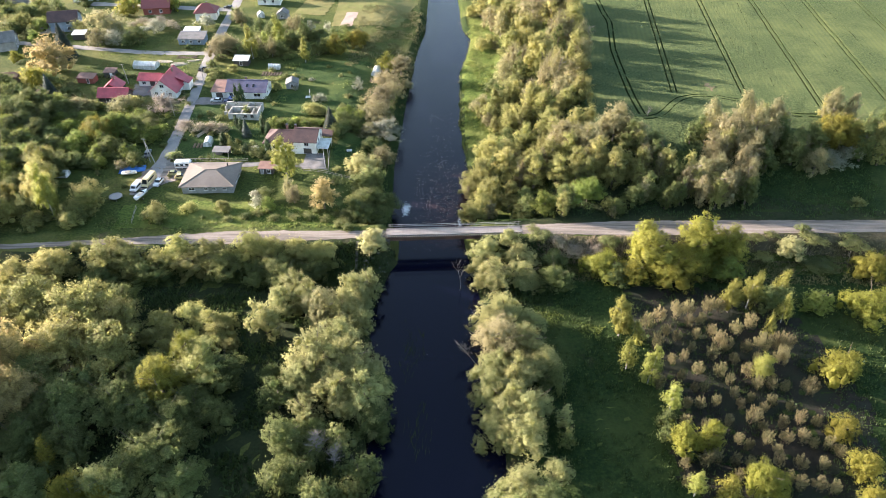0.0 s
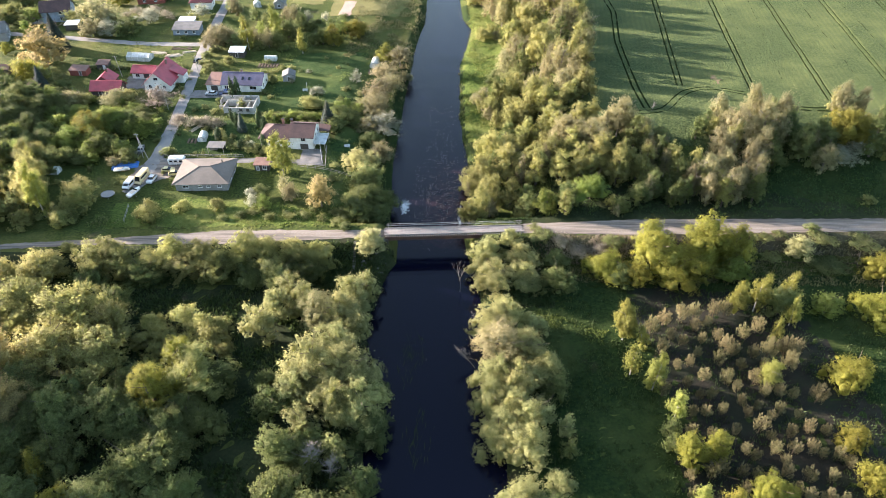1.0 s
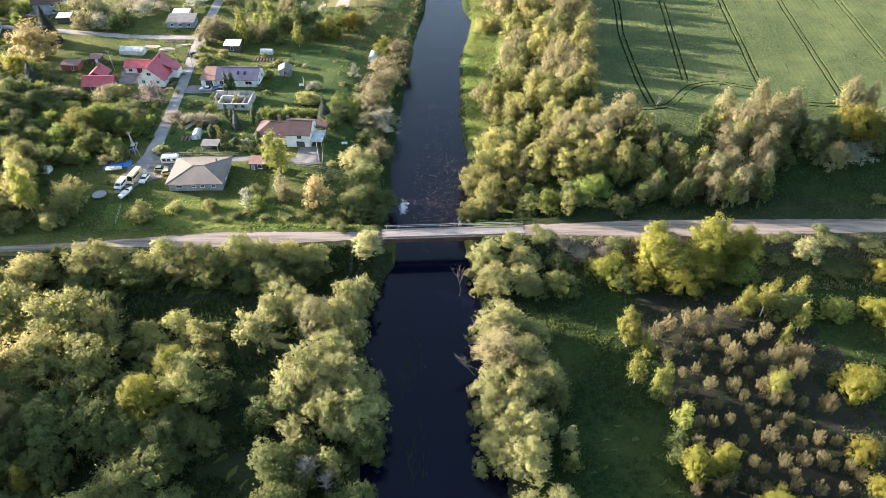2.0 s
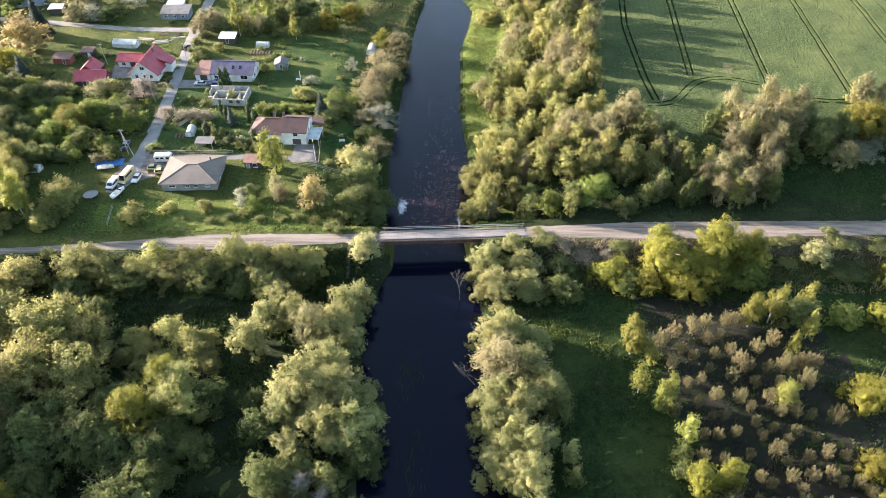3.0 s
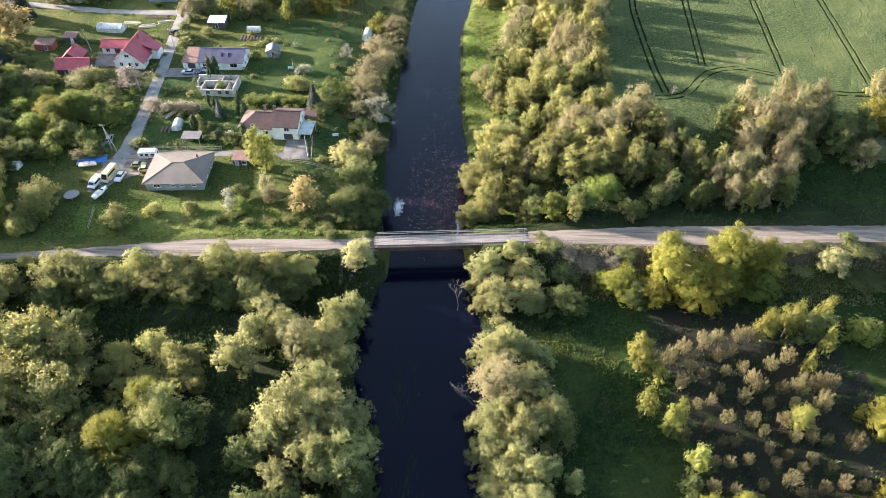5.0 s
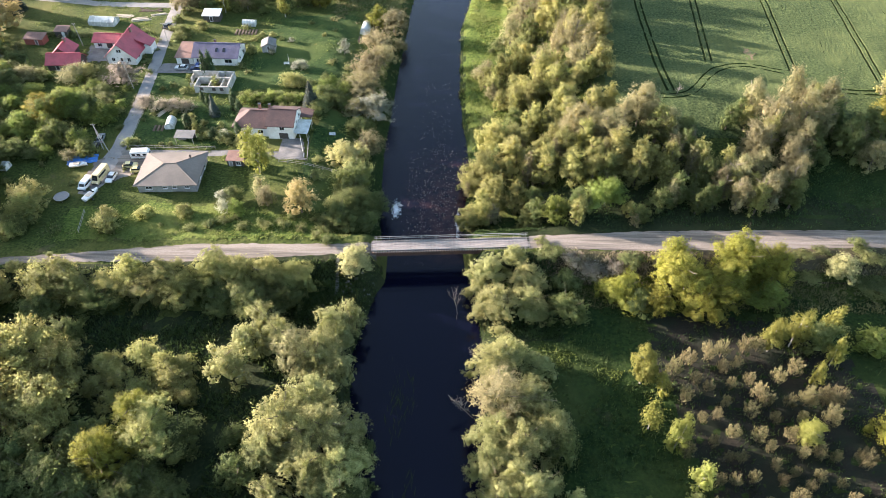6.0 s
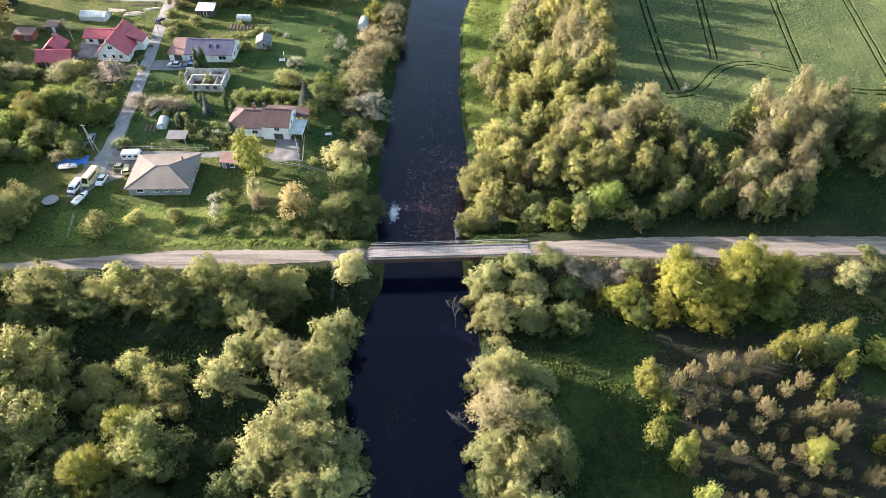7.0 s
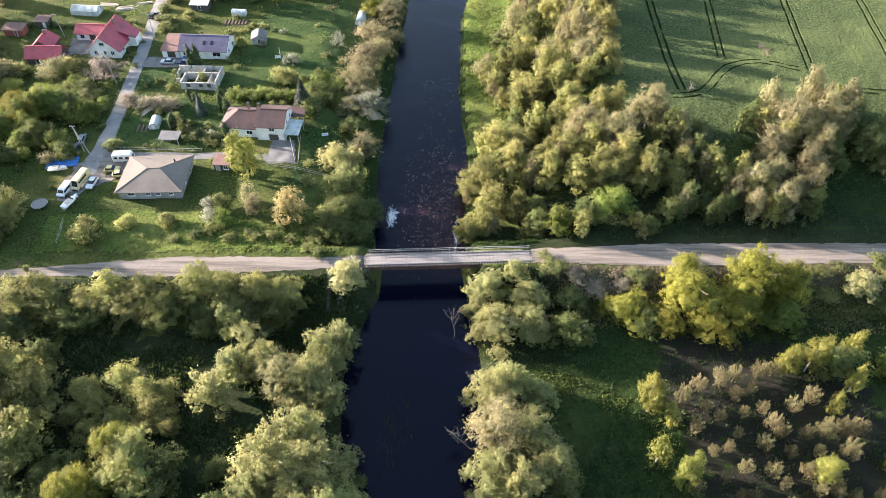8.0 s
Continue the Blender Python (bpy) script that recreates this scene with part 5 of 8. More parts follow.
for spot in ((-62.7, 209.9, 6.0, 2.3), (-67.8, 198.5, 4.0, 2.2), (-61.4, 201.4, 4.0, 1.9),):
    plant("spruce", "garden trees of the village", *spot)
for spot in ((-75.5, 204.6, 3.0, 3.1), (-64.8, 197.4, 3.0, 3.7), (-71.3, 200.9, 3.0, 2.3), (-60.2, 219.4, 2.5, 4.0), (-56.9, 218.3, 2.5, 3.6), (-53.2, 219.7, 2.5, 3.6), (-48.7, 219.0, 2.5, 4.4), (-64.3, 219.8, 2.0, 3.0), (-62.3, 250.9, 2.0, 2.7), (-42.5, 221.5, 2.0, 2.8), (-59.9, 196.1, 3.0, 2.6),):
    plant("bush", "garden trees of the village", *spot)
for spot in ((-67.4, 247.4, 3.0, 3.3),):
    plant("willow", "garden trees of the village", *spot)
for spot in ((-113.6, 161.0, 18.2, 6.1),):
    plant("birch", "garden trees of the village", *spot)
for spot in ((-105.5, 166.1, 8.0, 10.3), (-117.4, 156.1, 5.0, 6.8), (-106.7, 156.5, 5.0, 5.2), (-116.6, 231.9, 4.0, 6.2), (-130.7, 228.6, 4.0, 6.2),):
    plant("willow", "garden trees of the village", *spot)
for spot in ((-105.0, 159.9, 5.0, 6.5), (-100.9, 190.0, 5.0, 5.8),):
    plant("alder", "garden trees of the village", *spot)
for spot in ((-104.2, 187.3, 4.0, 4.0), (-120.3, 228.8, 5.0, 8.7), (-135.4, 228.3, 5.0, 8.3),):
    plant("ash", "garden trees of the village", *spot)
for spot in ((-103.8, 228.2, 6.0, 9.8),):
    plant("pink", "garden trees of the village", *spot)
for spot in ((-159.7, 261.2, 15.0, 17.0),):
    plant("maple", "garden trees of the village", *spot)
for spot in ((-159.0, 247.2, 9.0, 11.3), (-180.4, 271.1, 5.0, 5.2),):
    plant("poplar", "garden trees of the village", *spot)
for spot in ((-152.2, 240.7, 9.0, 5.1), (-161.5, 275.5, 15.0, 8.1),):
    plant("spruce", "garden trees of the village", *spot)
for spot in ((-122.3, 200.2, 7.0, 9.1), (-114.3, 211.3, 8.0, 11.0), (-102.7, 206.9, 6.0, 8.8), (-104.7, 194.3, 6.0, 7.0), (-114.3, 193.8, 5.0, 6.3), (-127.5, 198.0, 4.0, 5.3), (-142.3, 200.6, 7.0, 10.6), (-151.9, 209.9, 7.0, 11.0), (-158.3, 232.9, 6.0, 8.1), (-144.8, 229.8, 5.0, 8.8), (-147.8, 214.6, 5.0, 7.6),):
    plant("lime", "trees of the overgrown plot beside the lane", *spot)
for spot in ((-117.9, 205.9, 8.0, 10.8),):
    plant("poplar", "trees of the overgrown plot beside the lane", *spot)
for spot in ((-108.0, 209.7, 7.0, 9.2), (-110.1, 195.7, 7.0, 8.9), (-123.2, 185.5, 6.0, 8.2), (-165.0, 232.9, 7.0, 10.2),):
    plant("alder", "trees of the overgrown plot beside the lane", *spot)
for spot in ((-115.2, 188.5, 3.0, 5.1),):
    plant("bush", "trees of the overgrown plot beside the lane", *spot)
for spot in ((-124.4, 178.3, 11.2, 5.5),):
    plant("birch", "trees of the overgrown plot beside the lane", *spot)
for spot in ((-141.3, 208.2, 5.0, 7.5),):
    plant("ash", "trees of the overgrown plot beside the lane", *spot)
for spot in ((-141.3, 189.6, 7.0, 9.1), (-136.1, 198.0, 6.0, 7.2), (-131.9, 174.9, 5.0, 6.9), (-144.5, 222.1, 5.0, 8.2), (-134.7, 205.7, 5.0, 6.9), (-107.9, 221.1, 3.0, 6.1), (-144.4, 239.6, 4.0, 6.5),):
    plant("alder", "trees of the overgrown plot beside the lane", *spot)
for spot in ((-137.3, 192.8, 6.0, 7.8), (-137.7, 180.3, 6.0, 8.1), (-137.1, 219.1, 4.0, 8.0), (-129.2, 219.3, 4.0, 8.0), (-131.7, 211.8, 5.0, 7.1), (-111.7, 223.2, 3.0, 6.1), (-131.3, 183.0, 4.0, 5.4),):
    plant("lime", "trees of the overgrown plot beside the lane", *spot)
for spot in ((-132.0, 166.2, 5.0, 6.7),):
    plant("willow", "trees of the overgrown plot beside the lane", *spot)
for spot in ((-104.6, 217.5, 2.5, 5.6), (-100.0, 209.9, 2.0, 4.3),):
    plant("bush", "trees of the overgrown plot beside the lane", *spot)
for spot in ((-154.5, 301.6, 12.0, 14.5), (-154.0, 288.5, 8.0, 8.3),):
    plant("ash", "far garden trees of the village", *spot)
for spot in ((-147.2, 291.6, 6.0, 11.0), (-134.8, 305.8, 6.0, 9.7), (-113.7, 312.3, 6.0, 8.4),):
    plant("blossom", "far garden trees of the village", *spot)
for spot in ((-140.8, 290.5, 6.0, 7.5), (-137.7, 293.2, 7.0, 7.5), (-208.2, 317.7, 8.0, 10.5), (-198.5, 319.6, 8.0, 9.7), (-196.2, 299.2, 7.0, 9.2), (-197.2, 291.1, 6.0, 7.5), (-189.4, 329.4, 7.0, 7.0),):
    plant("alder", "far garden trees of the village", *spot)
for spot in ((-195.5, 306.2, 8.0, 10.3), (-190.8, 319.9, 7.0, 8.1), (-116.1, 306.7, 4.0, 5.1),):
    plant("willow", "far garden trees of the village", *spot)
for spot in ((-185.2, 303.8, 7.0, 8.7), (-182.5, 291.7, 6.0, 6.0),):
    plant("lime", "far garden trees of the village", *spot)
for spot in ((-155.6, 327.4, 9.0, 10.3), (-135.1, 333.1, 8.0, 5.4),):
    plant("poplar", "far garden trees of the village", *spot)
for spot in ((-99.5, 277.8, 8.0, 8.1), (-95.5, 280.4, 8.0, 9.5), (-82.1, 282.1, 8.0, 5.7), (-76.2, 278.8, 7.0, 4.8), (-74.3, 307.9, 7.0, 5.1),):
    plant("ash", "far garden trees of the village", *spot)
for spot in ((-83.9, 276.5, 15.4, 5.7), (-74.3, 286.4, 15.4, 5.2), (-61.4, 273.5, 11.2, 4.1),):
    plant("birch", "far garden trees of the village", *spot)
for spot in ((-70.3, 290.2, 8.0, 7.3), (-101.7, 319.4, 7.0, 6.6), (-89.9, 278.4, 6.0, 7.1), (-73.3, 284.0, 6.0, 6.2), (-80.3, 277.2, 4.0, 4.8),):
    plant("alder", "far garden trees of the village", *spot)
for spot in ((-82.5, 292.7, 6.0, 4.9), (-47.3, 296.6, 6.0, 7.0),):
    plant("lime", "far garden trees of the village", *spot)
for spot in ((-65.1, 308.5, 5.0, 3.8), (-57.4, 308.7, 5.0, 3.8),):
    plant("blossom", "far garden trees of the village", *spot)
for spot in ((-50.0, 281.9, 9.0, 8.1), (-41.2, 291.3, 8.0, 9.3),):
    plant("poplar", "far garden trees of the village", *spot)
for spot in ((-94.8, 256.9, 3.0, 5.5),):
    plant("bush", "far garden trees of the village", *spot)
for spot in ((-69.5, 276.0, 3.0, 4.3), (-143.2, 344.5, 8.0, 11.1), (-218.3, 329.1, 8.0, 10.8), (-181.1, 340.5, 7.0, 8.3), (-116.1, 296.4, 3.0, 3.5), (-62.7, 298.9, 4.0, 5.5), (-67.6, 298.7, 5.0, 6.0), (-49.8, 314.3, 2.0, 3.7),):
    plant("alder", "far garden trees of the village", *spot)
for spot in ((-154.1, 339.8, 8.0, 10.0),):
    plant("lime", "far garden trees of the village", *spot)
for spot in ((-168.0, 303.9, 6.0, 7.7), (-88.7, 263.7, 3.0, 4.5),):
    plant("willow", "far garden trees of the village", *spot)
for spot in ((-98.6, 261.9, 2.0, 3.6), (-101.8, 253.7, 2.0, 3.1), (-60.4, 306.8, 2.0, 3.6), (-27.4, 292.6, 2.0, 4.0),):
    plant("bush", "far garden trees of the village", *spot)
for spot in ((-76.4, 203.7, 5.0, 2.5), (-65.0, 212.6, 8.0, 2.5), (-60.7, 199.9, 5.0, 1.9),):
    plant("spruce", "shrubs and small trees of the gardens", *spot)
for spot in ((-73.3, 201.0, 4.0, 2.1), (-83.3, 229.0, 3.0, 2.3),):
    plant("alder", "shrubs and small trees of the gardens", *spot)
for spot in ((-67.4, 199.3, 2.5, 2.1), (-74.3, 225.9, 4.0, 3.5), (-72.0, 231.0, 3.0, 1.6), (-83.2, 222.3, 2.0, 2.6), (-80.2, 225.1, 2.0, 1.9), (-87.2, 225.2, 2.0, 2.7), (-90.1, 223.3, 1.5, 2.3), (-95.3, 260.9, 3.0, 4.7), (-96.0, 254.9, 2.0, 2.9), (-99.0, 269.3, 2.0, 3.0), (-67.2, 257.3, 2.0, 3.0), (-62.9, 258.3, 2.0, 3.0),):
    plant("bush", "shrubs and small trees of the gardens", *spot)
for spot in ((-64.5, 198.9, 3.0, 3.2), (-60.8, 246.6, 2.0, 2.0),):
    plant("blossom", "shrubs and small trees of the gardens", *spot)
for spot in ((-67.8, 246.8, 4.0, 3.3),):
    plant("willow", "shrubs and small trees of the gardens", *spot)
for spot in ((-133.9, 229.0, 3.0, 5.1), (-131.9, 231.1, 3.0, 3.9), (-144.3, 234.7, 3.0, 5.6), (-136.6, 256.9, 1.6, 2.6), (-134.1, 257.0, 1.6, 2.6), (-131.6, 257.1, 1.6, 2.6), (-129.0, 257.1, 1.6, 2.6), (-126.5, 257.2, 1.6, 2.6), (-34.3, 238.7, 3.0, 2.8), (-39.9, 242.2, 1.5, 3.6), (-36.6, 189.2, 2.5, 3.1), (-50.7, 214.2, 2.0, 2.6), (-56.3, 219.4, 2.0, 2.6), (-54.1, 218.8, 2.0, 2.2), (-61.0, 219.3, 2.0, 2.3), (-58.5, 218.2, 2.0, 2.2),):
    plant("bush", "shrubs and small trees of the gardens", *spot)
for spot in ((-137.0, 223.9, 4.0, 5.0), (-43.8, 225.0, 4.0, 3.8), (-39.7, 227.6, 4.0, 4.6), (-35.3, 225.4, 4.0, 4.5),):
    plant("alder", "shrubs and small trees of the gardens", *spot)
for spot in ((-71.1, 197.7, 2.0, 2.1), (-70.5, 201.6, 2.0, 1.8), (-80.8, 215.0, 2.0, 2.6), (-90.7, 206.7, 1.2, 1.6), (-89.5, 194.8, 1.0, 1.4), (-79.0, 194.7, 1.5, 1.7), (-81.7, 195.0, 1.0, 1.4), (-88.1, 183.4, 1.0, 1.5), (-94.8, 174.8, 1.0, 1.5), (-117.6, 177.2, 2.0, 2.3), (-110.8, 184.2, 2.0, 1.7), (-111.9, 227.1, 2.0, 3.8), (-107.9, 223.0, 2.0, 3.5), (-107.8, 229.2, 2.0, 3.1), (-113.8, 222.3, 2.5, 3.8), (-107.8, 240.0, 1.5, 2.0), (-102.9, 243.5, 1.2, 1.8), (-99.8, 248.0, 1.2, 1.9),):
    plant("bush", "shrubs and small trees of the gardens", *spot)
for spot in ((-62.5, 195.6, 2.5, 2.4),):
    plant("alder", "shrubs and small trees of the gardens", *spot)
for spot in ((-75.1, 215.9, 5.0, 1.7), (-73.1, 213.8, 5.0, 1.7),):
    plant("spruce", "shrubs and small trees of the gardens", *spot)
for spot in ((-47.9, 214.3, 2.0, 2.6), (-44.8, 211.9, 2.0, 2.5), (-43.1, 201.7, 1.0, 1.4), (-56.6, 164.0, 1.5, 2.2), (-53.0, 164.9, 1.5, 2.2), (-46.4, 162.9, 1.8, 2.4), (-42.0, 163.7, 1.5, 2.2), (-59.1, 161.7, 1.2, 2.1), (-63.2, 159.9, 1.0, 1.8), (-50.1, 162.0, 1.2, 1.8), (-39.3, 165.4, 1.6, 2.2), (-34.0, 165.3, 1.5, 1.8), (-93.2, 149.2, 2.0, 1.7), (-99.9, 144.7, 3.0, 2.9), (-71.3, 161.5, 1.0, 1.5), (-82.4, 158.5, 1.2, 1.8), (-105.3, 197.7, 1.5, 1.8),):
    plant("bush", "shrubs and small trees of the gardens", *spot)
for spot in ((-31.5, 221.9, 4.0, 3.8),):
    plant("alder", "shrubs and small trees of the gardens", *spot)
# hedges, shrubs and filling trees
for spot in ((-165.3, 232.5, 8.0, 8.0), (-159.4, 230.8, 9.0, 9.0), (-152.0, 226.1, 9.0, 9.0), (-148.3, 228.6, 8.0, 8.0), (-156.8, 221.3, 8.0, 9.0), (-140.6, 221.6, 7.0, 8.0), (-170.7, 244.0, 8.0, 8.0), (-152.8, 244.3, 7.0, 6.0), (-140.0, 226.3, 5.0, 6.0), (-149.9, 217.3, 8.0, 9.0), (-133.1, 219.4, 4.0, 6.0), (-142.8, 217.0, 6.0, 8.0),):
    plant("alder", "trees of the overgrown plot beside the lane", *spot)
for spot in ((-145.2, 232.8, 5.0, 5.0), (-140.7, 231.2, 3.0, 4.0), (-128.4, 228.9, 3.0, 3.5), (-150.2, 232.7, 5.0, 5.0), (-153.4, 210.6, 7.0, 8.0), (-139.0, 236.7, 2.5, 3.0), (-117.8, 227.2, 3.0, 4.0), (-129.4, 223.4, 2.0, 3.0), (-107.0, 221.5, 2.0, 3.5), (-101.3, 223.9, 2.0, 4.0), (-103.7, 218.1, 1.8, 3.5), (-109.8, 220.3, 2.0, 4.0),):
    plant("lime", "shrubs and small trees of the gardens", *spot)
for spot in ((-212.5, 324.6, 5.0, 8.0), (-208.9, 328.8, 5.0, 8.0), (-199.6, 321.9, 5.0, 8.0), (-205.0, 312.7, 5.0, 8.0), (-196.8, 309.0, 4.0, 7.0), (-200.7, 333.2, 6.0, 8.0), (-187.4, 299.8, 5.0, 6.0), (-188.9, 318.9, 4.0, 6.0), (-215.8, 339.5, 6.0, 9.0), (-190.6, 309.1, 5.0, 6.0),):
    plant("willow", "far garden trees of the village", *spot)
for spot in ((-144.0, 314.9, 4.0, 6.0), (-138.8, 311.9, 4.0, 6.0), (-135.9, 315.9, 4.5, 6.0), (-129.5, 311.3, 4.0, 5.0), (-125.8, 308.3, 3.0, 4.0), (-147.1, 311.8, 3.0, 5.0), (-115.6, 306.6, 3.0, 3.5),):
    plant("pink", "shrubs and small trees of the gardens", *spot)
for spot in ((-171.3, 254.4, 3.0, 4.0), (-162.0, 244.1, 3.0, 5.0), (-148.2, 248.4, 2.0, 4.0), (-143.6, 256.9, 1.6, 3.0), (-140.3, 257.8, 1.6, 3.0), (-136.9, 258.5, 1.6, 3.0), (-133.1, 258.0, 1.6, 3.0), (-108.5, 260.4, 2.0, 4.0), (-104.6, 255.6, 2.0, 3.0), (-112.6, 261.8, 1.6, 3.0), (-99.6, 269.6, 2.5, 4.0), (-96.8, 262.1, 2.5, 4.0), (-97.8, 274.3, 2.5, 3.5), (-92.0, 257.8, 1.6, 2.6), (-100.3, 240.0, 1.6, 3.0), (-97.8, 233.7, 1.6, 3.0),):
    plant("bush", "shrubs and small trees of the gardens", *spot)
for spot in ((-152.1, 289.8, 3.0, 5.0), (-147.5, 288.2, 3.0, 5.0), (-156.3, 296.8, 4.0, 5.0), (-141.6, 300.6, 3.0, 4.0), (-114.3, 287.1, 2.0, 3.0),):
    plant("alder", "far garden trees of the village", *spot)
for spot in ((-63.2, 217.7, 2.6, 3.4), (-60.9, 216.6, 2.6, 3.2), (-59.1, 218.5, 3.0, 3.6), (-56.4, 217.2, 2.8, 3.4), (-54.4, 219.0, 3.0, 4.0), (-51.8, 217.2, 2.6, 3.4), (-49.6, 218.6, 3.0, 3.8), (-47.0, 218.0, 3.0, 4.2), (-44.8, 218.7, 2.8, 3.6), (-62.8, 220.7, 2.4, 3.0), (-55.9, 221.2, 2.4, 3.0), (-42.0, 221.5, 3.0, 5.0),):
    plant("lime", "shrubs and small trees of the gardens", *spot)
for spot in ((-39.3, 225.0, 4.5, 6.0), (-36.1, 221.6, 4.5, 6.0), (-33.7, 223.5, 5.0, 6.5), (-37.5, 228.1, 4.0, 5.0), (-32.6, 228.7, 4.0, 5.0), (-39.6, 219.3, 3.5, 5.0), (-31.9, 217.6, 4.0, 5.5),):
    plant("lime", "garden trees of the village", *spot)
for spot in ((-49.4, 227.2, 4.0, 6.5), (-51.6, 228.8, 3.0, 4.0), (-47.6, 226.0, 3.0, 4.0),):
    plant("willow", "shrubs and small trees of the gardens", *spot)
for spot in ((-49.5, 238.3, 3.5, 3.6), (-48.2, 237.0, 2.5, 3.0), (-60.8, 247.3, 2.0, 2.4), (-55.7, 254.8, 2.0, 2.6),):
    plant("blossom", "shrubs and small trees of the gardens", *spot)
for spot in ((-73.4, 254.5, 2.0, 3.0), (-73.1, 264.0, 1.6, 3.0), (-68.9, 255.4, 1.6, 2.4), (-66.7, 259.7, 1.4, 2.0), (-59.5, 256.4, 1.4, 2.2), (-45.1, 260.1, 1.2, 2.0), (-41.8, 263.1, 1.2, 2.0), (-51.1, 268.3, 1.2, 2.0), (-40.2, 241.0, 1.6, 2.6), (-31.9, 237.3, 2.0, 3.0), (-34.4, 234.8, 2.0, 3.2), (-69.2, 237.9, 1.6, 2.6), (-66.2, 234.2, 1.6, 2.4),):
    plant("bush", "shrubs and small trees of the gardens", *spot)
for spot in ((-71.7, 291.3, 9.0, 5.0), (-66.4, 287.9, 7.0, 5.0), (-72.6, 279.5, 6.0, 5.0), (-58.2, 281.4, 6.0, 5.0), (-54.6, 283.1, 7.0, 6.0), (-52.6, 291.6, 8.0, 5.0), (-67.0, 302.0, 7.0, 5.0), (-81.0, 298.1, 8.0, 5.0), (-49.0, 298.7, 7.0, 5.0), (-87.8, 307.1, 7.0, 5.0), (-74.1, 311.2, 6.0, 5.0),):
    plant("alder", "far garden trees of the village", *spot)
for spot in ((-98.6, 314.6, 9.0, 6.0), (-70.3, 305.6, 9.0, 6.0), (-97.6, 287.4, 7.0, 7.0), (-92.7, 280.8, 7.0, 7.0), (-100.4, 285.6, 7.0, 7.0), (-76.7, 281.1, 8.0, 5.0),):
    plant("ash", "far garden trees of the village", *spot)
for spot in ((-117.7, 205.2, 8.0, 8.0), (-115.4, 207.3, 8.0, 8.0), (-113.2, 209.5, 8.0, 8.0), (-110.2, 209.9, 7.0, 8.0), (-114.7, 199.1, 7.0, 7.0), (-110.5, 196.2, 6.0, 6.0), (-105.8, 206.4, 6.0, 7.0), (-102.4, 205.4, 5.0, 6.0), (-100.8, 209.7, 3.0, 5.0), (-100.1, 214.0, 2.5, 4.0), (-121.4, 209.3, 7.0, 7.0), (-125.6, 199.9, 5.0, 4.0), (-111.9, 188.6, 4.0, 4.5),):
    plant("lime", "trees of the overgrown plot beside the lane", *spot)
for spot in ((-148.3, 208.8, 7.0, 8.0), (-146.3, 213.2, 7.0, 8.0), (-154.7, 215.3, 8.0, 9.0), (-140.0, 206.9, 7.0, 8.0), (-141.6, 198.6, 7.0, 8.0), (-134.8, 193.9, 6.0, 8.0), (-132.1, 198.8, 6.0, 7.0), (-147.1, 200.5, 7.0, 8.0), (-129.6, 189.2, 5.0, 7.0), (-125.2, 190.2, 5.0, 6.0), (-120.0, 189.4, 5.0, 7.0), (-141.2, 189.0, 6.0, 7.0),):
    plant("alder", "trees of the overgrown plot beside the lane", *spot)
for spot in ((-117.8, 158.7, 3.5, 5.0), (-108.2, 159.6, 5.0, 6.0), (-105.1, 163.5, 8.0, 7.5), (-106.3, 161.2, 6.0, 6.0), (-84.5, 162.3, 5.0, 5.5), (-100.2, 189.7, 4.5, 4.5), (-123.2, 160.9, 3.5, 4.5),):
    plant("willow", "shrubs and small trees of the gardens", *spot)
for spot in ((-99.8, 177.3, 1.2, 2.0), (-115.6, 159.5, 2.0, 4.0), (-82.2, 210.0, 2.0, 3.0), (-78.0, 208.0, 2.0, 3.0), (-96.2, 202.5, 1.4, 2.4), (-88.4, 209.9, 1.5, 2.5), (-88.7, 194.7, 2.2, 3.2),):
    plant("bush", "shrubs and small trees of the gardens", *spot)
for spot in ((-73.8, 190.2, 1.2, 2.0), (-73.5, 201.8, 2.6, 2.6), (-69.2, 198.9, 2.4, 2.8), (-67.7, 200.9, 2.2, 2.6), (-64.3, 197.0, 2.2, 3.0), (-66.9, 204.0, 2.0, 2.4), (-62.8, 199.0, 2.0, 2.6), (-60.4, 195.2, 1.8, 2.4), (-76.3, 206.9, 3.0, 2.6), (-72.2, 204.9, 2.4, 2.4), (-35.9, 181.9, 3.4, 3.4), (-58.8, 162.0, 2.0, 3.4), (-55.6, 163.3, 2.0, 3.0), (-50.7, 160.7, 2.0, 3.0), (-44.8, 161.5, 2.0, 3.0), (-40.6, 162.3, 2.2, 3.2), (-36.0, 160.9, 2.2, 3.0), (-30.1, 161.8, 2.4, 3.0), (-63.6, 160.4, 2.0, 2.8),):
    plant("bush", "shrubs and small trees of the gardens", *spot)
for spot in ((-46.4, 170.0, 6.0, 4.4),):
    plant("ash", "garden trees of the village", *spot)
for spot in ((-56.9, 167.4, 4.0, 3.4),):
    plant("blossom", "garden trees of the village", *spot)
for spot in ((-53.3, 166.7, 4.2, 4.4),):
    plant("lime", "garden trees of the village", *spot)
for spot in ((42.3, 235.4, 11.0, 7.0), (37.8, 227.6, 10.0, 7.0), (47.5, 252.0, 12.0, 7.0), (36.0, 247.5, 11.0, 8.0), (51.0, 270.5, 12.0, 7.0), (28.1, 235.0, 10.0, 7.0),):
    plant("ash", "trees between river meadow and field", *spot)
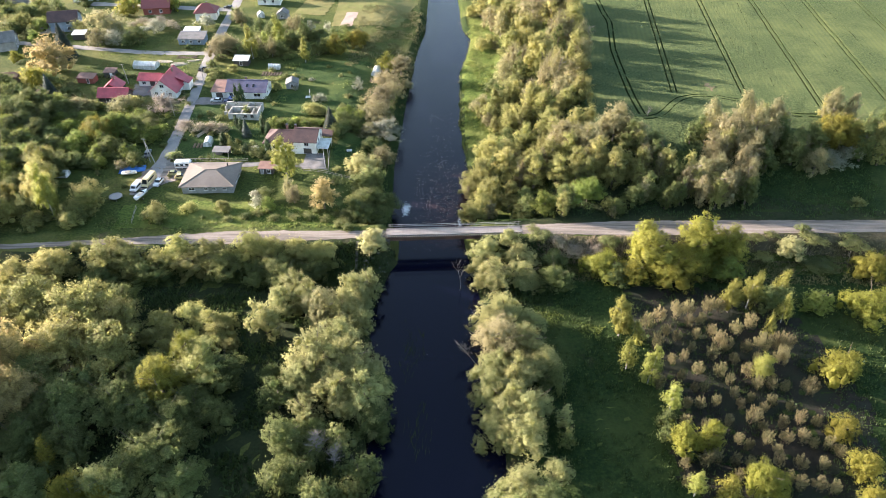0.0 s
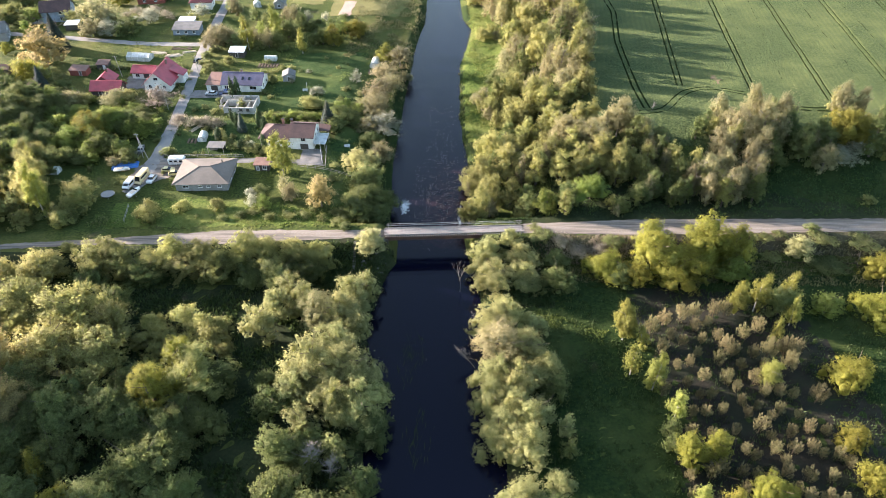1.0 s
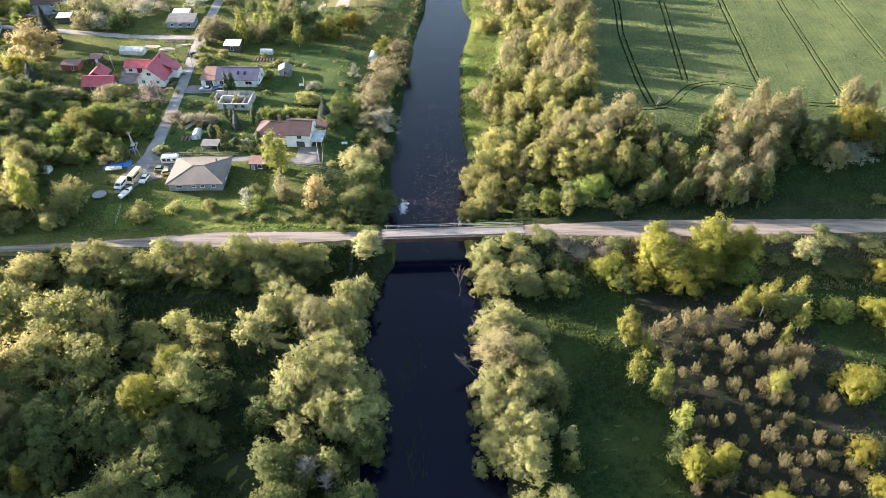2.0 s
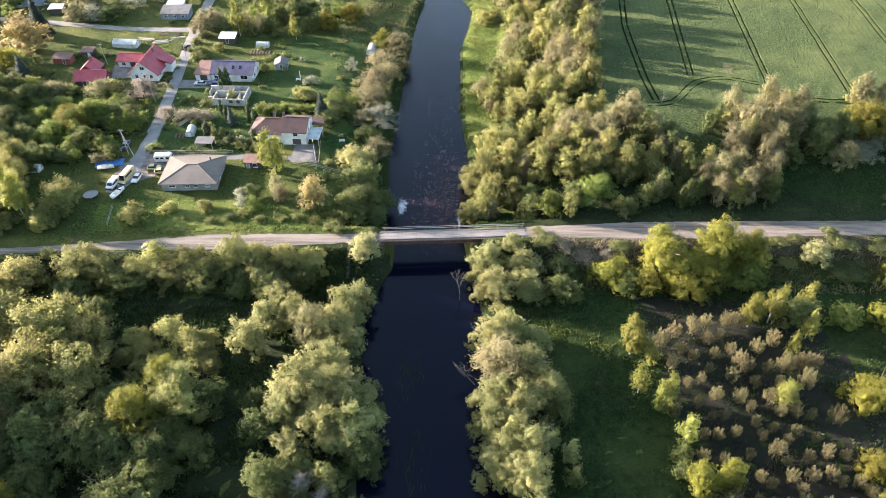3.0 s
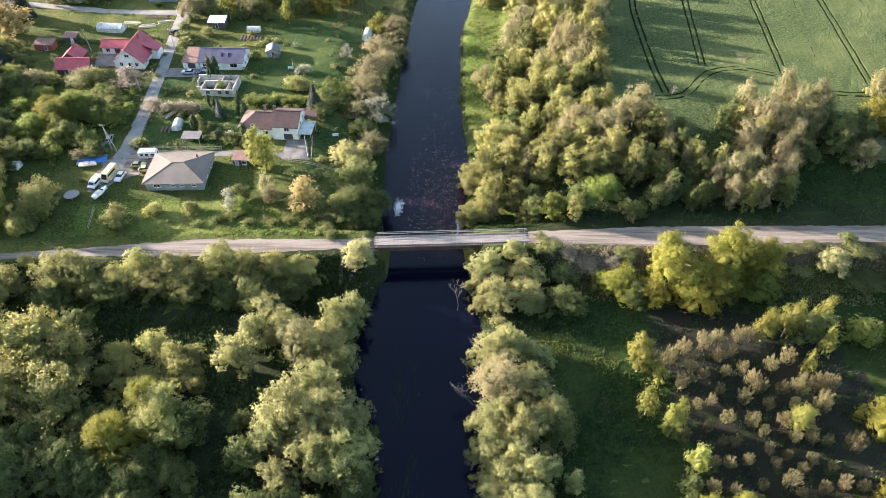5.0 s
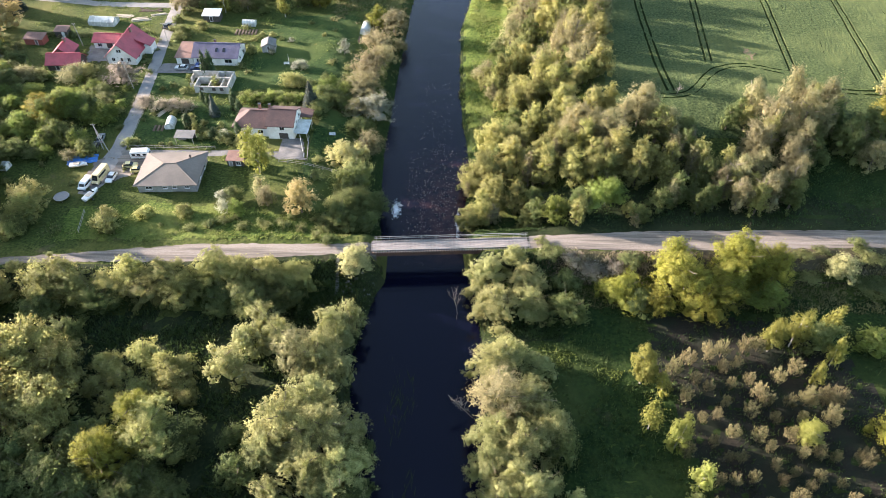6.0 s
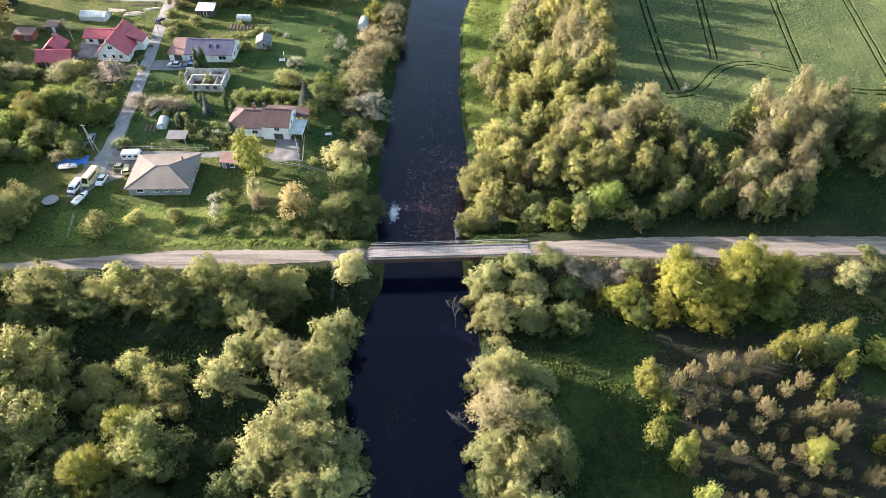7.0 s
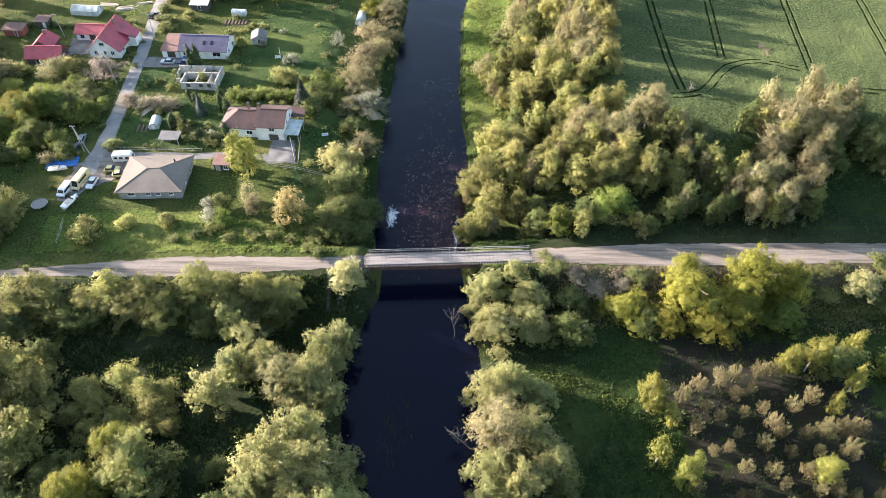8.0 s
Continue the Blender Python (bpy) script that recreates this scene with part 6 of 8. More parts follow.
for spot in ((28.4, 204.9, 9.0, 7.0), (32.5, 211.5, 9.0, 7.0), (22.8, 243.0, 9.0, 7.0), (38.9, 220.3, 9.0, 6.5), (32.1, 260.6, 11.0, 8.0), (41.9, 275.1, 12.0, 8.0), (30.4, 279.9, 11.0, 8.0), (50.3, 290.9, 12.0, 8.0), (19.1, 227.2, 8.0, 6.0), (14.6, 230.8, 6.0, 5.0),):
    plant("willow", "trees between river meadow and field", *spot)
for spot in ((43.5, 222.0, 11.0, 7.5), (45.0, 236.0, 13.0, 8.0), (47.0, 256.0, 14.0, 8.0), (47.5, 279.0, 14.5, 9.0), (49.5, 297.0, 14.5, 9.0), (50.0, 316.0, 14.5, 9.0)):
    plant("willow", "trees between river meadow and field", *spot)
# wood taken on past the road's bend: unseen trees added for their shade
for spot in ((-128, 152, 10, 9), (-134, 158, 11, 10), (-141, 163, 11, 10), (-131, 166, 9, 8), (-148, 157, 11, 10), (-138, 151, 10, 9), (-152, 168, 11, 10), (-126, 159, 8, 7), (-119, 166, 12, 9), (-122, 174, 12, 9), (-126, 182, 12, 9), (-110, 104, 19, 11), (-108, 92, 21, 12), (-104, 81, 20, 12), (-116, 97, 22, 13), (-113, 86, 22, 13), (-100, 72, 19, 12)):
    plant("willow", "trees of the wood beyond the road", *spot)

# ---- bridge ----
def bridge():
    """A timber-decked steel bridge: its own x runs along it, its deck's top is at z = 0."""
    root = thing("bridge", "narrow old bridge with weathered plank deck and steel rails", "bridge", pose(1.0, 156.05, 1.0, 0, 0, 3.7))
    L = 38.0
    for side in (-1, 1):
        y = side * 1.78
        bm = boxes((0, y, -1.00, L, 0.14, 1.0), (0, y, -0.48, L, 0.36, 0.06), (0, y, -1.53, L, 0.50, 0.07))
        for i in range(19):
            box(bm, -18 + 2 * i, y, -1.00, 0.08, 0.34, 0.98)
        part("girder", bm, RUST, root, "rusty riveted steel girder")
        part("kerb_beam", boxes((0, side * 1.46, -0.03, L, 0.14, 0.16)), PLANK, root, "grey timber kerb")
    base = None
    for i in range(62):
        if base is None:
            base = mesh_of("sleeper", boxes((0, 0, 0, 0.30, 4.16, 0.24)), SLEEPER)
        ob = new("sleeper", base)
        ob.parent, ob.location = root, (-18.6 + 0.61 * i, 0, -0.30)
    board = mesh_of("plank", boxes((0, 0, 0, 4.66, 0.29, 0.09)), PLANK)
    for k in range(9):
        for i in range(8):
            ob = new("plank", board)
            ob.parent, ob.location = root, (-16.5 + 4.7 * i + (0.9 if k % 2 else 0) - 0.4, -1.24 + 0.31 * k, -0.13 + 0.02 * math.sin(i * 3.1 + k * 1.7))
    for side, stand in ((-1, (-15, -9.4, -5.2, 1.0, 7.0, 13.4, 17.6)), (1, (-18, -14.8, -11, -7.2, -3.6, 0.2, 4.1, 7.7, 11.5, 15.2, 18))):
        y = side * 2.04
        for i, x in enumerate(stand):
            lean = 4 * math.sin(i * 2.3 + side)
            bm = boxes((0, 0, 0.30, 0.09, 0.09, 1.5, 0, lean), (0, -side * 0.2, -0.46, 0.09, 0.5, 0.09))
            ob = part("post", bm, RAIL_GREY, root, "grey steel railing post")
            ob.location = (x, y, 0)
        for z in (0.5, 0.98):
            sag = [(-18.5 + 37 * k / 12, y + 0.04 * math.sin(k * 2.1 + side), z + 0.05 * math.sin(k * 1.7 + z * 5)) for k in range(13)]
            bm = bmesh.new()
            tube(bm, sag, [0.045 if side < 0 else 0.06] * 13, 5)
            part("rail", bm, RAIL_GREY, root, "thin grey steel hand rail")
        for x in (16.6, 17.8):
            bm = bmesh.new()
            tube(bm, [(x - 1.1, y, 0.95), (x + 0.4, y * 1.06, -0.5)], [0.05, 0.05], 5)
            part("brace", bm, RAIL_GREY, root, "slanting steel brace of the railing")
    for side in (-1, 1):
        x = side * (L / 2 + 0.4)
        pier = part("abutment", boxes((x, 0, -3.6, 2.6, 4.6, 5.0)), STONE, root, "grey stone abutment")
        for s in (-1, 1):
            bm = bmesh.new()
            prism(bm, [(x, s * 2.61), (x + side * 4.6, s * 5.2), (x + side * 4.6, s * 5.9), (x, s * 3.3)][::1 if side * s > 0 else -1], -6.0, -1.6, 0.96)
            part("wing_wall", bm, STONE, pier)
    return root


bridge()


def stones(name, label, group, count, area, size, material, seed, z=None):
    """Loose stones in one heap or bed."""
    r = random.Random(seed)
    bm = bmesh.new()
    for i in range(count):
        x, y = r.uniform(area[0], area[1]), r.uniform(area[2], area[3])
        s = size * r.uniform(0.5, 1.4)
        v0 = len(bm.verts)
        made = bmesh.ops.create_icosphere(bm, subdivisions=1, radius=s)["verts"]
        sx, sy, sz, a = r.uniform(0.8, 1.4), r.uniform(0.7, 1.1), r.uniform(0.4, 0.7), r.uniform(0, 6.3)
        base = (z if z is not None else height(x, y))
        for v in made:
            k = 1 + 0.25 * noise.noise(v.co * 3 / s + Vector((i, 0, 0)))
            px, py = v.co.x * sx * k, v.co.y * sy * k
            v.co = Vector((x + px * math.cos(a) - py * math.sin(a), y + px * math.sin(a) + py * math.cos(a), base + v.co.z * sz * k))
    tagged(new(name, mesh_of(name, bm, material)), label, "stones", group, "stuff")


stones("river_stones", "reddish cobbles breaking the shallow rapids", "", 420, (-12, 2.2, 161, 202), 0.17, RED_STONE, 3, WATER - 0.04)
stones("river_stones", "scattered cobbles in the rippled shallows", "", 140, (-9, 1, 200, 240), 0.16, RED_STONE, 4, WATER - 0.05)
stones("bank_stones", "grey riprap stones beside the bridge", "", 90, (-24, -17, 143, 152), 0.35, STONE, 5)
stones("bank_stones", "grey stones along the bank below the bridge", "", 50, (6, 11, 143, 153), 0.3, STONE, 6)


def foam(x0, x1, y0, y1, count, seed, label, size=0.5, material=FOAM):
    """Low ridges of white water, or of ripples that carry their glint as colour."""
    r = random.Random(seed)
    bm = bmesh.new()
    for i in range(count):
        x, y, a, l, w = r.gauss((x0 + x1) / 2, (x1 - x0) / 4), r.gauss((y0 + y1) / 2, (y1 - y0) / 4), r.uniform(-1.5, 1.5), size * r.uniform(0.5, 1.6), size * r.uniform(0.12, 0.35)
        if material is CREST_GLINT and noise.noise((x * 0.35, y * 0.16, 2.0)) + 0.5 * noise.noise((x * 0.9, y * 0.5, 7.0)) < 0.12:
            continue
        c, s = math.cos(a), math.sin(a)
        ring = [bm.verts.new((x + dx * c - dy * s, y + dx * s + dy * c, WATER + 0.01)) for dx, dy in ((-l, 0), (-l * 0.3, -w), (l * 0.5, -w * 0.8), (l, 0), (l * 0.4, w), (-l * 0.5, w * 0.7))]
        tip = bm.verts.new((x, y, WATER + 0.10))
        for k in range(6):
            bm.faces.new((ring[k], ring[(k + 1) % 6], tip))
    tagged(new("foam", mesh_of("foam", bm, material)), label, "foam", "", "stuff")


foam(-15.2, -12.8, 172.5, 178.5, 260, 1, "white water tumbling over stones", 0.24)
foam(1.9, 3.0, 162, 176, 120, 2, "strip of white water at the bank", 0.20)
foam(-11, 2.5, 157, 200, 1300, 3, "small crests on the rapids, reflections put into their pale colour", 0.11, CREST_GLINT)
foam(-9, 1, 194, 222, 420, 4, "crests on the ripples, reflections put into their pale colour", 0.11, CREST_GLINT)


def drain_steps(x, y0, y1):
    """A narrow pale concrete channel of steps down the road bank."""
    root = thing("concrete_steps", "narrow pale concrete steps down the grassy road bank", "steps", pose(0, 0, 0))
    n = 18
    for i in range(n):
        y = y0 + (y1 - y0) * i / (n - 1)
        part("step", boxes((x, y, height(x, y) - 0.25, 0.75, abs(y1 - y0) / n * 1.15, 1.1)), STONE, root)


drain_steps(-25.4, 150.2, 143.0)


def water_weed(x0, x1, y0, y1, count, seed):
    """Strands of weed lying just under and on the surface."""
    r = random.Random(seed)
    bm = bmesh.new()
    for i in range(count):
        x, y = r.gauss((x0 + x1) / 2, (x1 - x0) / 4), r.gauss((y0 + y1) / 2, (y1 - y0) / 4)
        a, l = r.uniform(1.2, 1.9), r.uniform(0.6, 2.0)
        dx, dy = math.cos(a) * l, math.sin(a) * l
        w = r.uniform(0.04, 0.10)
        bm.faces.new([bm.verts.new(v) for v in ((x - dx, y - dy, WATER + 0.01), (x - w, y, WATER + 0.03), (x + dx, y + dy, WATER + 0.01), (x + w, y, WATER + 0.02))])
    tagged(new("water_weed", mesh_of("water_weed", bm, SHADED_LITTER)), "dark strands of weed on the still water", "water weed", "", "stuff")


water_weed(-12, -6, 108, 124, 60, 1)
water_weed(-9, -4, 86, 100, 40, 2)

# ---- houses and sheds ----
def slab(bm, corners, thick):
    """A roof plane through four or three corners, with thickness downwards."""
    a = [Vector(c) for c in corners]
    top = [bm.verts.new(v) for v in a]
    low = [bm.verts.new(v - Vector((0, 0, thick))) for v in a]
    bm.faces.new(top)
    bm.faces.new(low[::-1])
    for i in range(len(a)):
        j = (i + 1) % len(a)
        bm.faces.new((top[j], top[i], low[i], low[j]))


def roof_mesh(kind, w, d, z, rise, over=0.5, ridge=0.0, thick=0.16):
    """kind: gable_x, gable_y, hip, hip_left, shed (falls to the front)."""
    bm = bmesh.new()
    X, Y = w / 2 + over, d / 2 + over
    if kind == "gable_x":
        e = z - rise * over / (d / 2)
        slab(bm, [(-X, -Y, e), (X, -Y, e), (X, 0, z + rise), (-X, 0, z + rise)], thick)
        slab(bm, [(X, Y, e), (-X, Y, e), (-X, 0, z + rise), (X, 0, z + rise)], thick)
    elif kind == "gable_y":
        e = z - rise * over / (w / 2)
        slab(bm, [(X, -Y, e), (X, Y, e), (0, Y, z + rise), (0, -Y, z + rise)], thick)
        slab(bm, [(-X, Y, e), (-X, -Y, e), (0, -Y, z + rise), (0, Y, z + rise)], thick)
    elif kind == "shed":
        slab(bm, [(-X, -Y, z), (X, -Y, z), (X, Y, z + rise), (-X, Y, z + rise)], thick)
    else:
        a, b = (-ridge / 2, ridge / 2)
        if kind == "hip_left":
            a, b = -X + Y * 0.9, X
        p, q = (a, 0, z + rise), (b, 0, z + rise)
        slab(bm, [(-X, -Y, z), (X, -Y, z), q, p], thick)
        slab(bm, [(X, Y, z), (-X, Y, z), p, q], thick)
        slab(bm, [(-X, Y, z), (-X, -Y, z), p], thick)
        if kind == "hip":
            slab(bm, [(X, -Y, z), (X, Y, z), q], thick)
    return bm


def wall_mesh(w, d, h, kind="", rise=0.0, thick=0.3):
    """Four walls with thickness, and gables under the roof."""
    bm = boxes((0, -d / 2 + thick / 2, h / 2 - 0.4, w, thick, h + 0.8), (0, d / 2 - thick / 2, h / 2 - 0.4, w, thick, h + 0.8),
               (-w / 2 + thick / 2, 0, h / 2 - 0.4, thick, d - 2 * thick, h + 0.8), (w / 2 - thick / 2, 0, h / 2 - 0.4, thick, d - 2 * thick, h + 0.8))
    ends = [("y", -1), ("y", 1)] if kind == "gable_y" else [("x", -1), ("x", 1)] if kind == "gable_x" else [("x", 1)] if kind == "hip_left" else []
    for axis, s in ends:
        half, at_ = (w / 2, s * d / 2) if axis == "y" else (d / 2, s * w / 2)
        rows = []
        for o in (at_, at_ - s * thick):
            rows.append([bm.verts.new((u, o, z) if axis == "y" else (o, u, z)) for u, z in ((-half, h), (half, h), (0, h + rise - 0.05))])
        a, b = rows
        bm.faces.new(a)
        bm.faces.new(b[::-1])
        for i in range(3):
            bm.faces.new((a[i], b[i], b[(i + 1) % 3], a[(i + 1) % 3]))
    if kind == "shed":
        box(bm, 0, d / 2 - thick / 2, h + rise / 2 - 0.1, w, thick, rise)
    return bm


def window(root, side, u, z, w, h, size, name="window", frame_mat=None, door=False):
    """A window or door on the front (f), back, left (l) or right (r) wall: frame, sill and a pane set back in it."""
    W, D = size
    turn, ox, oy = {"f": (0, u, -D / 2), "b": (180, -u, D / 2), "l": (-90, -W / 2, u), "r": (90, W / 2, u)}[side]
    holder = part(name, boxes((0, -0.02, 0, w - 0.1, 0.05, h - 0.1)), frame_mat or GLASS, root, "dark glass pane" if not door else "")
    holder.matrix_basis = pose(ox, oy, z, 0, 0, turn)
    bm = boxes((-w / 2, -0.04, 0, 0.1, 0.12, h + 0.1), (w / 2, -0.04, 0, 0.1, 0.12, h + 0.1), (0, -0.04, h / 2, w - 0.1, 0.12, 0.1), (0, -0.04, -h / 2, w - 0.1, 0.12, 0.1))
    if not door and w > 0.9:
        box(bm, 0, -0.045, 0, 0.07, 0.06, h - 0.1)
    part("frame", bm, TRIM, holder)
    if not door:
        part("sill", boxes((0, -0.12, -h / 2 - 0.09, w + 0.2, 0.24, 0.06)), TRIM, holder)
    return holder


def building(name, label, x, y, turn, w, d, h, kind, rise, wall, roof, over=0.5, ridge=0.0, openings=(), chimneys=(), category="house", group="village houses", z=None):
    root = thing(name, label, category, pose(x, y, height(x, y) + 0.1 if z is None else z, 0, 0, turn), group)
    part("wall", wall_mesh(w, d, h, kind, rise), wall, root)
    part("roof", roof_mesh(kind, w, d, h, rise, over, ridge), roof, root)
    if kind in ("gable_x", "hip_left"):
        part("ridge_cap", boxes((0 if kind == "gable_x" else (d / 2) * 0.45, 0, h + rise + 0.02, (w + over) if kind == "gable_x" else w - d * 0.42, 0.3, 0.1)), roof, root)
    if kind == "gable_y":
        part("ridge_cap", boxes((0, 0, h + rise + 0.02, 0.3, d + over, 0.1)), roof, root)
    for o in openings:
        side, u, zz, ww, hh = o[:5]
        isdoor = len(o) > 5
        window(root, side, u, zz, ww, hh, (w, d), "door" if isdoor else "window", o[5] if isdoor else None, isdoor)
    for cx, cy, cz, s, hh in chimneys:
        c = part("chimney", boxes((cx, cy, cz, s, s, hh)), CLAY_ROOF, root, "brick chimney")
        part("cap", boxes((cx, cy, cz + hh / 2 + 0.04, s + 0.15, s + 0.15, 0.08)), DARK_METAL, c)
    return root


# bungalow with a wide hipped roof
bungalow = building("bungalow", "low grey bungalow under a broad tan hipped roof", -73.8, 181.1, 3.2, 15.1, 12.9, 2.6, "hip", 1.75, GREY_WALL, TAN_ROOF, 0.75, 3.0,
         [("f", -4.6, 1.5, 1.7, 0.8), ("f", -0.4, 1.5, 1.1, 0.7), ("f", 2.0, 1.5, 1.1, 0.7), ("f", 5.2, 1.5, 1.1, 0.7), ("l", 2.0, 1.5, 1.4, 1.0), ("r", -2, 1.5, 1.4, 1.0), ("r", 3, 1.1, 0.95, 2.0, DARK_WALL)])
part("flue", boxes((4.4, 3.4, 3.9, 0.3, 0.3, 1.1)), DARK_METAL, bungalow, "dark flue pipe")
for sx, sy in ((-1, -1), (1, -1), (1, 1), (-1, 1)):
    bm = bmesh.new()
    tube(bm, [(sx * 8.28, sy * 7.18, 2.62), (sx * 1.5, 0, 4.37)], [0.09, 0.09], 5)
    part("hip_cap", bm, TAN_ROOF, bungalow)
bm = bmesh.new()
tube(bm, [(-1.5, 0, 4.37), (1.5, 0, 4.37)], [0.09, 0.09], 5)
part("ridge_cap", bm, TAN_ROOF, bungalow)

# white house with red roofs
red = building("house", "white house with a steep red sheet roof and arched attic window", -108.2, 245.4, -2, 9.4, 13.0, 3.1, "gable_y", 4.2, WHITE_WALL, RED_ROOF, 0.8, 0,
         [("f", -2.6, 1.6, 1.1, 1.3), ("f", 0.2, 1.6, 0.8, 1.3), ("f", 2.6, 1.6, 1.1, 1.3), ("f", 0, 4.6, 1.5, 1.1), ("r", -3.5, 1.6, 1.2, 1.3), ("r", 4.2, 1.6, 1.2, 1.3), ("l", -2, 1.6, 1.2, 1.3)], [(1.2, 2.5, 7.4, 0.6, 1.4)])
wing = part("porch", boxes((5.9, 3.0, 1.2, 2.6, 4.4, 3.2)), WHITE_WALL, red)
bm = bmesh.new()
slab(bm, [(2.6, 0.5, 5.2), (7.5, 0.5, 3.0), (7.5, 5.5, 3.0), (2.6, 5.5, 5.2)], 0.16)
part("porch_roof", bm, RED_ROOF, wing)
building("annex", "low white annex with red sheet roof beside the house", -117.2, 252.0, -2, 8.5, 6.0, 2.6, "gable_x", 1.5, WHITE_WALL, RED_ROOF, 0.5, 0, [("f", -2.2, 1.3, 1.4, 1.2), ("f", 1.2, 1.1, 2.2, 2.0, DARK_WALL)])
building("barn", "dark wooden barn under a red sheet roof", -125.8, 237.2, 2, 10.5, 5.6, 2.6, "gable_x", 2.2, DARK_WALL, RED_ROOF, 0.5, 0, [("r", 0, 1.5, 1.0, 1.0), ("f", -2, 1.1, 1.2, 2.0, DARK_METAL)], category="barn")
building("barn", "dark wooden barn wing with red hipped roof", -128.5, 242.8, 2, 6.2, 6.4, 2.9, "gable_y", 2.4, DARK_WALL, RED_ROOF, 0.4, 0, [("l", 0, 1.5, 1.0, 1.0)], [(0.4, 1.2, 5.6, 0.7, 1.2)], category="barn")

# long house with a violet-grey roof, and its garage
long_house = building("house", "long white house with violet-grey roof and skylights", -77.4, 243.8, -1.5, 14.6, 9.4, 2.9, "gable_x", 2.5, WHITE_WALL, SLATE_ROOF, 0.45, 0,
         [("f", -5.6, 1.5, 1.3, 1.2), ("f", 4.2, 1.5, 2.4, 1.3), ("f", -2.4, 1.1, 1.0, 2.1, DARK_WALL), ("r", -2, 1.5, 1.2, 1.2), ("r", 2, 1.5, 1.2, 1.2), ("r", 0, 3.9, 0.9, 0.9)], [(-1.0, 1.2, 5.3, 0.6, 1.0)])
for u in (0.2, 2.6):
    bm = bmesh.new()
    slab(bm, [(u - 0.4, -3.0, 3.87), (u + 0.4, -3.0, 3.87), (u + 0.4, -1.8, 4.51), (u - 0.4, -1.8, 4.51)], 0.06)
    part("skylight", bm, GLASS, long_house, "dark skylight in the roof")
building("garage", "white garage with a clay-brown mono-pitch roof", -87.7, 243.4, -1.5, 5.4, 8.2, 2.5, "shed", 1.0, WHITE_WALL, CLAY_ROOF, 0.4, 0, [("f", 0.2, 1.1, 2.6, 2.1, DARK_WALL)], category="garage")

# roofless shell of a house
shell = thing("house_shell", "roofless unfinished house of pale building blocks", "building shell", pose(-75.8, 226.6, height(-75.8, 226.6), 0, 0, -1), "village houses")
for bm in (boxes((0, 4.2, 1.2, 13.4, 0.3, 3.0)), boxes((1.4, -4.2, 1.0, 10.6, 0.3, 2.6)), boxes((6.55, 0, 1.2, 0.3, 8.1, 3.0)), boxes((-3.8, -1.5, 1.0, 0.3, 5.1, 2.6)), boxes((-6.55, 2.6, 0.8, 0.3, 3.0, 2.2)), boxes((1.2, 0.9, 1.1, 10.2, 0.25, 2.8)), boxes((1.6, 2.6, 1.1, 0.25, 3.0, 2.8)), boxes((4.2, -1.6, 1.0, 0.25, 4.6, 2.4)), boxes((0.4, -1.8, 0.9, 0.25, 4.4, 2.2)), boxes((-5.2, -0.8, 0.5, 2.6, 0.25, 1.4))):
    part("wall", bm, BLOCK_WALL, shell)
# no holes: dark panels on the wall imitate the shade in window openings
for u, z in ((-1.6, 1.4), (2.2, 1.4), (4.6, 1.4)):
    part("opening", boxes((u, -4.38, z, 1.1, 0.05, 1.1)), DARK_WALL, shell, "dark panel in place of the shade in a window opening")

# brown-roofed house beside the river garden
brown = building("house", "white house with stepped brown roofs and two chimneys", -54.6, 204.6, -3, 14.0, 9.0, 3.0, "hip_left", 2.7, WHITE_WALL, BROWN_ROOF, 0.6, 0,
         [("f", -3.5, 1.5, 1.6, 1.2), ("f", 0.5, 1.5, 1.6, 1.2)], [(-0.5, 1.4, 6.1, 0.7, 1.6), (2.4, 1.4, 6.1, 0.7, 1.6)])
building("house_wing", "two-storey white wing with dark brown roof and garage door", -48.0, 203.6, -3, 7.4, 9.6, 4.6, "gable_x", 2.2, WHITE_WALL, BROWN_ROOF, 0.5, 0,
         [("f", 0.6, 3.5, 1.4, 1.1), ("f", 0.8, 1.05, 2.7, 2.1, DARK_WALL), ("r", -1, 3.4, 1.2, 1.2), ("r", 2.4, 3.4, 1.2, 1.2)])


def carport(x, y, turn, w, d, h, material, label, group="village houses"):
    root = thing("carport", label, "carport", pose(x, y, height(x, y) + 0.05, 0, 0, turn), group)
    for sx in (-1, 1):
        for sy in (-1, 1):
            part("post", boxes((sx * (w / 2 - 0.15), sy * (d / 2 - 0.15), h / 2 - 0.1, 0.14, 0.14, h + 0.2)), TIMBER, root)
    if "shed" in label:
        part("back_wall", boxes((0, d / 2 - 0.1, h / 2, w - 0.3, 0.1, h)), DARK_WALL, root)
        part("log_stack", boxes((-w / 4, d / 4, 0.6, w / 2.4, d / 2.6, 1.2)), SLEEPER, root, "stacked firewood")
    part("canopy", roof_mesh("shed", w, d, h, 0.35, 0.15, 0, 0.08), material, root)
    return root


carport(-42.3, 201.4, -3, 3.6, 6.2, 2.5, FILM, "open carport with pale translucent canopy")
carport(-42.4, 208.4, -3, 3.8, 4.0, 2.5, BROWN_ROOF, "small dark carport behind the house")

# garden sheds and greenhouses
building("shed", "small dark shed with rusty red roof", -58.2, 187.4, -2, 4.4, 3.4, 2.1, "shed", 0.5, DARK_WALL, CLAY_ROOF, 0.3, 0, [("f", 0.9, 1.1, 1.2, 1.2), ("f", -1.2, 1.0, 0.9, 1.9, GREY_WALL)], category="shed", group="garden sheds")
carport(-75.2, 197.2, -1, 5.2, 3.2, 2.1, FELT_ROOF, "open woodshed with grey felt roof", "garden sheds")
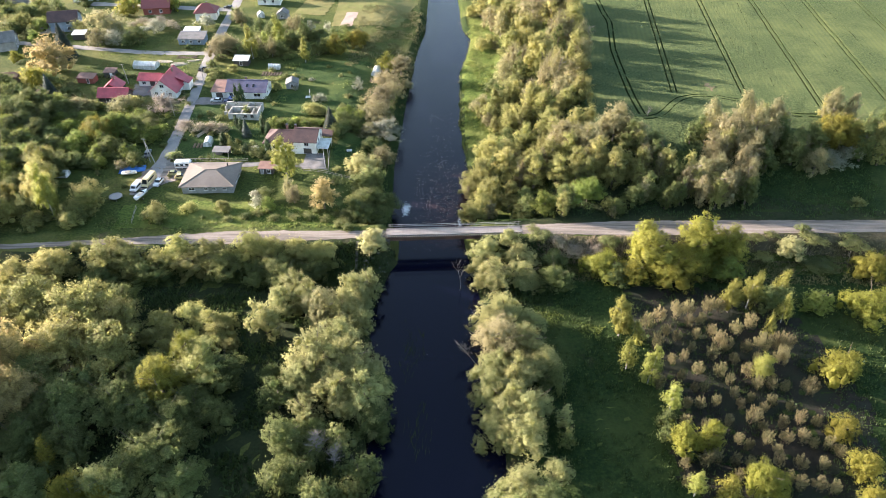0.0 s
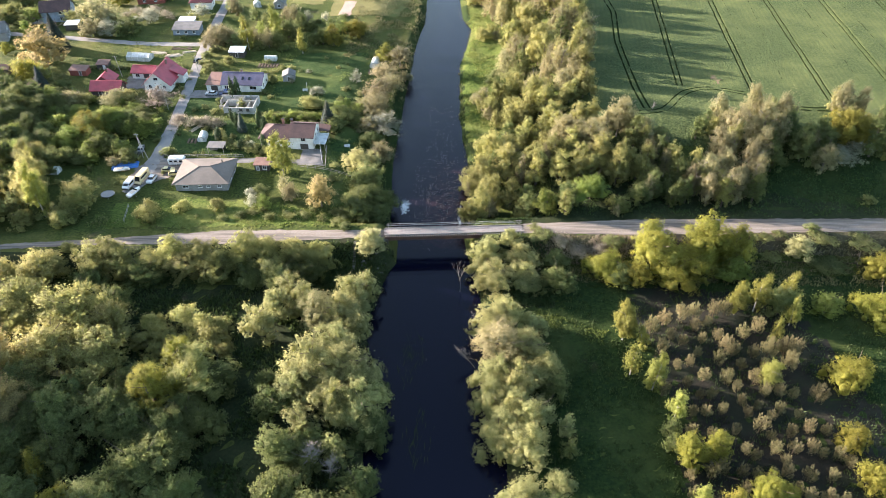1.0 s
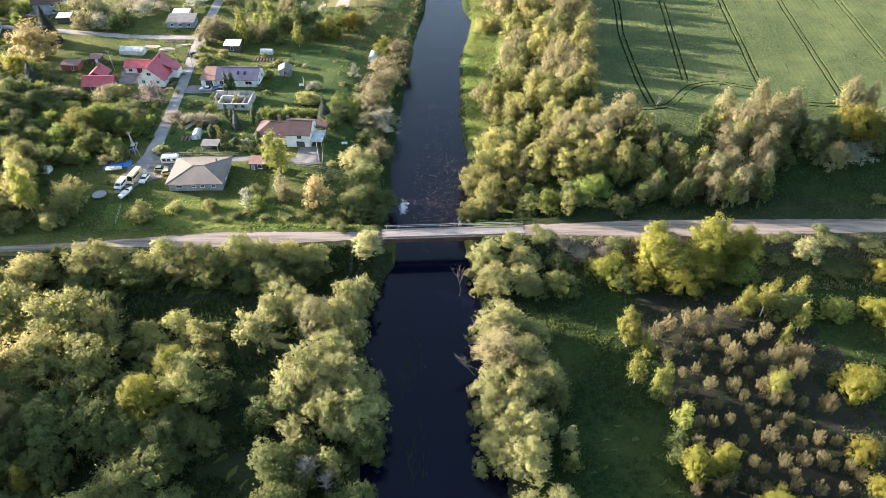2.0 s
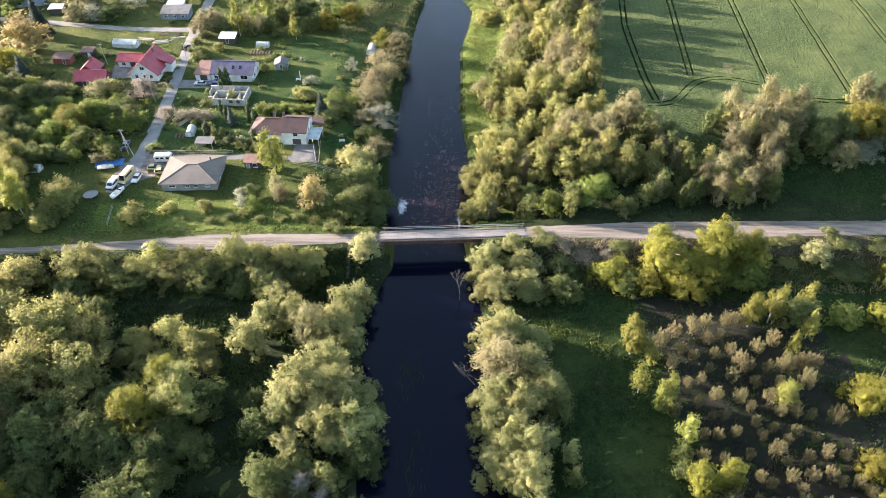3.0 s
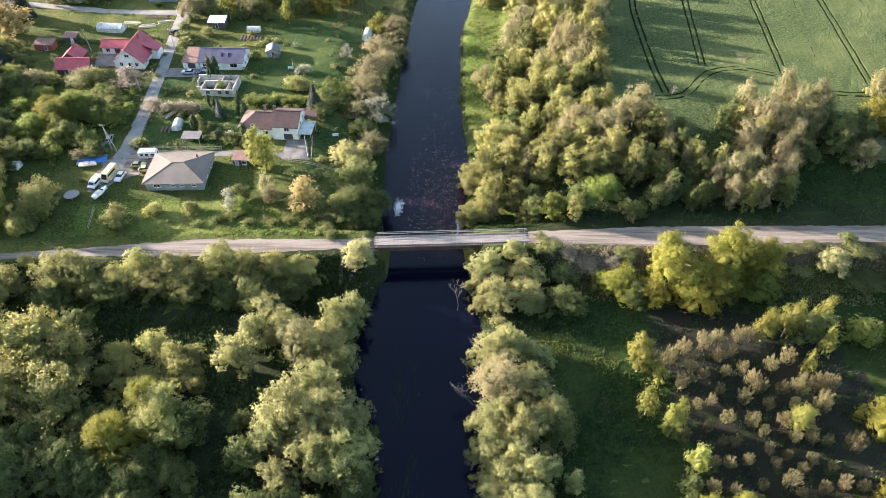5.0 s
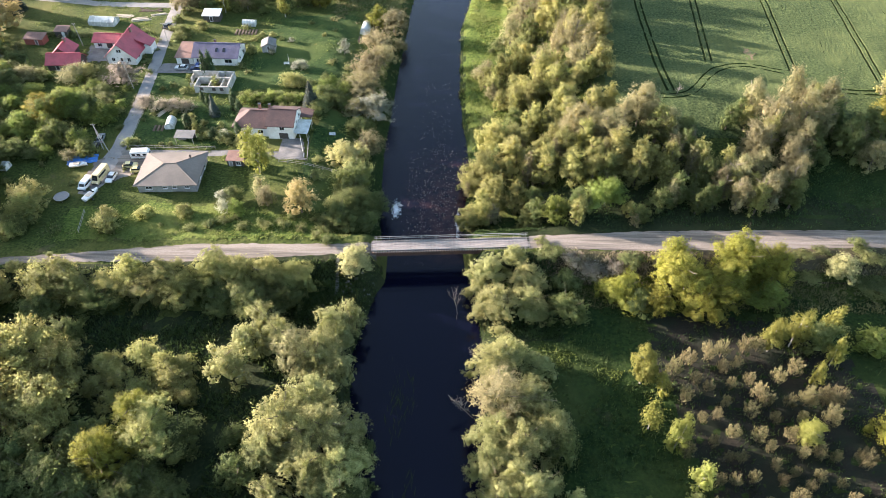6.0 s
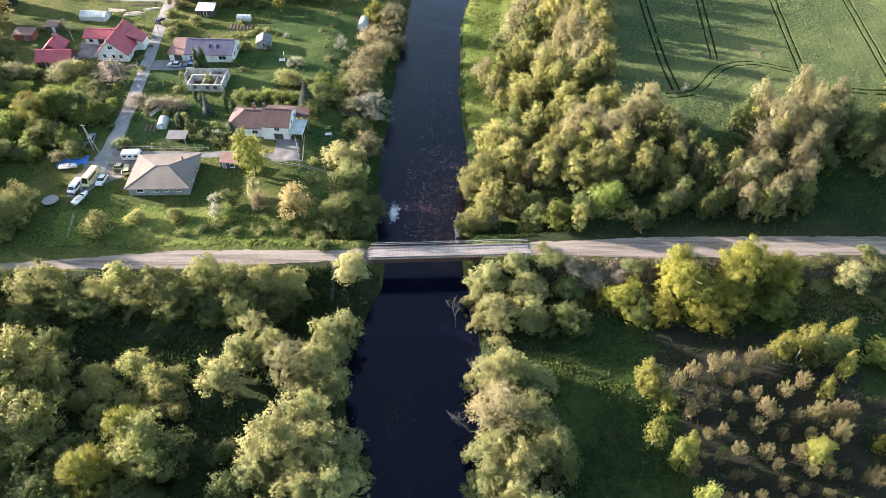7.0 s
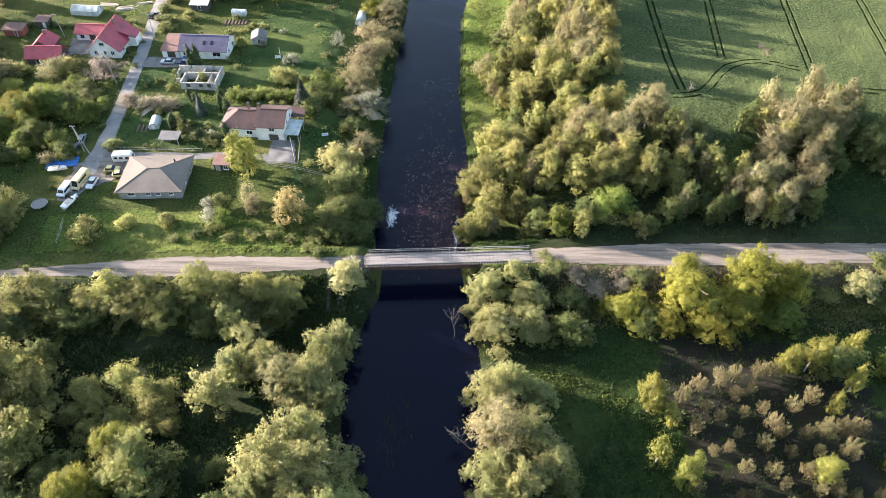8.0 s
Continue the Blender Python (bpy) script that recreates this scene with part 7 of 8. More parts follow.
building("shed", "dark shed with white sheet roof", -87.0, 271.0, 0, 5.8, 4.2, 2.3, "shed", 0.6, DARK_WALL, WHITE_SHEET, 0.3, 0, [("f", 0, 1.0, 1.0, 1.9, DARK_METAL)], category="shed", group="garden sheds")
building("shed", "grey garden shed with felt roof", -62.3, 250.0, 8, 4.4, 4.6, 2.2, "gable_y", 1.0, GREY_WALL, FELT_ROOF, 0.3, 0, [("f", 0, 1.0, 0.9, 1.9, DARK_WALL)], category="shed", group="garden sheds")
building("shed", "red wooden shed with rusty roof", -143.0, 252.6, -3, 6.4, 3.6, 2.2, "shed", 0.6, RED_WALL, CLAY_ROOF, 0.3, 0, [("f", 1, 1.0, 0.9, 1.9, DARK_WALL)], category="shed", group="garden sheds")
building("shed", "brown shed with low roof under trees", -173.0, 253.0, 4, 6.0, 4.0, 2.3, "gable_x", 1.0, DARK_WALL, CLAY_ROOF, 0.3, category="shed", group="garden sheds")
building("shed", "small brown shed in the gardens", -153.6, 238.0, 0, 4.4, 3.0, 2.1, "shed", 0.4, DARK_WALL, CLAY_ROOF, 0.3, category="shed", group="garden sheds")
building("shed", "small dark shed beside the red barn", -136.0, 258.0, 0, 4.2, 3.2, 2.2, "shed", 0.5, DARK_WALL, CLAY_ROOF, 0.3, 0, [("f", 0.8, 1.0, 0.9, 1.9, TRIM)], category="shed", group="garden sheds")
building("shed", "dark shed with white roof beside the grey house", -165.6, 298.0, 8, 5.2, 4.6, 2.4, "shed", 0.4, DARK_WALL, WHITE_SHEET, 0.3, category="shed", group="garden sheds")
building("shed", "small grey garden house with pale windows", -81.2, 326.0, 0, 5.0, 4.4, 2.6, "gable_y", 1.6, GREY_WALL, FELT_ROOF, 0.3, 0, [("f", 0, 1.3, 1.4, 1.2)], category="shed", group="garden sheds")

# houses at the far end of the village
building("house", "two-storey blue-grey house with brown roof", -176.5, 309.0, 14, 12.0, 9.5, 5.0, "gable_x", 3.0, BLUE_WALL, BROWN_ROOF, 0.5, 0, [("r", -2.4, 1.5, 1.4, 1.3), ("r", 2.0, 1.5, 1.4, 1.3), ("r", 0, 4.2, 1.4, 1.3), ("f", -3, 1.5, 1.4, 1.3), ("f", 2, 1.5, 1.4, 1.3), ("f", 2, 4.0, 1.4, 1.3)])
building("house_wing", "low wing with reddish roof beside the grey house", -184.5, 305.5, 14, 6.0, 6.0, 2.8, "shed", 1.2, GREY_WALL, CLAY_ROOF, 0.4, 0, [("f", 0, 1.5, 1.4, 1.2)])
building("house", "old house with grey felt roof and pale gable", -193.0, 285.0, 20, 11.0, 8.0, 4.2, "gable_x", 3.0, GREY_WALL, FELT_ROOF, 0.5, 0, [("r", -1.5, 1.6, 1.2, 1.2), ("r", 1.5, 1.6, 1.2, 1.2), ("r", 0, 4.4, 1.1, 1.1)])
building("house", "dark red wooden house with wine-red roof", -143.0, 333.0, 10, 12.0, 9.0, 3.6, "gable_x", 3.4, RED_WALL, WINE_ROOF, 0.6, 0, [("f", -3, 1.6, 1.2, 1.2), ("f", 2, 1.6, 1.2, 1.2)], [(1, 0.5, 7.0, 0.7, 1.4)])
building("house", "white house with wine-red half-hipped roof", -117.0, 325.5, 6, 9.4, 8.4, 3.4, "hip", 3.2, WHITE_WALL, WINE_ROOF, 0.6, 3.0, [("f", -2.2, 1.6, 1.2, 1.3), ("f", 1.6, 1.6, 1.2, 1.3), ("r", 0, 1.6, 1.2, 1.3)], [(0.5, 0.8, 6.4, 0.6, 1.2)])
building("house", "blue-grey wooden cottage with low grey roof", -114.4, 294.6, 2, 11.0, 6.4, 2.5, "shed", 1.2, BLUE_WALL, FELT_ROOF, 0.4, 0, [("f", -3.4, 1.4, 1.2, 1.1), ("f", 0, 1.4, 1.2, 1.1), ("f", 3.4, 1.4, 1.2, 1.1)])
building("shed", "pale-roofed shed behind the cottage", -117.0, 302.5, 2, 6.4, 4.4, 2.6, "shed", 0.4, WHITE_WALL, WHITE_SHEET, 0.3, category="shed", group="garden sheds")
building("house", "low house with dark grey roof at the village edge", -92.0, 347.0, 3, 11.0, 7.0, 2.8, "gable_x", 2.2, WHITE_WALL, BROWN_ROOF, 0.5, 0, [("f", -2, 1.5, 1.2, 1.2), ("f", 2, 1.5, 1.2, 1.2)])
building("house", "white long house at the village edge", -66.0, 356.0, 3, 20.0, 7.0, 3.0, "gable_x", 2.2, WHITE_WALL, SLATE_ROOF, 0.5, 0, [("f", -6, 1.5, 1.4, 1.2), ("f", -2, 1.5, 1.4, 1.2), ("f", 3, 1.1, 1.2, 2.1, DARK_WALL), ("f", 7, 1.5, 1.4, 1.2)])
building("house", "far pale-roofed house behind trees", -150.0, 362.0, 8, 14.0, 8.0, 3.0, "gable_x", 2.4, WHITE_WALL, FELT_ROOF, 0.5)
building("house", "far house with grey roof among trees", -185.0, 350.0, 15, 12.0, 8.0, 3.0, "gable_x", 2.4, WHITE_WALL, WHITE_SHEET, 0.5)
building("house", "far low house with pale roof", -215.0, 340.0, 15, 12.0, 8.0, 3.0, "gable_x", 2.4, GREY_WALL, FELT_ROOF, 0.5)


def greenhouse(label, x, y, turn, w, d, h, round_top=True):
    """A film tunnel or gabled greenhouse with its hoops."""
    root = thing("greenhouse", label, "greenhouse", pose(x, y, height(x, y) + 0.05, 0, 0, turn), "greenhouses")
    n = 9
    arc = [(-w / 2, 0.0)] + [(-w / 2 * math.cos(math.pi * i / n), h * 0.45 + h * 0.55 * math.sin(math.pi * i / n)) for i in range(n + 1)] + [(w / 2, 0.0)] if round_top else [(-w / 2, 0), (-w / 2, h * 0.62), (0, h), (w / 2, h * 0.62), (w / 2, 0)]
    bm = bmesh.new()
    ends = [[bm.verts.new((u, s * d / 2, v - 0.1)) for u, v in arc] for s in (-1, 1)]
    for i in range(len(arc) - 1):
        bm.faces.new((ends[0][i], ends[0][i + 1], ends[1][i + 1], ends[1][i]))
    bm.faces.new(ends[0][::-1])
    bm.faces.new(ends[1])
    part("cover", bm, FILM, root, "milky film cover")
    for k in range(5):
        bm = bmesh.new()
        yy = -d / 2 + d * k / 4
        tube(bm, [(u * 1.01, yy, v * 1.01 - 0.08) for u, v in arc], [0.04] * len(arc), 4)
        part("hoop", bm, TRIM, root)
    part("door", boxes((0, -d / 2 - 0.03, h * 0.4, w * 0.3, 0.04, h * 0.75)), TRIM, root)
    return root


greenhouse("white film tunnel greenhouse on the lawn", -82.0, 204.8, 6, 2.6, 4.2, 2.0)
greenhouse("long white gabled greenhouse beside the side lane", -125.2, 267.0, 86, 4.6, 9.2, 2.8, False)
greenhouse("small white greenhouse among beds", -72.9, 267.0, 88, 2.4, 4.6, 2.0)
greenhouse("white film tunnel greenhouse above the river", -31.6, 267.0, -4, 3.0, 6.4, 2.4)
greenhouse("small pale greenhouse in the rough garden", -121.9, 183.6, 85, 2.6, 4.2, 2.0)
greenhouse("small white tent on the grass", -92.0, 326.5, 20, 3.2, 3.2, 2.8, False)

# ---- vehicles ----
def wheels(root, places, r, width=0.22):
    for x, y in places:
        bm = bmesh.new()
        tube(bm, [(x, y - width / 2, r), (x, y + width / 2, r)], [r, r], 12)
        w = part("wheel", bm, RUBBER, root)
        bm = bmesh.new()
        tube(bm, [(x, y - width / 2 - 0.01, r), (x, y + width / 2 + 0.01, r)], [r * 0.6, r * 0.6], 10)
        part("rim", bm, CHROME, w)


def profile_body(outline, width, inset=0.0):
    """A body from its side outline (x, z), narrowed towards the top."""
    bm = bmesh.new()
    top = max(z for x, z in outline)
    low = min(z for x, z in outline)
    sides = []
    for s in (-1, 1):
        sides.append([bm.verts.new((x, s * (width / 2 - inset * max(0, (z - low) / (top - low) - 0.45) * 1.8), z)) for x, z in outline])
    n = len(outline)
    for i in range(n):
        j = (i + 1) % n
        bm.faces.new((sides[0][i], sides[0][j], sides[1][j], sides[1][i]))
    bm.faces.new(sides[0][::-1])
    bm.faces.new(sides[1])
    bmesh.ops.recalc_face_normals(bm, faces=bm.faces)
    bmesh.ops.bevel(bm, geom=list(bm.edges), offset=0.05, segments=2, affect="EDGES")
    return bm


PAINTS = {}


def paint(name, colour):
    if name not in PAINTS:
        PAINTS[name] = plain(name + "_paint", colour, 0.3, 0.0, 0.5)
    return PAINTS[name]


def car(label, x, y, turn, colour_name, colour, length=4.3, tall=1.0, group="parked cars"):
    root = thing("car", label, "car", pose(x, y, height(x, y) + 0.12, 0, 0, turn), group)
    k = length / 4.3
    part("body", profile_body([(-2.1 * k, 0.3), (2.1 * k, 0.3), (2.12 * k, 0.7), (1.95 * k, 0.84 * tall), (0.95 * k, 0.95 * tall), (-1.75 * k, 0.98 * tall), (-2.12 * k, 0.85 * tall)], 1.75), paint(colour_name, colour), root)
    part("cabin_glass", profile_body([(0.95 * k, 0.94 * tall), (0.25 * k, 1.40 * tall), (-1.35 * k, 1.42 * tall), (-1.85 * k, 0.97 * tall)], 1.6, 0.14), GLASS, root, "dark windows")
    part("roof", profile_body([(0.2 * k, 1.39 * tall), (0.15 * k, 1.46 * tall), (-1.25 * k, 1.47 * tall), (-1.32 * k, 1.39 * tall)], 1.36), paint(colour_name, colour), root)
    wheels(root, [(sx * 1.32 * k, sy * 0.8) for sx in (-1, 1) for sy in (-1, 1)], 0.32)
    for s in (-1, 1):
        part("headlight", boxes((2.1 * k, s * 0.62, 0.68, 0.06, 0.34, 0.14)), TRIM, root)
        part("tail_light", boxes((-2.12 * k, s * 0.66, 0.74, 0.05, 0.24, 0.16)), RED_ROOF, root)
    return root


def van(label, x, y, turn, colour_name, colour, length=5.2, tall=2.3):
    root = thing("van", label, "van", pose(x, y, height(x, y) + 0.12, 0, 0, turn), "parked cars")
    h = length / 2
    part("body", profile_body([(-h, 0.4), (h, 0.4), (h + 0.05, 1.0), (h - 0.55, 1.2), (h - 1.2, tall - 0.1), (h - 1.5, tall), (-h + 0.1, tall), (-h, tall - 0.2)], 1.95, 0.1), paint(colour_name, colour), root)
    bm = bmesh.new()
    slab(bm, [(h - 0.58, -0.75, 1.26), (h - 0.58, 0.75, 1.26), (h - 1.12, 0.68, tall - 0.2), (h - 1.12, -0.68, tall - 0.2)], 0.04)
    for v in bm.verts:
        v.co.x += 0.05
        v.co.z += 0.04
    part("windscreen", bm, GLASS, root)
    for s in (-1, 1):
        part("side_window", boxes((0.2, s * 0.95, tall * 0.72, length * 0.55, 0.06, 0.5)), GLASS, root)
        part("headlight", boxes((h + 0.03, s * 0.7, 0.85, 0.06, 0.3, 0.2)), TRIM, root)
    part("bumper", boxes((h + 0.05, 0, 0.5, 0.14, 1.9, 0.22)), DARK_METAL, root)
    wheels(root, [(sx * h * 0.62, sy * 0.88) for sx in (-1, 1) for sy in (-1, 1)], 0.34)
    return root


van("white van parked on the gravel yard", -95.6, 176.2, -97, "white", (0.72, 0.71, 0.69), 4.8, 2.0)
van("tall yellow van parked on the gravel yard", -92.9, 179.6, -98, "cream_yellow", (0.58, 0.47, 0.26), 6.4, 2.7)
car("white car parked beside the yellow van", -90.0, 179.3, -95, "white", (0.72, 0.71, 0.69))
car("old yellow car with dark roof beside the bungalow", -87.0, 185.0, 5, "straw_yellow", (0.54, 0.46, 0.22), 3.9)
car("old yellow car parked at the bungalow's corner", -84.2, 183.0, 12, "straw_yellow", (0.54, 0.46, 0.22), 3.8)
car("silver car on the paved drive", -88.0, 236.0, 178, "silver", (0.42, 0.44, 0.46))
car("dark blue car on the paved drive", -82.8, 235.6, 178, "night_blue", (0.03, 0.05, 0.12))
car("blue car parked against the house", -82.0, 238.0, 178, "blue", (0.04, 0.09, 0.28))
car("dark car standing on the lane", -101.6, 264.5, 80, "black", (0.025, 0.027, 0.03))
car("dark car on the far street", -110.5, 338.0, 185, "black", (0.025, 0.027, 0.03))
car("white car on the far street", -123.0, 339.5, 185, "white", (0.72, 0.71, 0.69))
car("grey car among the trees beside the lane", -99.6, 197.0, 100, "grey", (0.2, 0.21, 0.22))
car("dark car parked under the tall pole", -99.8, 193.2, 100, "black", (0.025, 0.027, 0.03))


def caravan(x, y, turn):
    root = thing("caravan", "white caravan parked behind the bungalow", "caravan", pose(x, y, height(x, y) + 0.12, 0, 0, turn), "parked cars")
    part("body", profile_body([(-2.5, 0.45), (2.4, 0.45), (2.65, 1.0), (2.45, 2.2), (2.1, 2.55), (-2.3, 2.55), (-2.6, 2.2)], 2.15, 0.05), paint("white", (0.72, 0.71, 0.69)), root)
    for u in (-1.6, -0.2, 1.4):
        part("window", boxes((u, -1.07, 1.65, 0.95, 0.05, 0.55)), GLASS, root)
    part("stripe", boxes((0, -1.085, 1.1, 4.9, 0.02, 0.12)), paint("brown_stripe", (0.25, 0.15, 0.1)), root)
    part("front_window", boxes((2.58, 0, 1.6, 0.08, 1.5, 0.6)), GLASS, root)
    part("roof_hatch", boxes((-0.4, 0, 2.6, 0.7, 0.7, 0.12)), TRIM, root)
    part("drawbar", boxes((3.2, 0, 0.5, 1.4, 0.14, 0.12)), DARK_METAL, root)
    wheels(root, [(-0.2, -0.95), (-0.2, 0.95)], 0.32)


caravan(-85.4, 189.3, 4)


def hull(length, beam, depth, sheer=0.25):
    """A small boat's hull with a deck rim."""
    bm = bmesh.new()
    rows = []
    for i in range(9):
        k = i / 8
        b = beam / 2 * (1 - max(0, (k - 0.35) / 0.65) ** 2.2) * (0.86 + 0.14 * min(1, k * 4))
        x, z = -length / 2 + length * k, depth + sheer * k * k
        rows.append([bm.verts.new(v) for v in ((x, -b, z), (x, -b * 0.8, z * 0.5), (x, 0, 0.0 + (0.5 * depth * max(0, k - 0.7))), (x, b * 0.8, z * 0.5), (x, b, z), (x, b * 0.85, z + 0.02), (x, 0, z + 0.10), (x, -b * 0.85, z + 0.02))])
    for a, b in zip(rows, rows[1:]):
        for j in range(8):
            bm.faces.new((a[j], a[(j + 1) % 8], b[(j + 1) % 8], b[j]))
    bm.faces.new(rows[0][::-1])
    bmesh.ops.remove_doubles(bm, verts=bm.verts, dist=0.001)
    return bm


def boat(label, x, y, turn, length, trailer=True):
    root = thing("boat", label, "boat", pose(x, y, height(x, y) + (0.6 if trailer else 0.15), 0, 0, turn), "boats in the yard")
    part("hull", hull(length, 2.0, 0.9), paint("white", (0.72, 0.71, 0.69)), root)
    part("cockpit", boxes((-length * 0.1, 0, 1.05, length * 0.35, 1.2, 0.12)), paint("beige", (0.5, 0.42, 0.32)), root)
    part("windscreen", boxes((length * 0.12, 0, 1.2, 0.08, 1.3, 0.35, 0, 25)), GLASS, root)
    if trailer:
        t = part("trailer", boxes((0, 0, -0.15, length, 0.14, 0.14), (-0.6, 0, -0.15, 0.14, 1.7, 0.14)), DARK_METAL, root)
        wheels(root, [(-0.6, -0.85), (-0.6, 0.85)], 0.26)
        root.children[-1].location.z -= 0.0
        for o in root.children:
            if o.name.startswith("wheel"):
                o.location.z -= 0.6
    return root


boat("white motor boat on a trailer in the yard", -92.4, 171.8, 70, 5.0)
boat("white boat lying beside a blue tarpaulin", -101.0, 184.6, 10, 4.6, False)


def tarpaulin(x, y, turn):
    """A blue sheet thrown over a low pile."""
    root = thing("tarpaulin", "crumpled bright blue tarpaulin over a low pile", "tarpaulin", pose(x, y, height(x, y), 0, 0, turn), "boats in the yard")
    bm = bmesh.new()
    n = 22
    grid = []
    for j in range(n):
        for i in range(n):
            u, v = i / (n - 1) * 2 - 1, j / (n - 1) * 2 - 1
            r = max(abs(u), abs(v))
            z = 0.9 * (1 - r ** 3) * (0.7 + 0.6 * noise.noise((u * 2, v * 2, 4))) + 0.22 * noise.noise((u * 5, v * 5, 8)) + 0.12
            grid.append(bm.verts.new((u * 4.0 + 0.3 * noise.noise((u * 3, v * 3, 1)), v * 1.9 + 0.3 * noise.noise((u * 3, v * 3, 2)), max(0.06, z))))
    for j in range(n - 1):
        for i in range(n - 1):
            bm.faces.new((grid[j * n + i], grid[j * n + i + 1], grid[(j + 1) * n + i + 1], grid[(j + 1) * n + i]))
    part("sheet", bm, plain("blue_tarp", (0.03, 0.14, 0.42), 0.45), root)
    part("pile", boxes((0.5, 0, 0.2, 5.0, 2.2, 0.4)), TIMBER, root)


tarpaulin(-101.2, 187.6, 12)


def trampoline(x, y):
    root = thing("trampoline", "round garden trampoline with dark mat", "trampoline", pose(x, y, height(x, y)))
    n = 24
    bm = bmesh.new()
    tube(bm, [(1.85 * math.cos(2 * math.pi * i / n), 1.85 * math.sin(2 * math.pi * i / n), 0.75) for i in range(n + 1)], [0.09] * (n + 1), 6)
    part("rim", bm, paint("grey_pad", (0.22, 0.23, 0.24)), root)
    bm = bmesh.new()
    prism(bm, [(1.78 * math.cos(2 * math.pi * i / n), 1.78 * math.sin(2 * math.pi * i / n)) for i in range(n)], 0.70, 0.74)
    part("mat", bm, paint("dark_mat", (0.09, 0.095, 0.1)), root)
    for i in range(4):
        a = i * math.pi / 2 + 0.4
        part("leg", boxes((1.8 * math.cos(a), 1.8 * math.sin(a), 0.3, 0.08, 0.08, 0.9)), CHROME, root)


trampoline(-100.0, 171.2)


# ---- poles, posts, fences, timber and beds ----
def pole(label, x, y, tall, lean=(0, 0), material=None, arms=1, thick=0.14, brace=False, name="utility_pole"):
    root = thing(name, label, "pole", pose(x, y, height(x, y)), "poles")
    bm = bmesh.new()
    tube(bm, [(0, 0, -0.5), (lean[0] * tall / 2, lean[1] * tall / 2, tall / 2), (lean[0] * tall, lean[1] * tall, tall)], [thick, thick * 0.85, thick * 0.65], 8)
    part("shaft", bm, material or POLE_WOOD, root)
    for i in range(arms):
        part("cross_arm", boxes((lean[0] * tall, lean[1] * tall, tall - 0.4 - 0.5 * i, 1.5, 0.1, 0.1)), material or POLE_WOOD, root)
        for s in (-0.6, 0, 0.6):
            part("insulator", boxes((lean[0] * tall + s, lean[1] * tall, tall - 0.26 - 0.5 * i, 0.09, 0.09, 0.18)), TRIM, root)
    if brace:
        bm = bmesh.new()
        tube(bm, [(2.4, -1.6, -0.4), (lean[0] * tall + 0.05, lean[1] * tall, tall * 0.9)], [thick, thick * 0.7], 8)
        part("brace", bm, POLE_WOOD, root)


pole("weathered wooden pole with a slanting brace", -97.4, 192.6, 8.5, (-0.02, 0.01), brace=True)
pole("pale leaning wooden pole at the lane", -99.6, 223.9, 9.0, (-0.05, 0.0))
pole("pale slanting pole between gardens", -126.4, 250.8, 8.0, (-0.10, 0.04))
pole("wooden pole beside the lane", -97.0, 251.3, 8.5)
pole("tall white flagpole beside the forecourt", -40.6, 190.8, 7.5, (-0.01, 0.0), TRIM, 0, 0.07, name="flagpole")
pole("short slanting grey post in the meadow", 108.3, 149.7, 4.0, (-0.14, 0.1), TWIG, 0, 0.09, name="post")
pole("short grey post at the lane's verge", -88.2, 216.2, 2.2, (0.08, 0.0), TRIM, 0, 0.09, name="post")
pole("white garden post with bird house", -54.0, 241.0, 3.2, (0, 0), TRIM, 0, 0.08, name="post")
pole("wooden pole in the far gardens", -88.0, 290.0, 8.0)
pole("wooden pole behind the cottages", -150.0, 300.0, 8.0)


def fence(label, line, tall=1.1, gap=2.5):
    root = thing("fence", label, "fence", pose(0, 0, 0), "garden fences")
    for a, b in zip(line, line[1:]):
        n = max(1, round(math.dist(a, b) / gap))
        for i in range(n + 1):
            x, y = a[0] + (b[0] - a[0]) * i / n, a[1] + (b[1] - a[1]) * i / n
            z = height(x, y)
            part("post", boxes((x, y, z + tall / 2 - 0.1, 0.1, 0.1, tall + 0.2)), POLE_WOOD, root)
            if i < n:
                x2, y2 = a[0] + (b[0] - a[0]) * (i + 1) / n, a[1] + (b[1] - a[1]) * (i + 1) / n
                for k in (0.4, 0.9):
                    bm = bmesh.new()
                    tube(bm, [(x, y, z + tall * k), (x2, y2, height(x2, y2) + tall * k)], [0.05, 0.05], 4)
                    part("rail", bm, POLE_WOOD, root)


fence("low grey wooden garden fence beside the lane", [(-90.6, 193.6), (-91.6, 205), (-92.6, 216)])
fence("low wooden fence round the river garden", [(-48, 189.0), (-39.4, 189.0), (-40.6, 200)])
fence("old post-and-rail fence below the meadow", [(-90.5, 158.5), (-92.0, 166)])
fence("wooden garden fence along the paved drive", [(-90, 193.2), (-78, 193.3), (-66, 193.6)])
fence("wooden fence at the foot of the garden", [(-47, 188), (-30, 186)])


def timber_pile(x, y, turn, count, label):
    root = thing("timber_pile", label, "timber", pose(x, y, height(x, y), 0, 0, turn), "building timber")
    r = random.Random(int(x * 10))
    for i in range(count):
        part("board", boxes((r.uniform(-0.6, 0.6), -1.0 + 0.26 * i, 0.12 + 0.16 * (i % 3), r.uniform(4.5, 6.5), 0.22, 0.14, r.uniform(-8, 8))), TIMBER, root)


timber_pile(-113.0, 270.0, 12, 9, "pale sawn boards stacked on the grass")
timber_pile(-119.5, 272.5, -6, 7, "loose pile of pale planks beside the lane")
timber_pile(-108.0, 274.5, 20, 5, "few pale beams lying on rough grass")
timber_pile(-86.5, 212.0, 60, 5, "small heap of boards at the lane")
stones("rubble", "dark heaps of earth and rubble beside the lane", "", 40, (-116, -108, 276.5, 279), 0.5, SOIL, 9)


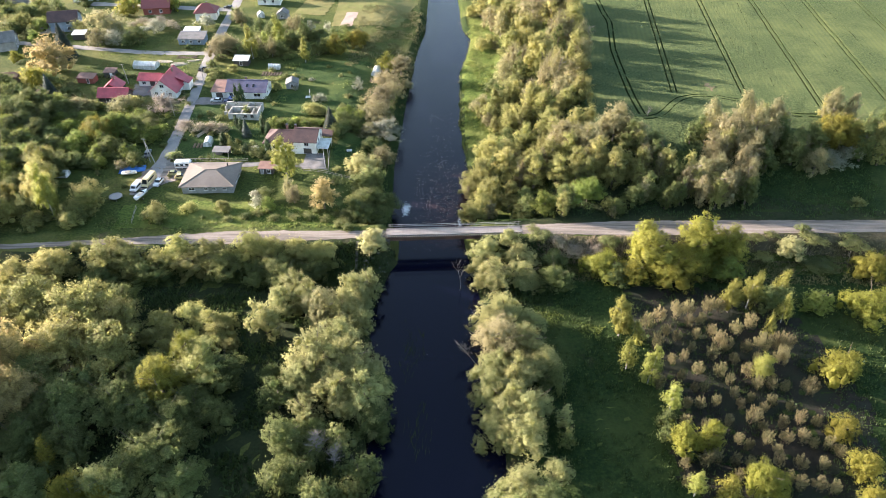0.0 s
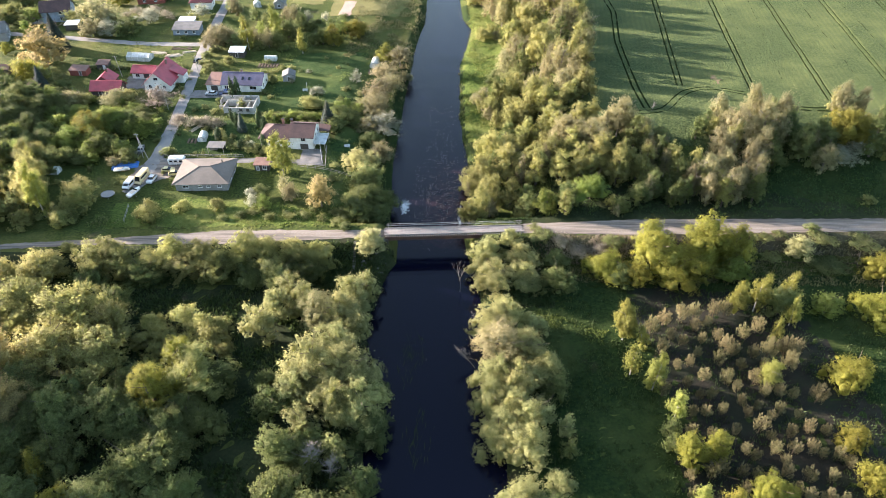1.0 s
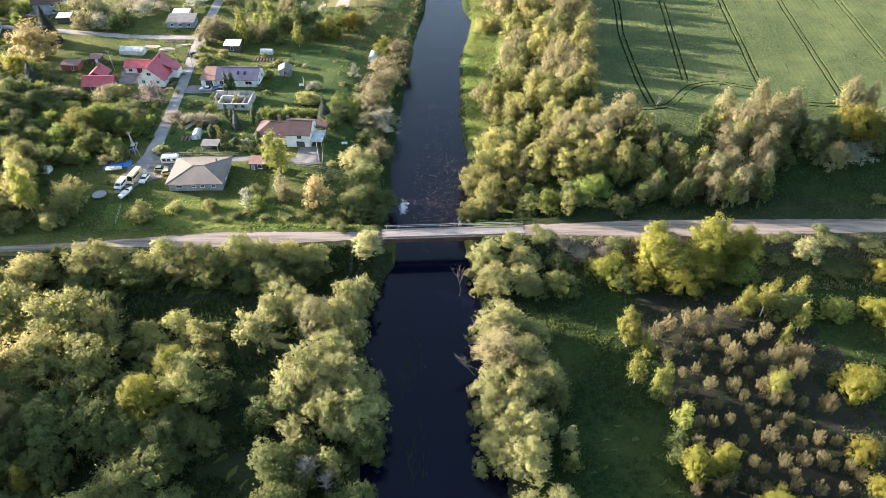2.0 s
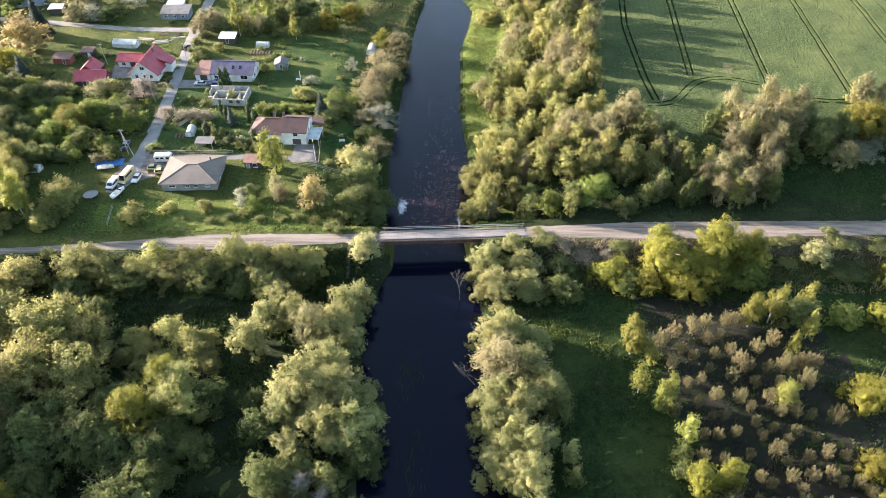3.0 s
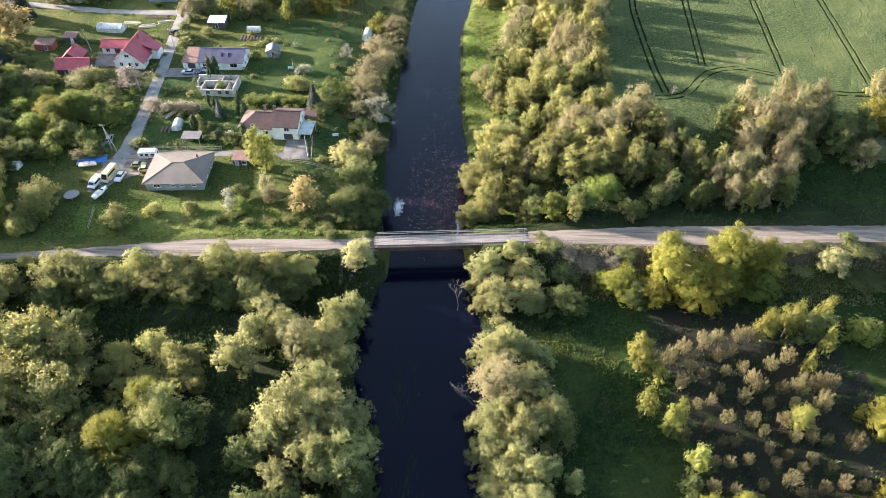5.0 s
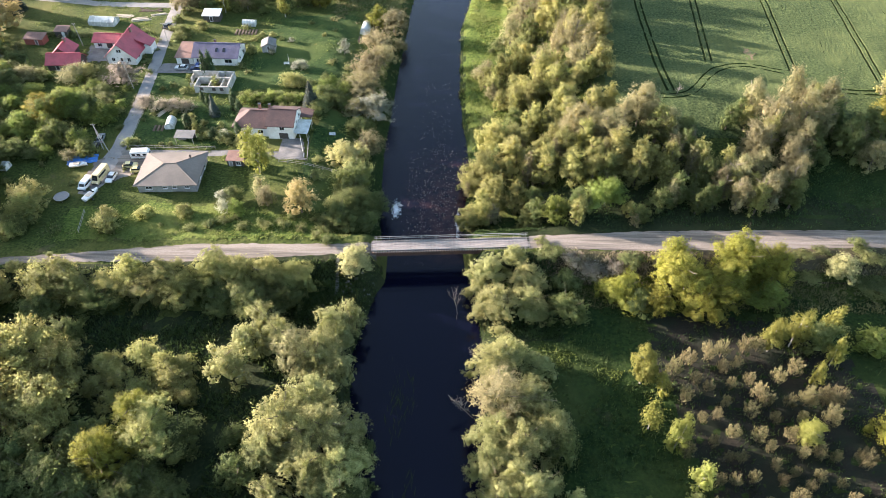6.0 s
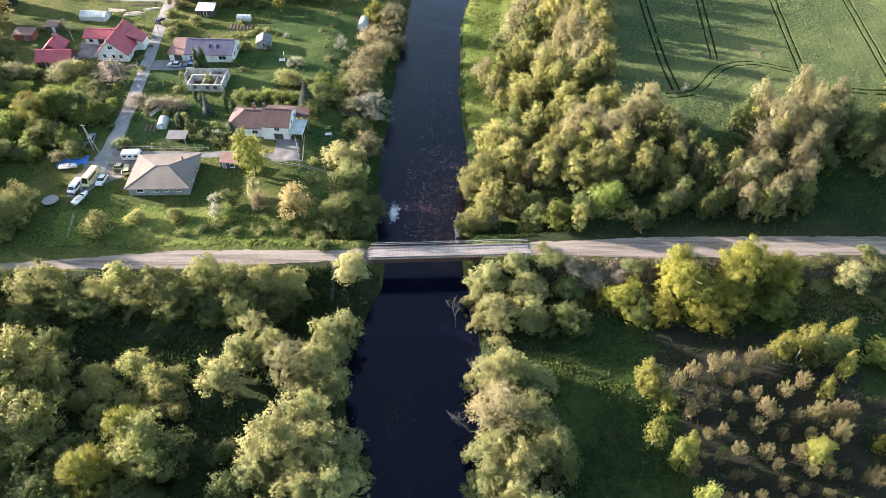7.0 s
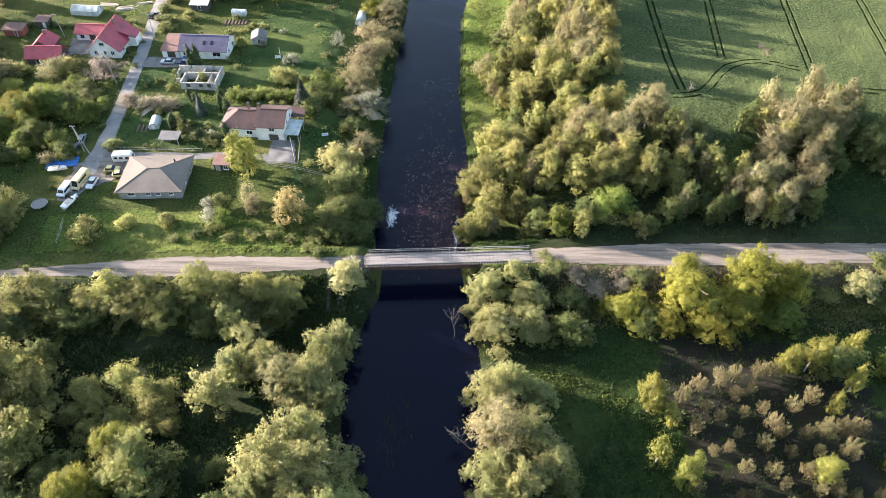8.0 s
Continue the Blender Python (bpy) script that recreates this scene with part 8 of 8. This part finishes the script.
def garden_beds(label, x, y, turn, count, long):
    root = thing("garden_bed", label, "garden bed", pose(x, y, height(x, y) + 0.02, 0, 0, turn), "vegetable beds")
    for i in range(count):
        part("ridge", boxes((i * 1.15, 0, 0.12, 0.75, long, 0.34, 0, 0, 0.75)), SOIL, root)


garden_beds("row of raised soil beds beside the small greenhouse", -76.4, 261.6, 2, 7, 4.2)
garden_beds("raised soil beds below the film tunnel", -33.2, 260.6, 0, 4, 5.0)
garden_beds("dug vegetable beds in the garden", -86.2, 203.0, 4, 3, 3.4)


def garden_frame(label, x, y, turn, material):
    """A low bench or swing seat of boards."""
    root = thing("bench", label, "bench", pose(x, y, height(x, y), 0, 0, turn), "garden furniture")
    part("seat", boxes((0, 0, 0.45, 1.8, 0.5, 0.06)), material, root)
    part("backrest", boxes((0, 0.27, 0.75, 1.8, 0.06, 0.4)), material, root)
    for s in (-0.75, 0.75):
        part("leg", boxes((s, 0, 0.2, 0.08, 0.45, 0.5)), material, root)


garden_frame("grey wooden bench under the tree", -36.6, 182.4, -5, POLE_WOOD)
garden_frame("white garden bench on the lawn", -54.6, 240.0, 0, TRIM)
garden_frame("white bench at the edge of the lawn", -34.5, 203.0, 10, TRIM)
garden_frame("wooden bench beside the greenhouse", -89.4, 212.0, 70, TIMBER)


# ---- dead wood ----
def bare_tree(label, x, y, z, tall, lean, seed, forks=26, material=TWIG, name="dead_tree", low=0.3):
    """A leafless tree: a leaning stem that forks into ever thinner twigs."""
    r = random.Random(seed)
    root = thing(name, label, "tree", pose(x, y, z), "dead wood")
    stem = [Vector((lean[0] * tall * k, lean[1] * tall * k, tall * k * (1 - 0.12 * k))) for k in (0, 0.35, 0.7, 1.0)]
    bm = bmesh.new()
    tube(bm, stem, [tall * 0.010, tall * 0.008, tall * 0.005, tall * 0.002], 6)
    part("trunk", bm, material, root)
    for i in range(forks):
        k = low + (0.98 - low) * r.random()
        s = stem[0].lerp(stem[3], k)
        a, l = r.uniform(0, 6.3), tall * 0.35 * (1.15 - k) * r.uniform(0.6, 1.3)
        e = s + Vector((math.cos(a) * l * 0.8, math.sin(a) * l * 0.8, l * r.uniform(0.4, 1.0)))
        bm = bmesh.new()
        tube(bm, [s, s.lerp(e, 0.5) + Vector((0, 0, 0.05 * l)), e], [tall * 0.006, tall * 0.004, tall * 0.0015], 4)
        for j in range(5):
            q = s.lerp(e, r.uniform(0.35, 1))
            tube(bm, [q, q + Vector((r.uniform(-1, 1), r.uniform(-1, 1), r.uniform(0.1, 1))) * l * 0.35], [tall * 0.003, tall * 0.001], 4)
        part("limb", bm, material, root)


def dead_snag(x, y):
    """A slender dead tree: a bent stem that forks into a few long, upright, ever thinner branches."""
    r = random.Random(8)
    root = thing("dead_tree", "slender pale dead tree standing in the dark water", "tree", pose(x, y, WATER - 0.6) @ Matrix.Scale(1.25, 4), "dead wood")
    stem = [(0, 0, 0), (0.25, 0, 2.0), (0.0, 0.1, 3.8), (-0.35, 0.2, 5.4), (-0.5, 0.2, 7.2), (-0.9, 0.3, 8.8)]
    bm = bmesh.new()
    tube(bm, stem, [0.06, 0.05, 0.042, 0.032, 0.02, 0.01], 6)
    part("trunk", bm, TWIG, root)
    for k, (ex, ey, ez) in ((2, (0.9, 0.2, 3.2)), (2, (0.4, -0.5, 2.6)), (3, (1.3, 0.1, 3.0)), (3, (-1.3, 0.2, 2.6)), (4, (0.6, -0.3, 1.6)), (3, (0.4, 0.6, 2.4))):
        s0 = Vector(stem[k])
        e = s0 + Vector((ex, ey, ez))
        mid = s0.lerp(e, 0.5) + Vector((ex * 0.18, 0.1, -0.25))
        bm = bmesh.new()
        tube(bm, [s0, mid, e], [0.022, 0.016, 0.006], 5)
        for j in range(5):
            q = mid.lerp(e, r.random())
            tube(bm, [q, q + Vector((r.uniform(-0.7, 0.7), r.uniform(-0.4, 0.4), r.uniform(0.2, 0.8)))], [0.012, 0.004], 4)
        part("limb", bm, TWIG, root)


dead_snag(2.4, 138.3)
bare_tree("grey leafless bush overhanging the water", 6.0, 112.5, WATER + 0.2, 7.5, (-0.65, 0.1), 3, 26)
bare_tree("grey leafless bush at the water's edge", 7.0, 127.0, WATER + 0.2, 4.0, (-0.5, 0.1), 4, 14)
bare_tree("tall grey leafless willow on the bank", -26.0, 83.0, -3.4, 11.0, (0.05, 0.05), 5, 44)
bare_tree("grey leafless willow on the bank", -22.5, 82.0, -3.6, 9.0, (0.12, 0.0), 6, 36)
bare_tree("thin leafless tree at the field's edge", 64.5, 212.0, 6.8, 6.0, (0.1, 0.0), 7, 16)


# ---- tall grass and undergrowth ----
def tall_grass(name, label, area, count, seed, material, size=0.5, keep=None, broad=0.35):
    """Blades in tufts, one triangle each, over a stretch of the ground."""
    r = np.random.default_rng(seed)
    n = count // 5
    x, y = r.uniform(area[0], area[1], n), r.uniform(area[2], area[3], n)
    free = (np.maximum(along(LEFT_BANK, y) - x, x - along(RIGHT_BANK, y)) > 0.6) & (np.abs(y - along(ROAD_LINE, x)) > 4.2)
    free &= np.array([noise.noise((a * 0.12, b * 0.12, seed)) > -0.15 and (keep is None or bool(keep(a, b))) for a, b in zip(x.tolist(), y.tolist())])
    x, y = np.repeat(x[free], 5), np.repeat(y[free], 5)
    n = len(x)
    x, y = x + r.normal(size=n) * 0.45, y + r.normal(size=n) * 0.45
    z, a, s = heights(x, y), r.uniform(0, 6.3, n), size * r.uniform(0.5, 1.4, n)
    dx, dy = np.cos(a) * s * broad, np.sin(a) * s * broad
    tips = np.stack([x + r.normal(size=n) * s * 0.35, y + r.normal(size=n) * s * 0.35, z + s], 1)
    verts = np.stack([np.stack([x - dx, y - dy, z - 0.05], 1), np.stack([x + dx, y + dy, z - 0.05], 1), tips], 1).reshape(-1, 3).tolist()
    faces = np.arange(3 * n).reshape(-1, 3).tolist()
    data = bpy.data.meshes.new(name)
    data.from_pydata(verts, [], faces)
    data.materials.append(material)
    tagged(new(name, data), label, "grass", "", "stuff")


BLADES = foliage("grass_blades", (0.092, 0.122, 0.026), (0.195, 0.225, 0.056), (0.180, 0.180, 0.064), 0.45, 0)
STRAW = foliage("dry_blades", (0.170, 0.150, 0.070), (0.260, 0.230, 0.120), (0.130, 0.140, 0.050), 0.45, 0)
NETTLES = foliage("undergrowth_leaves", (0.030, 0.052, 0.015), (0.070, 0.100, 0.030), (0.050, 0.070, 0.024), 0.4, 0)
tall_grass("tall_grass", "rough meadow grass beside the road", (-100, -24, 155, 176), 12000, 21, BLADES, 0.30, lambda x, y: y - along(ROAD_LINE, x) < 15 + 4 * noise.noise((x * 0.1, 0, 0)), 0.7)
tall_grass("tall_grass", "tufts of dry grass beside the road", (-100, -24, 157, 172), 5000, 31, STRAW, 0.42, lambda x, y: y - along(ROAD_LINE, x) < 12 and noise.noise((x * 0.2, y * 0.2, 3)) > 0.0)
tall_grass("undergrowth", "nettles on the banks beside the bridge", (-42, -13, 132, 153), 15000, 32, NETTLES, 0.65)
tall_grass("undergrowth", "weeds on the slope at the bridge", (5, 26, 132, 154), 10000, 33, NETTLES, 0.6)
tall_grass("tall_grass", "grass at the far end of the bridge", (3, 24, 158, 172), 6000, 34, NETTLES, 0.6)
# slanting band of brighter blades, added to imitate a streak of sunlight
tall_grass("tall_grass", "bright tufts standing in for a sunlit streak on the low meadow", (17, 44, 116, 132), 6000, 35, BLADES, 0.32, lambda x, y: abs(y - 130.5 + 0.46 * (x - 16)) < 2.6, 0.6)
tall_grass("tall_grass", "rough grass on the low meadow", (20, 110, 70, 146), 26000, 22, NETTLES, 0.5)
tall_grass("tall_grass", "grass on the near side of the road bank", (-110, -20, 128, 150), 16000, 23, NETTLES, 0.6)
tall_grass("undergrowth", "dark undergrowth of nettles in the wood", (-100, -18, 66, 132), 34000, 24, NETTLES, 0.8)
tall_grass("tall_grass", "rank grass on the far river meadow", (2, 42, 175, 330), 24000, 25, BLADES, 0.6, lambda x, y: x < field_edge(y))
tall_grass("tall_grass", "dry grass on the far west bank", (-45, -12, 270, 345), 12000, 26, STRAW, 0.5)
tall_grass("tall_grass", "grass on the slope below the road", (20, 125, 141, 154), 14000, 27, STRAW, 0.5)
PINK_STRAW = foliage("pinkish_dead_blades", (0.240, 0.180, 0.140), (0.360, 0.280, 0.220), (0.230, 0.200, 0.130), 0.4, 0)
tall_grass("tall_grass", "pinkish dead grass on the road bank", (24, 54, 148.5, 154.5), 6000, 36, PINK_STRAW, 0.5)
tall_grass("tall_grass", "patches of pinkish dead grass below the road", (76, 125, 147, 155), 5000, 37, PINK_STRAW, 0.45, lambda x, y: noise.noise((x * 0.15, y * 0.3, 5)) > 0.1)
tall_grass("tall_grass", "dark grass between road and trees", (20, 130, 164, 200), 16000, 28, NETTLES, 0.5)
tall_grass("reeds", "reeds along the river's edge", (-22, 14, 66, 340), 16000, 29, STRAW, 0.8, lambda x, y: max(along(LEFT_BANK, y) - x, x - along(RIGHT_BANK, y)) < 3.0, 0.2)
tall_grass("tall_grass", "long garden grass between the houses", (-150, -28, 176, 300), 26000, 30, BLADES, 0.4, lambda x, y: noise.noise((x * 0.05, y * 0.05, 9)) > 0.05)

bare_tree("pale stick standing in the still water", -5.4, 114.4, WATER - 0.3, 1.6, (0.3, 0.2), 11, 3, POLE_WOOD, "stick")
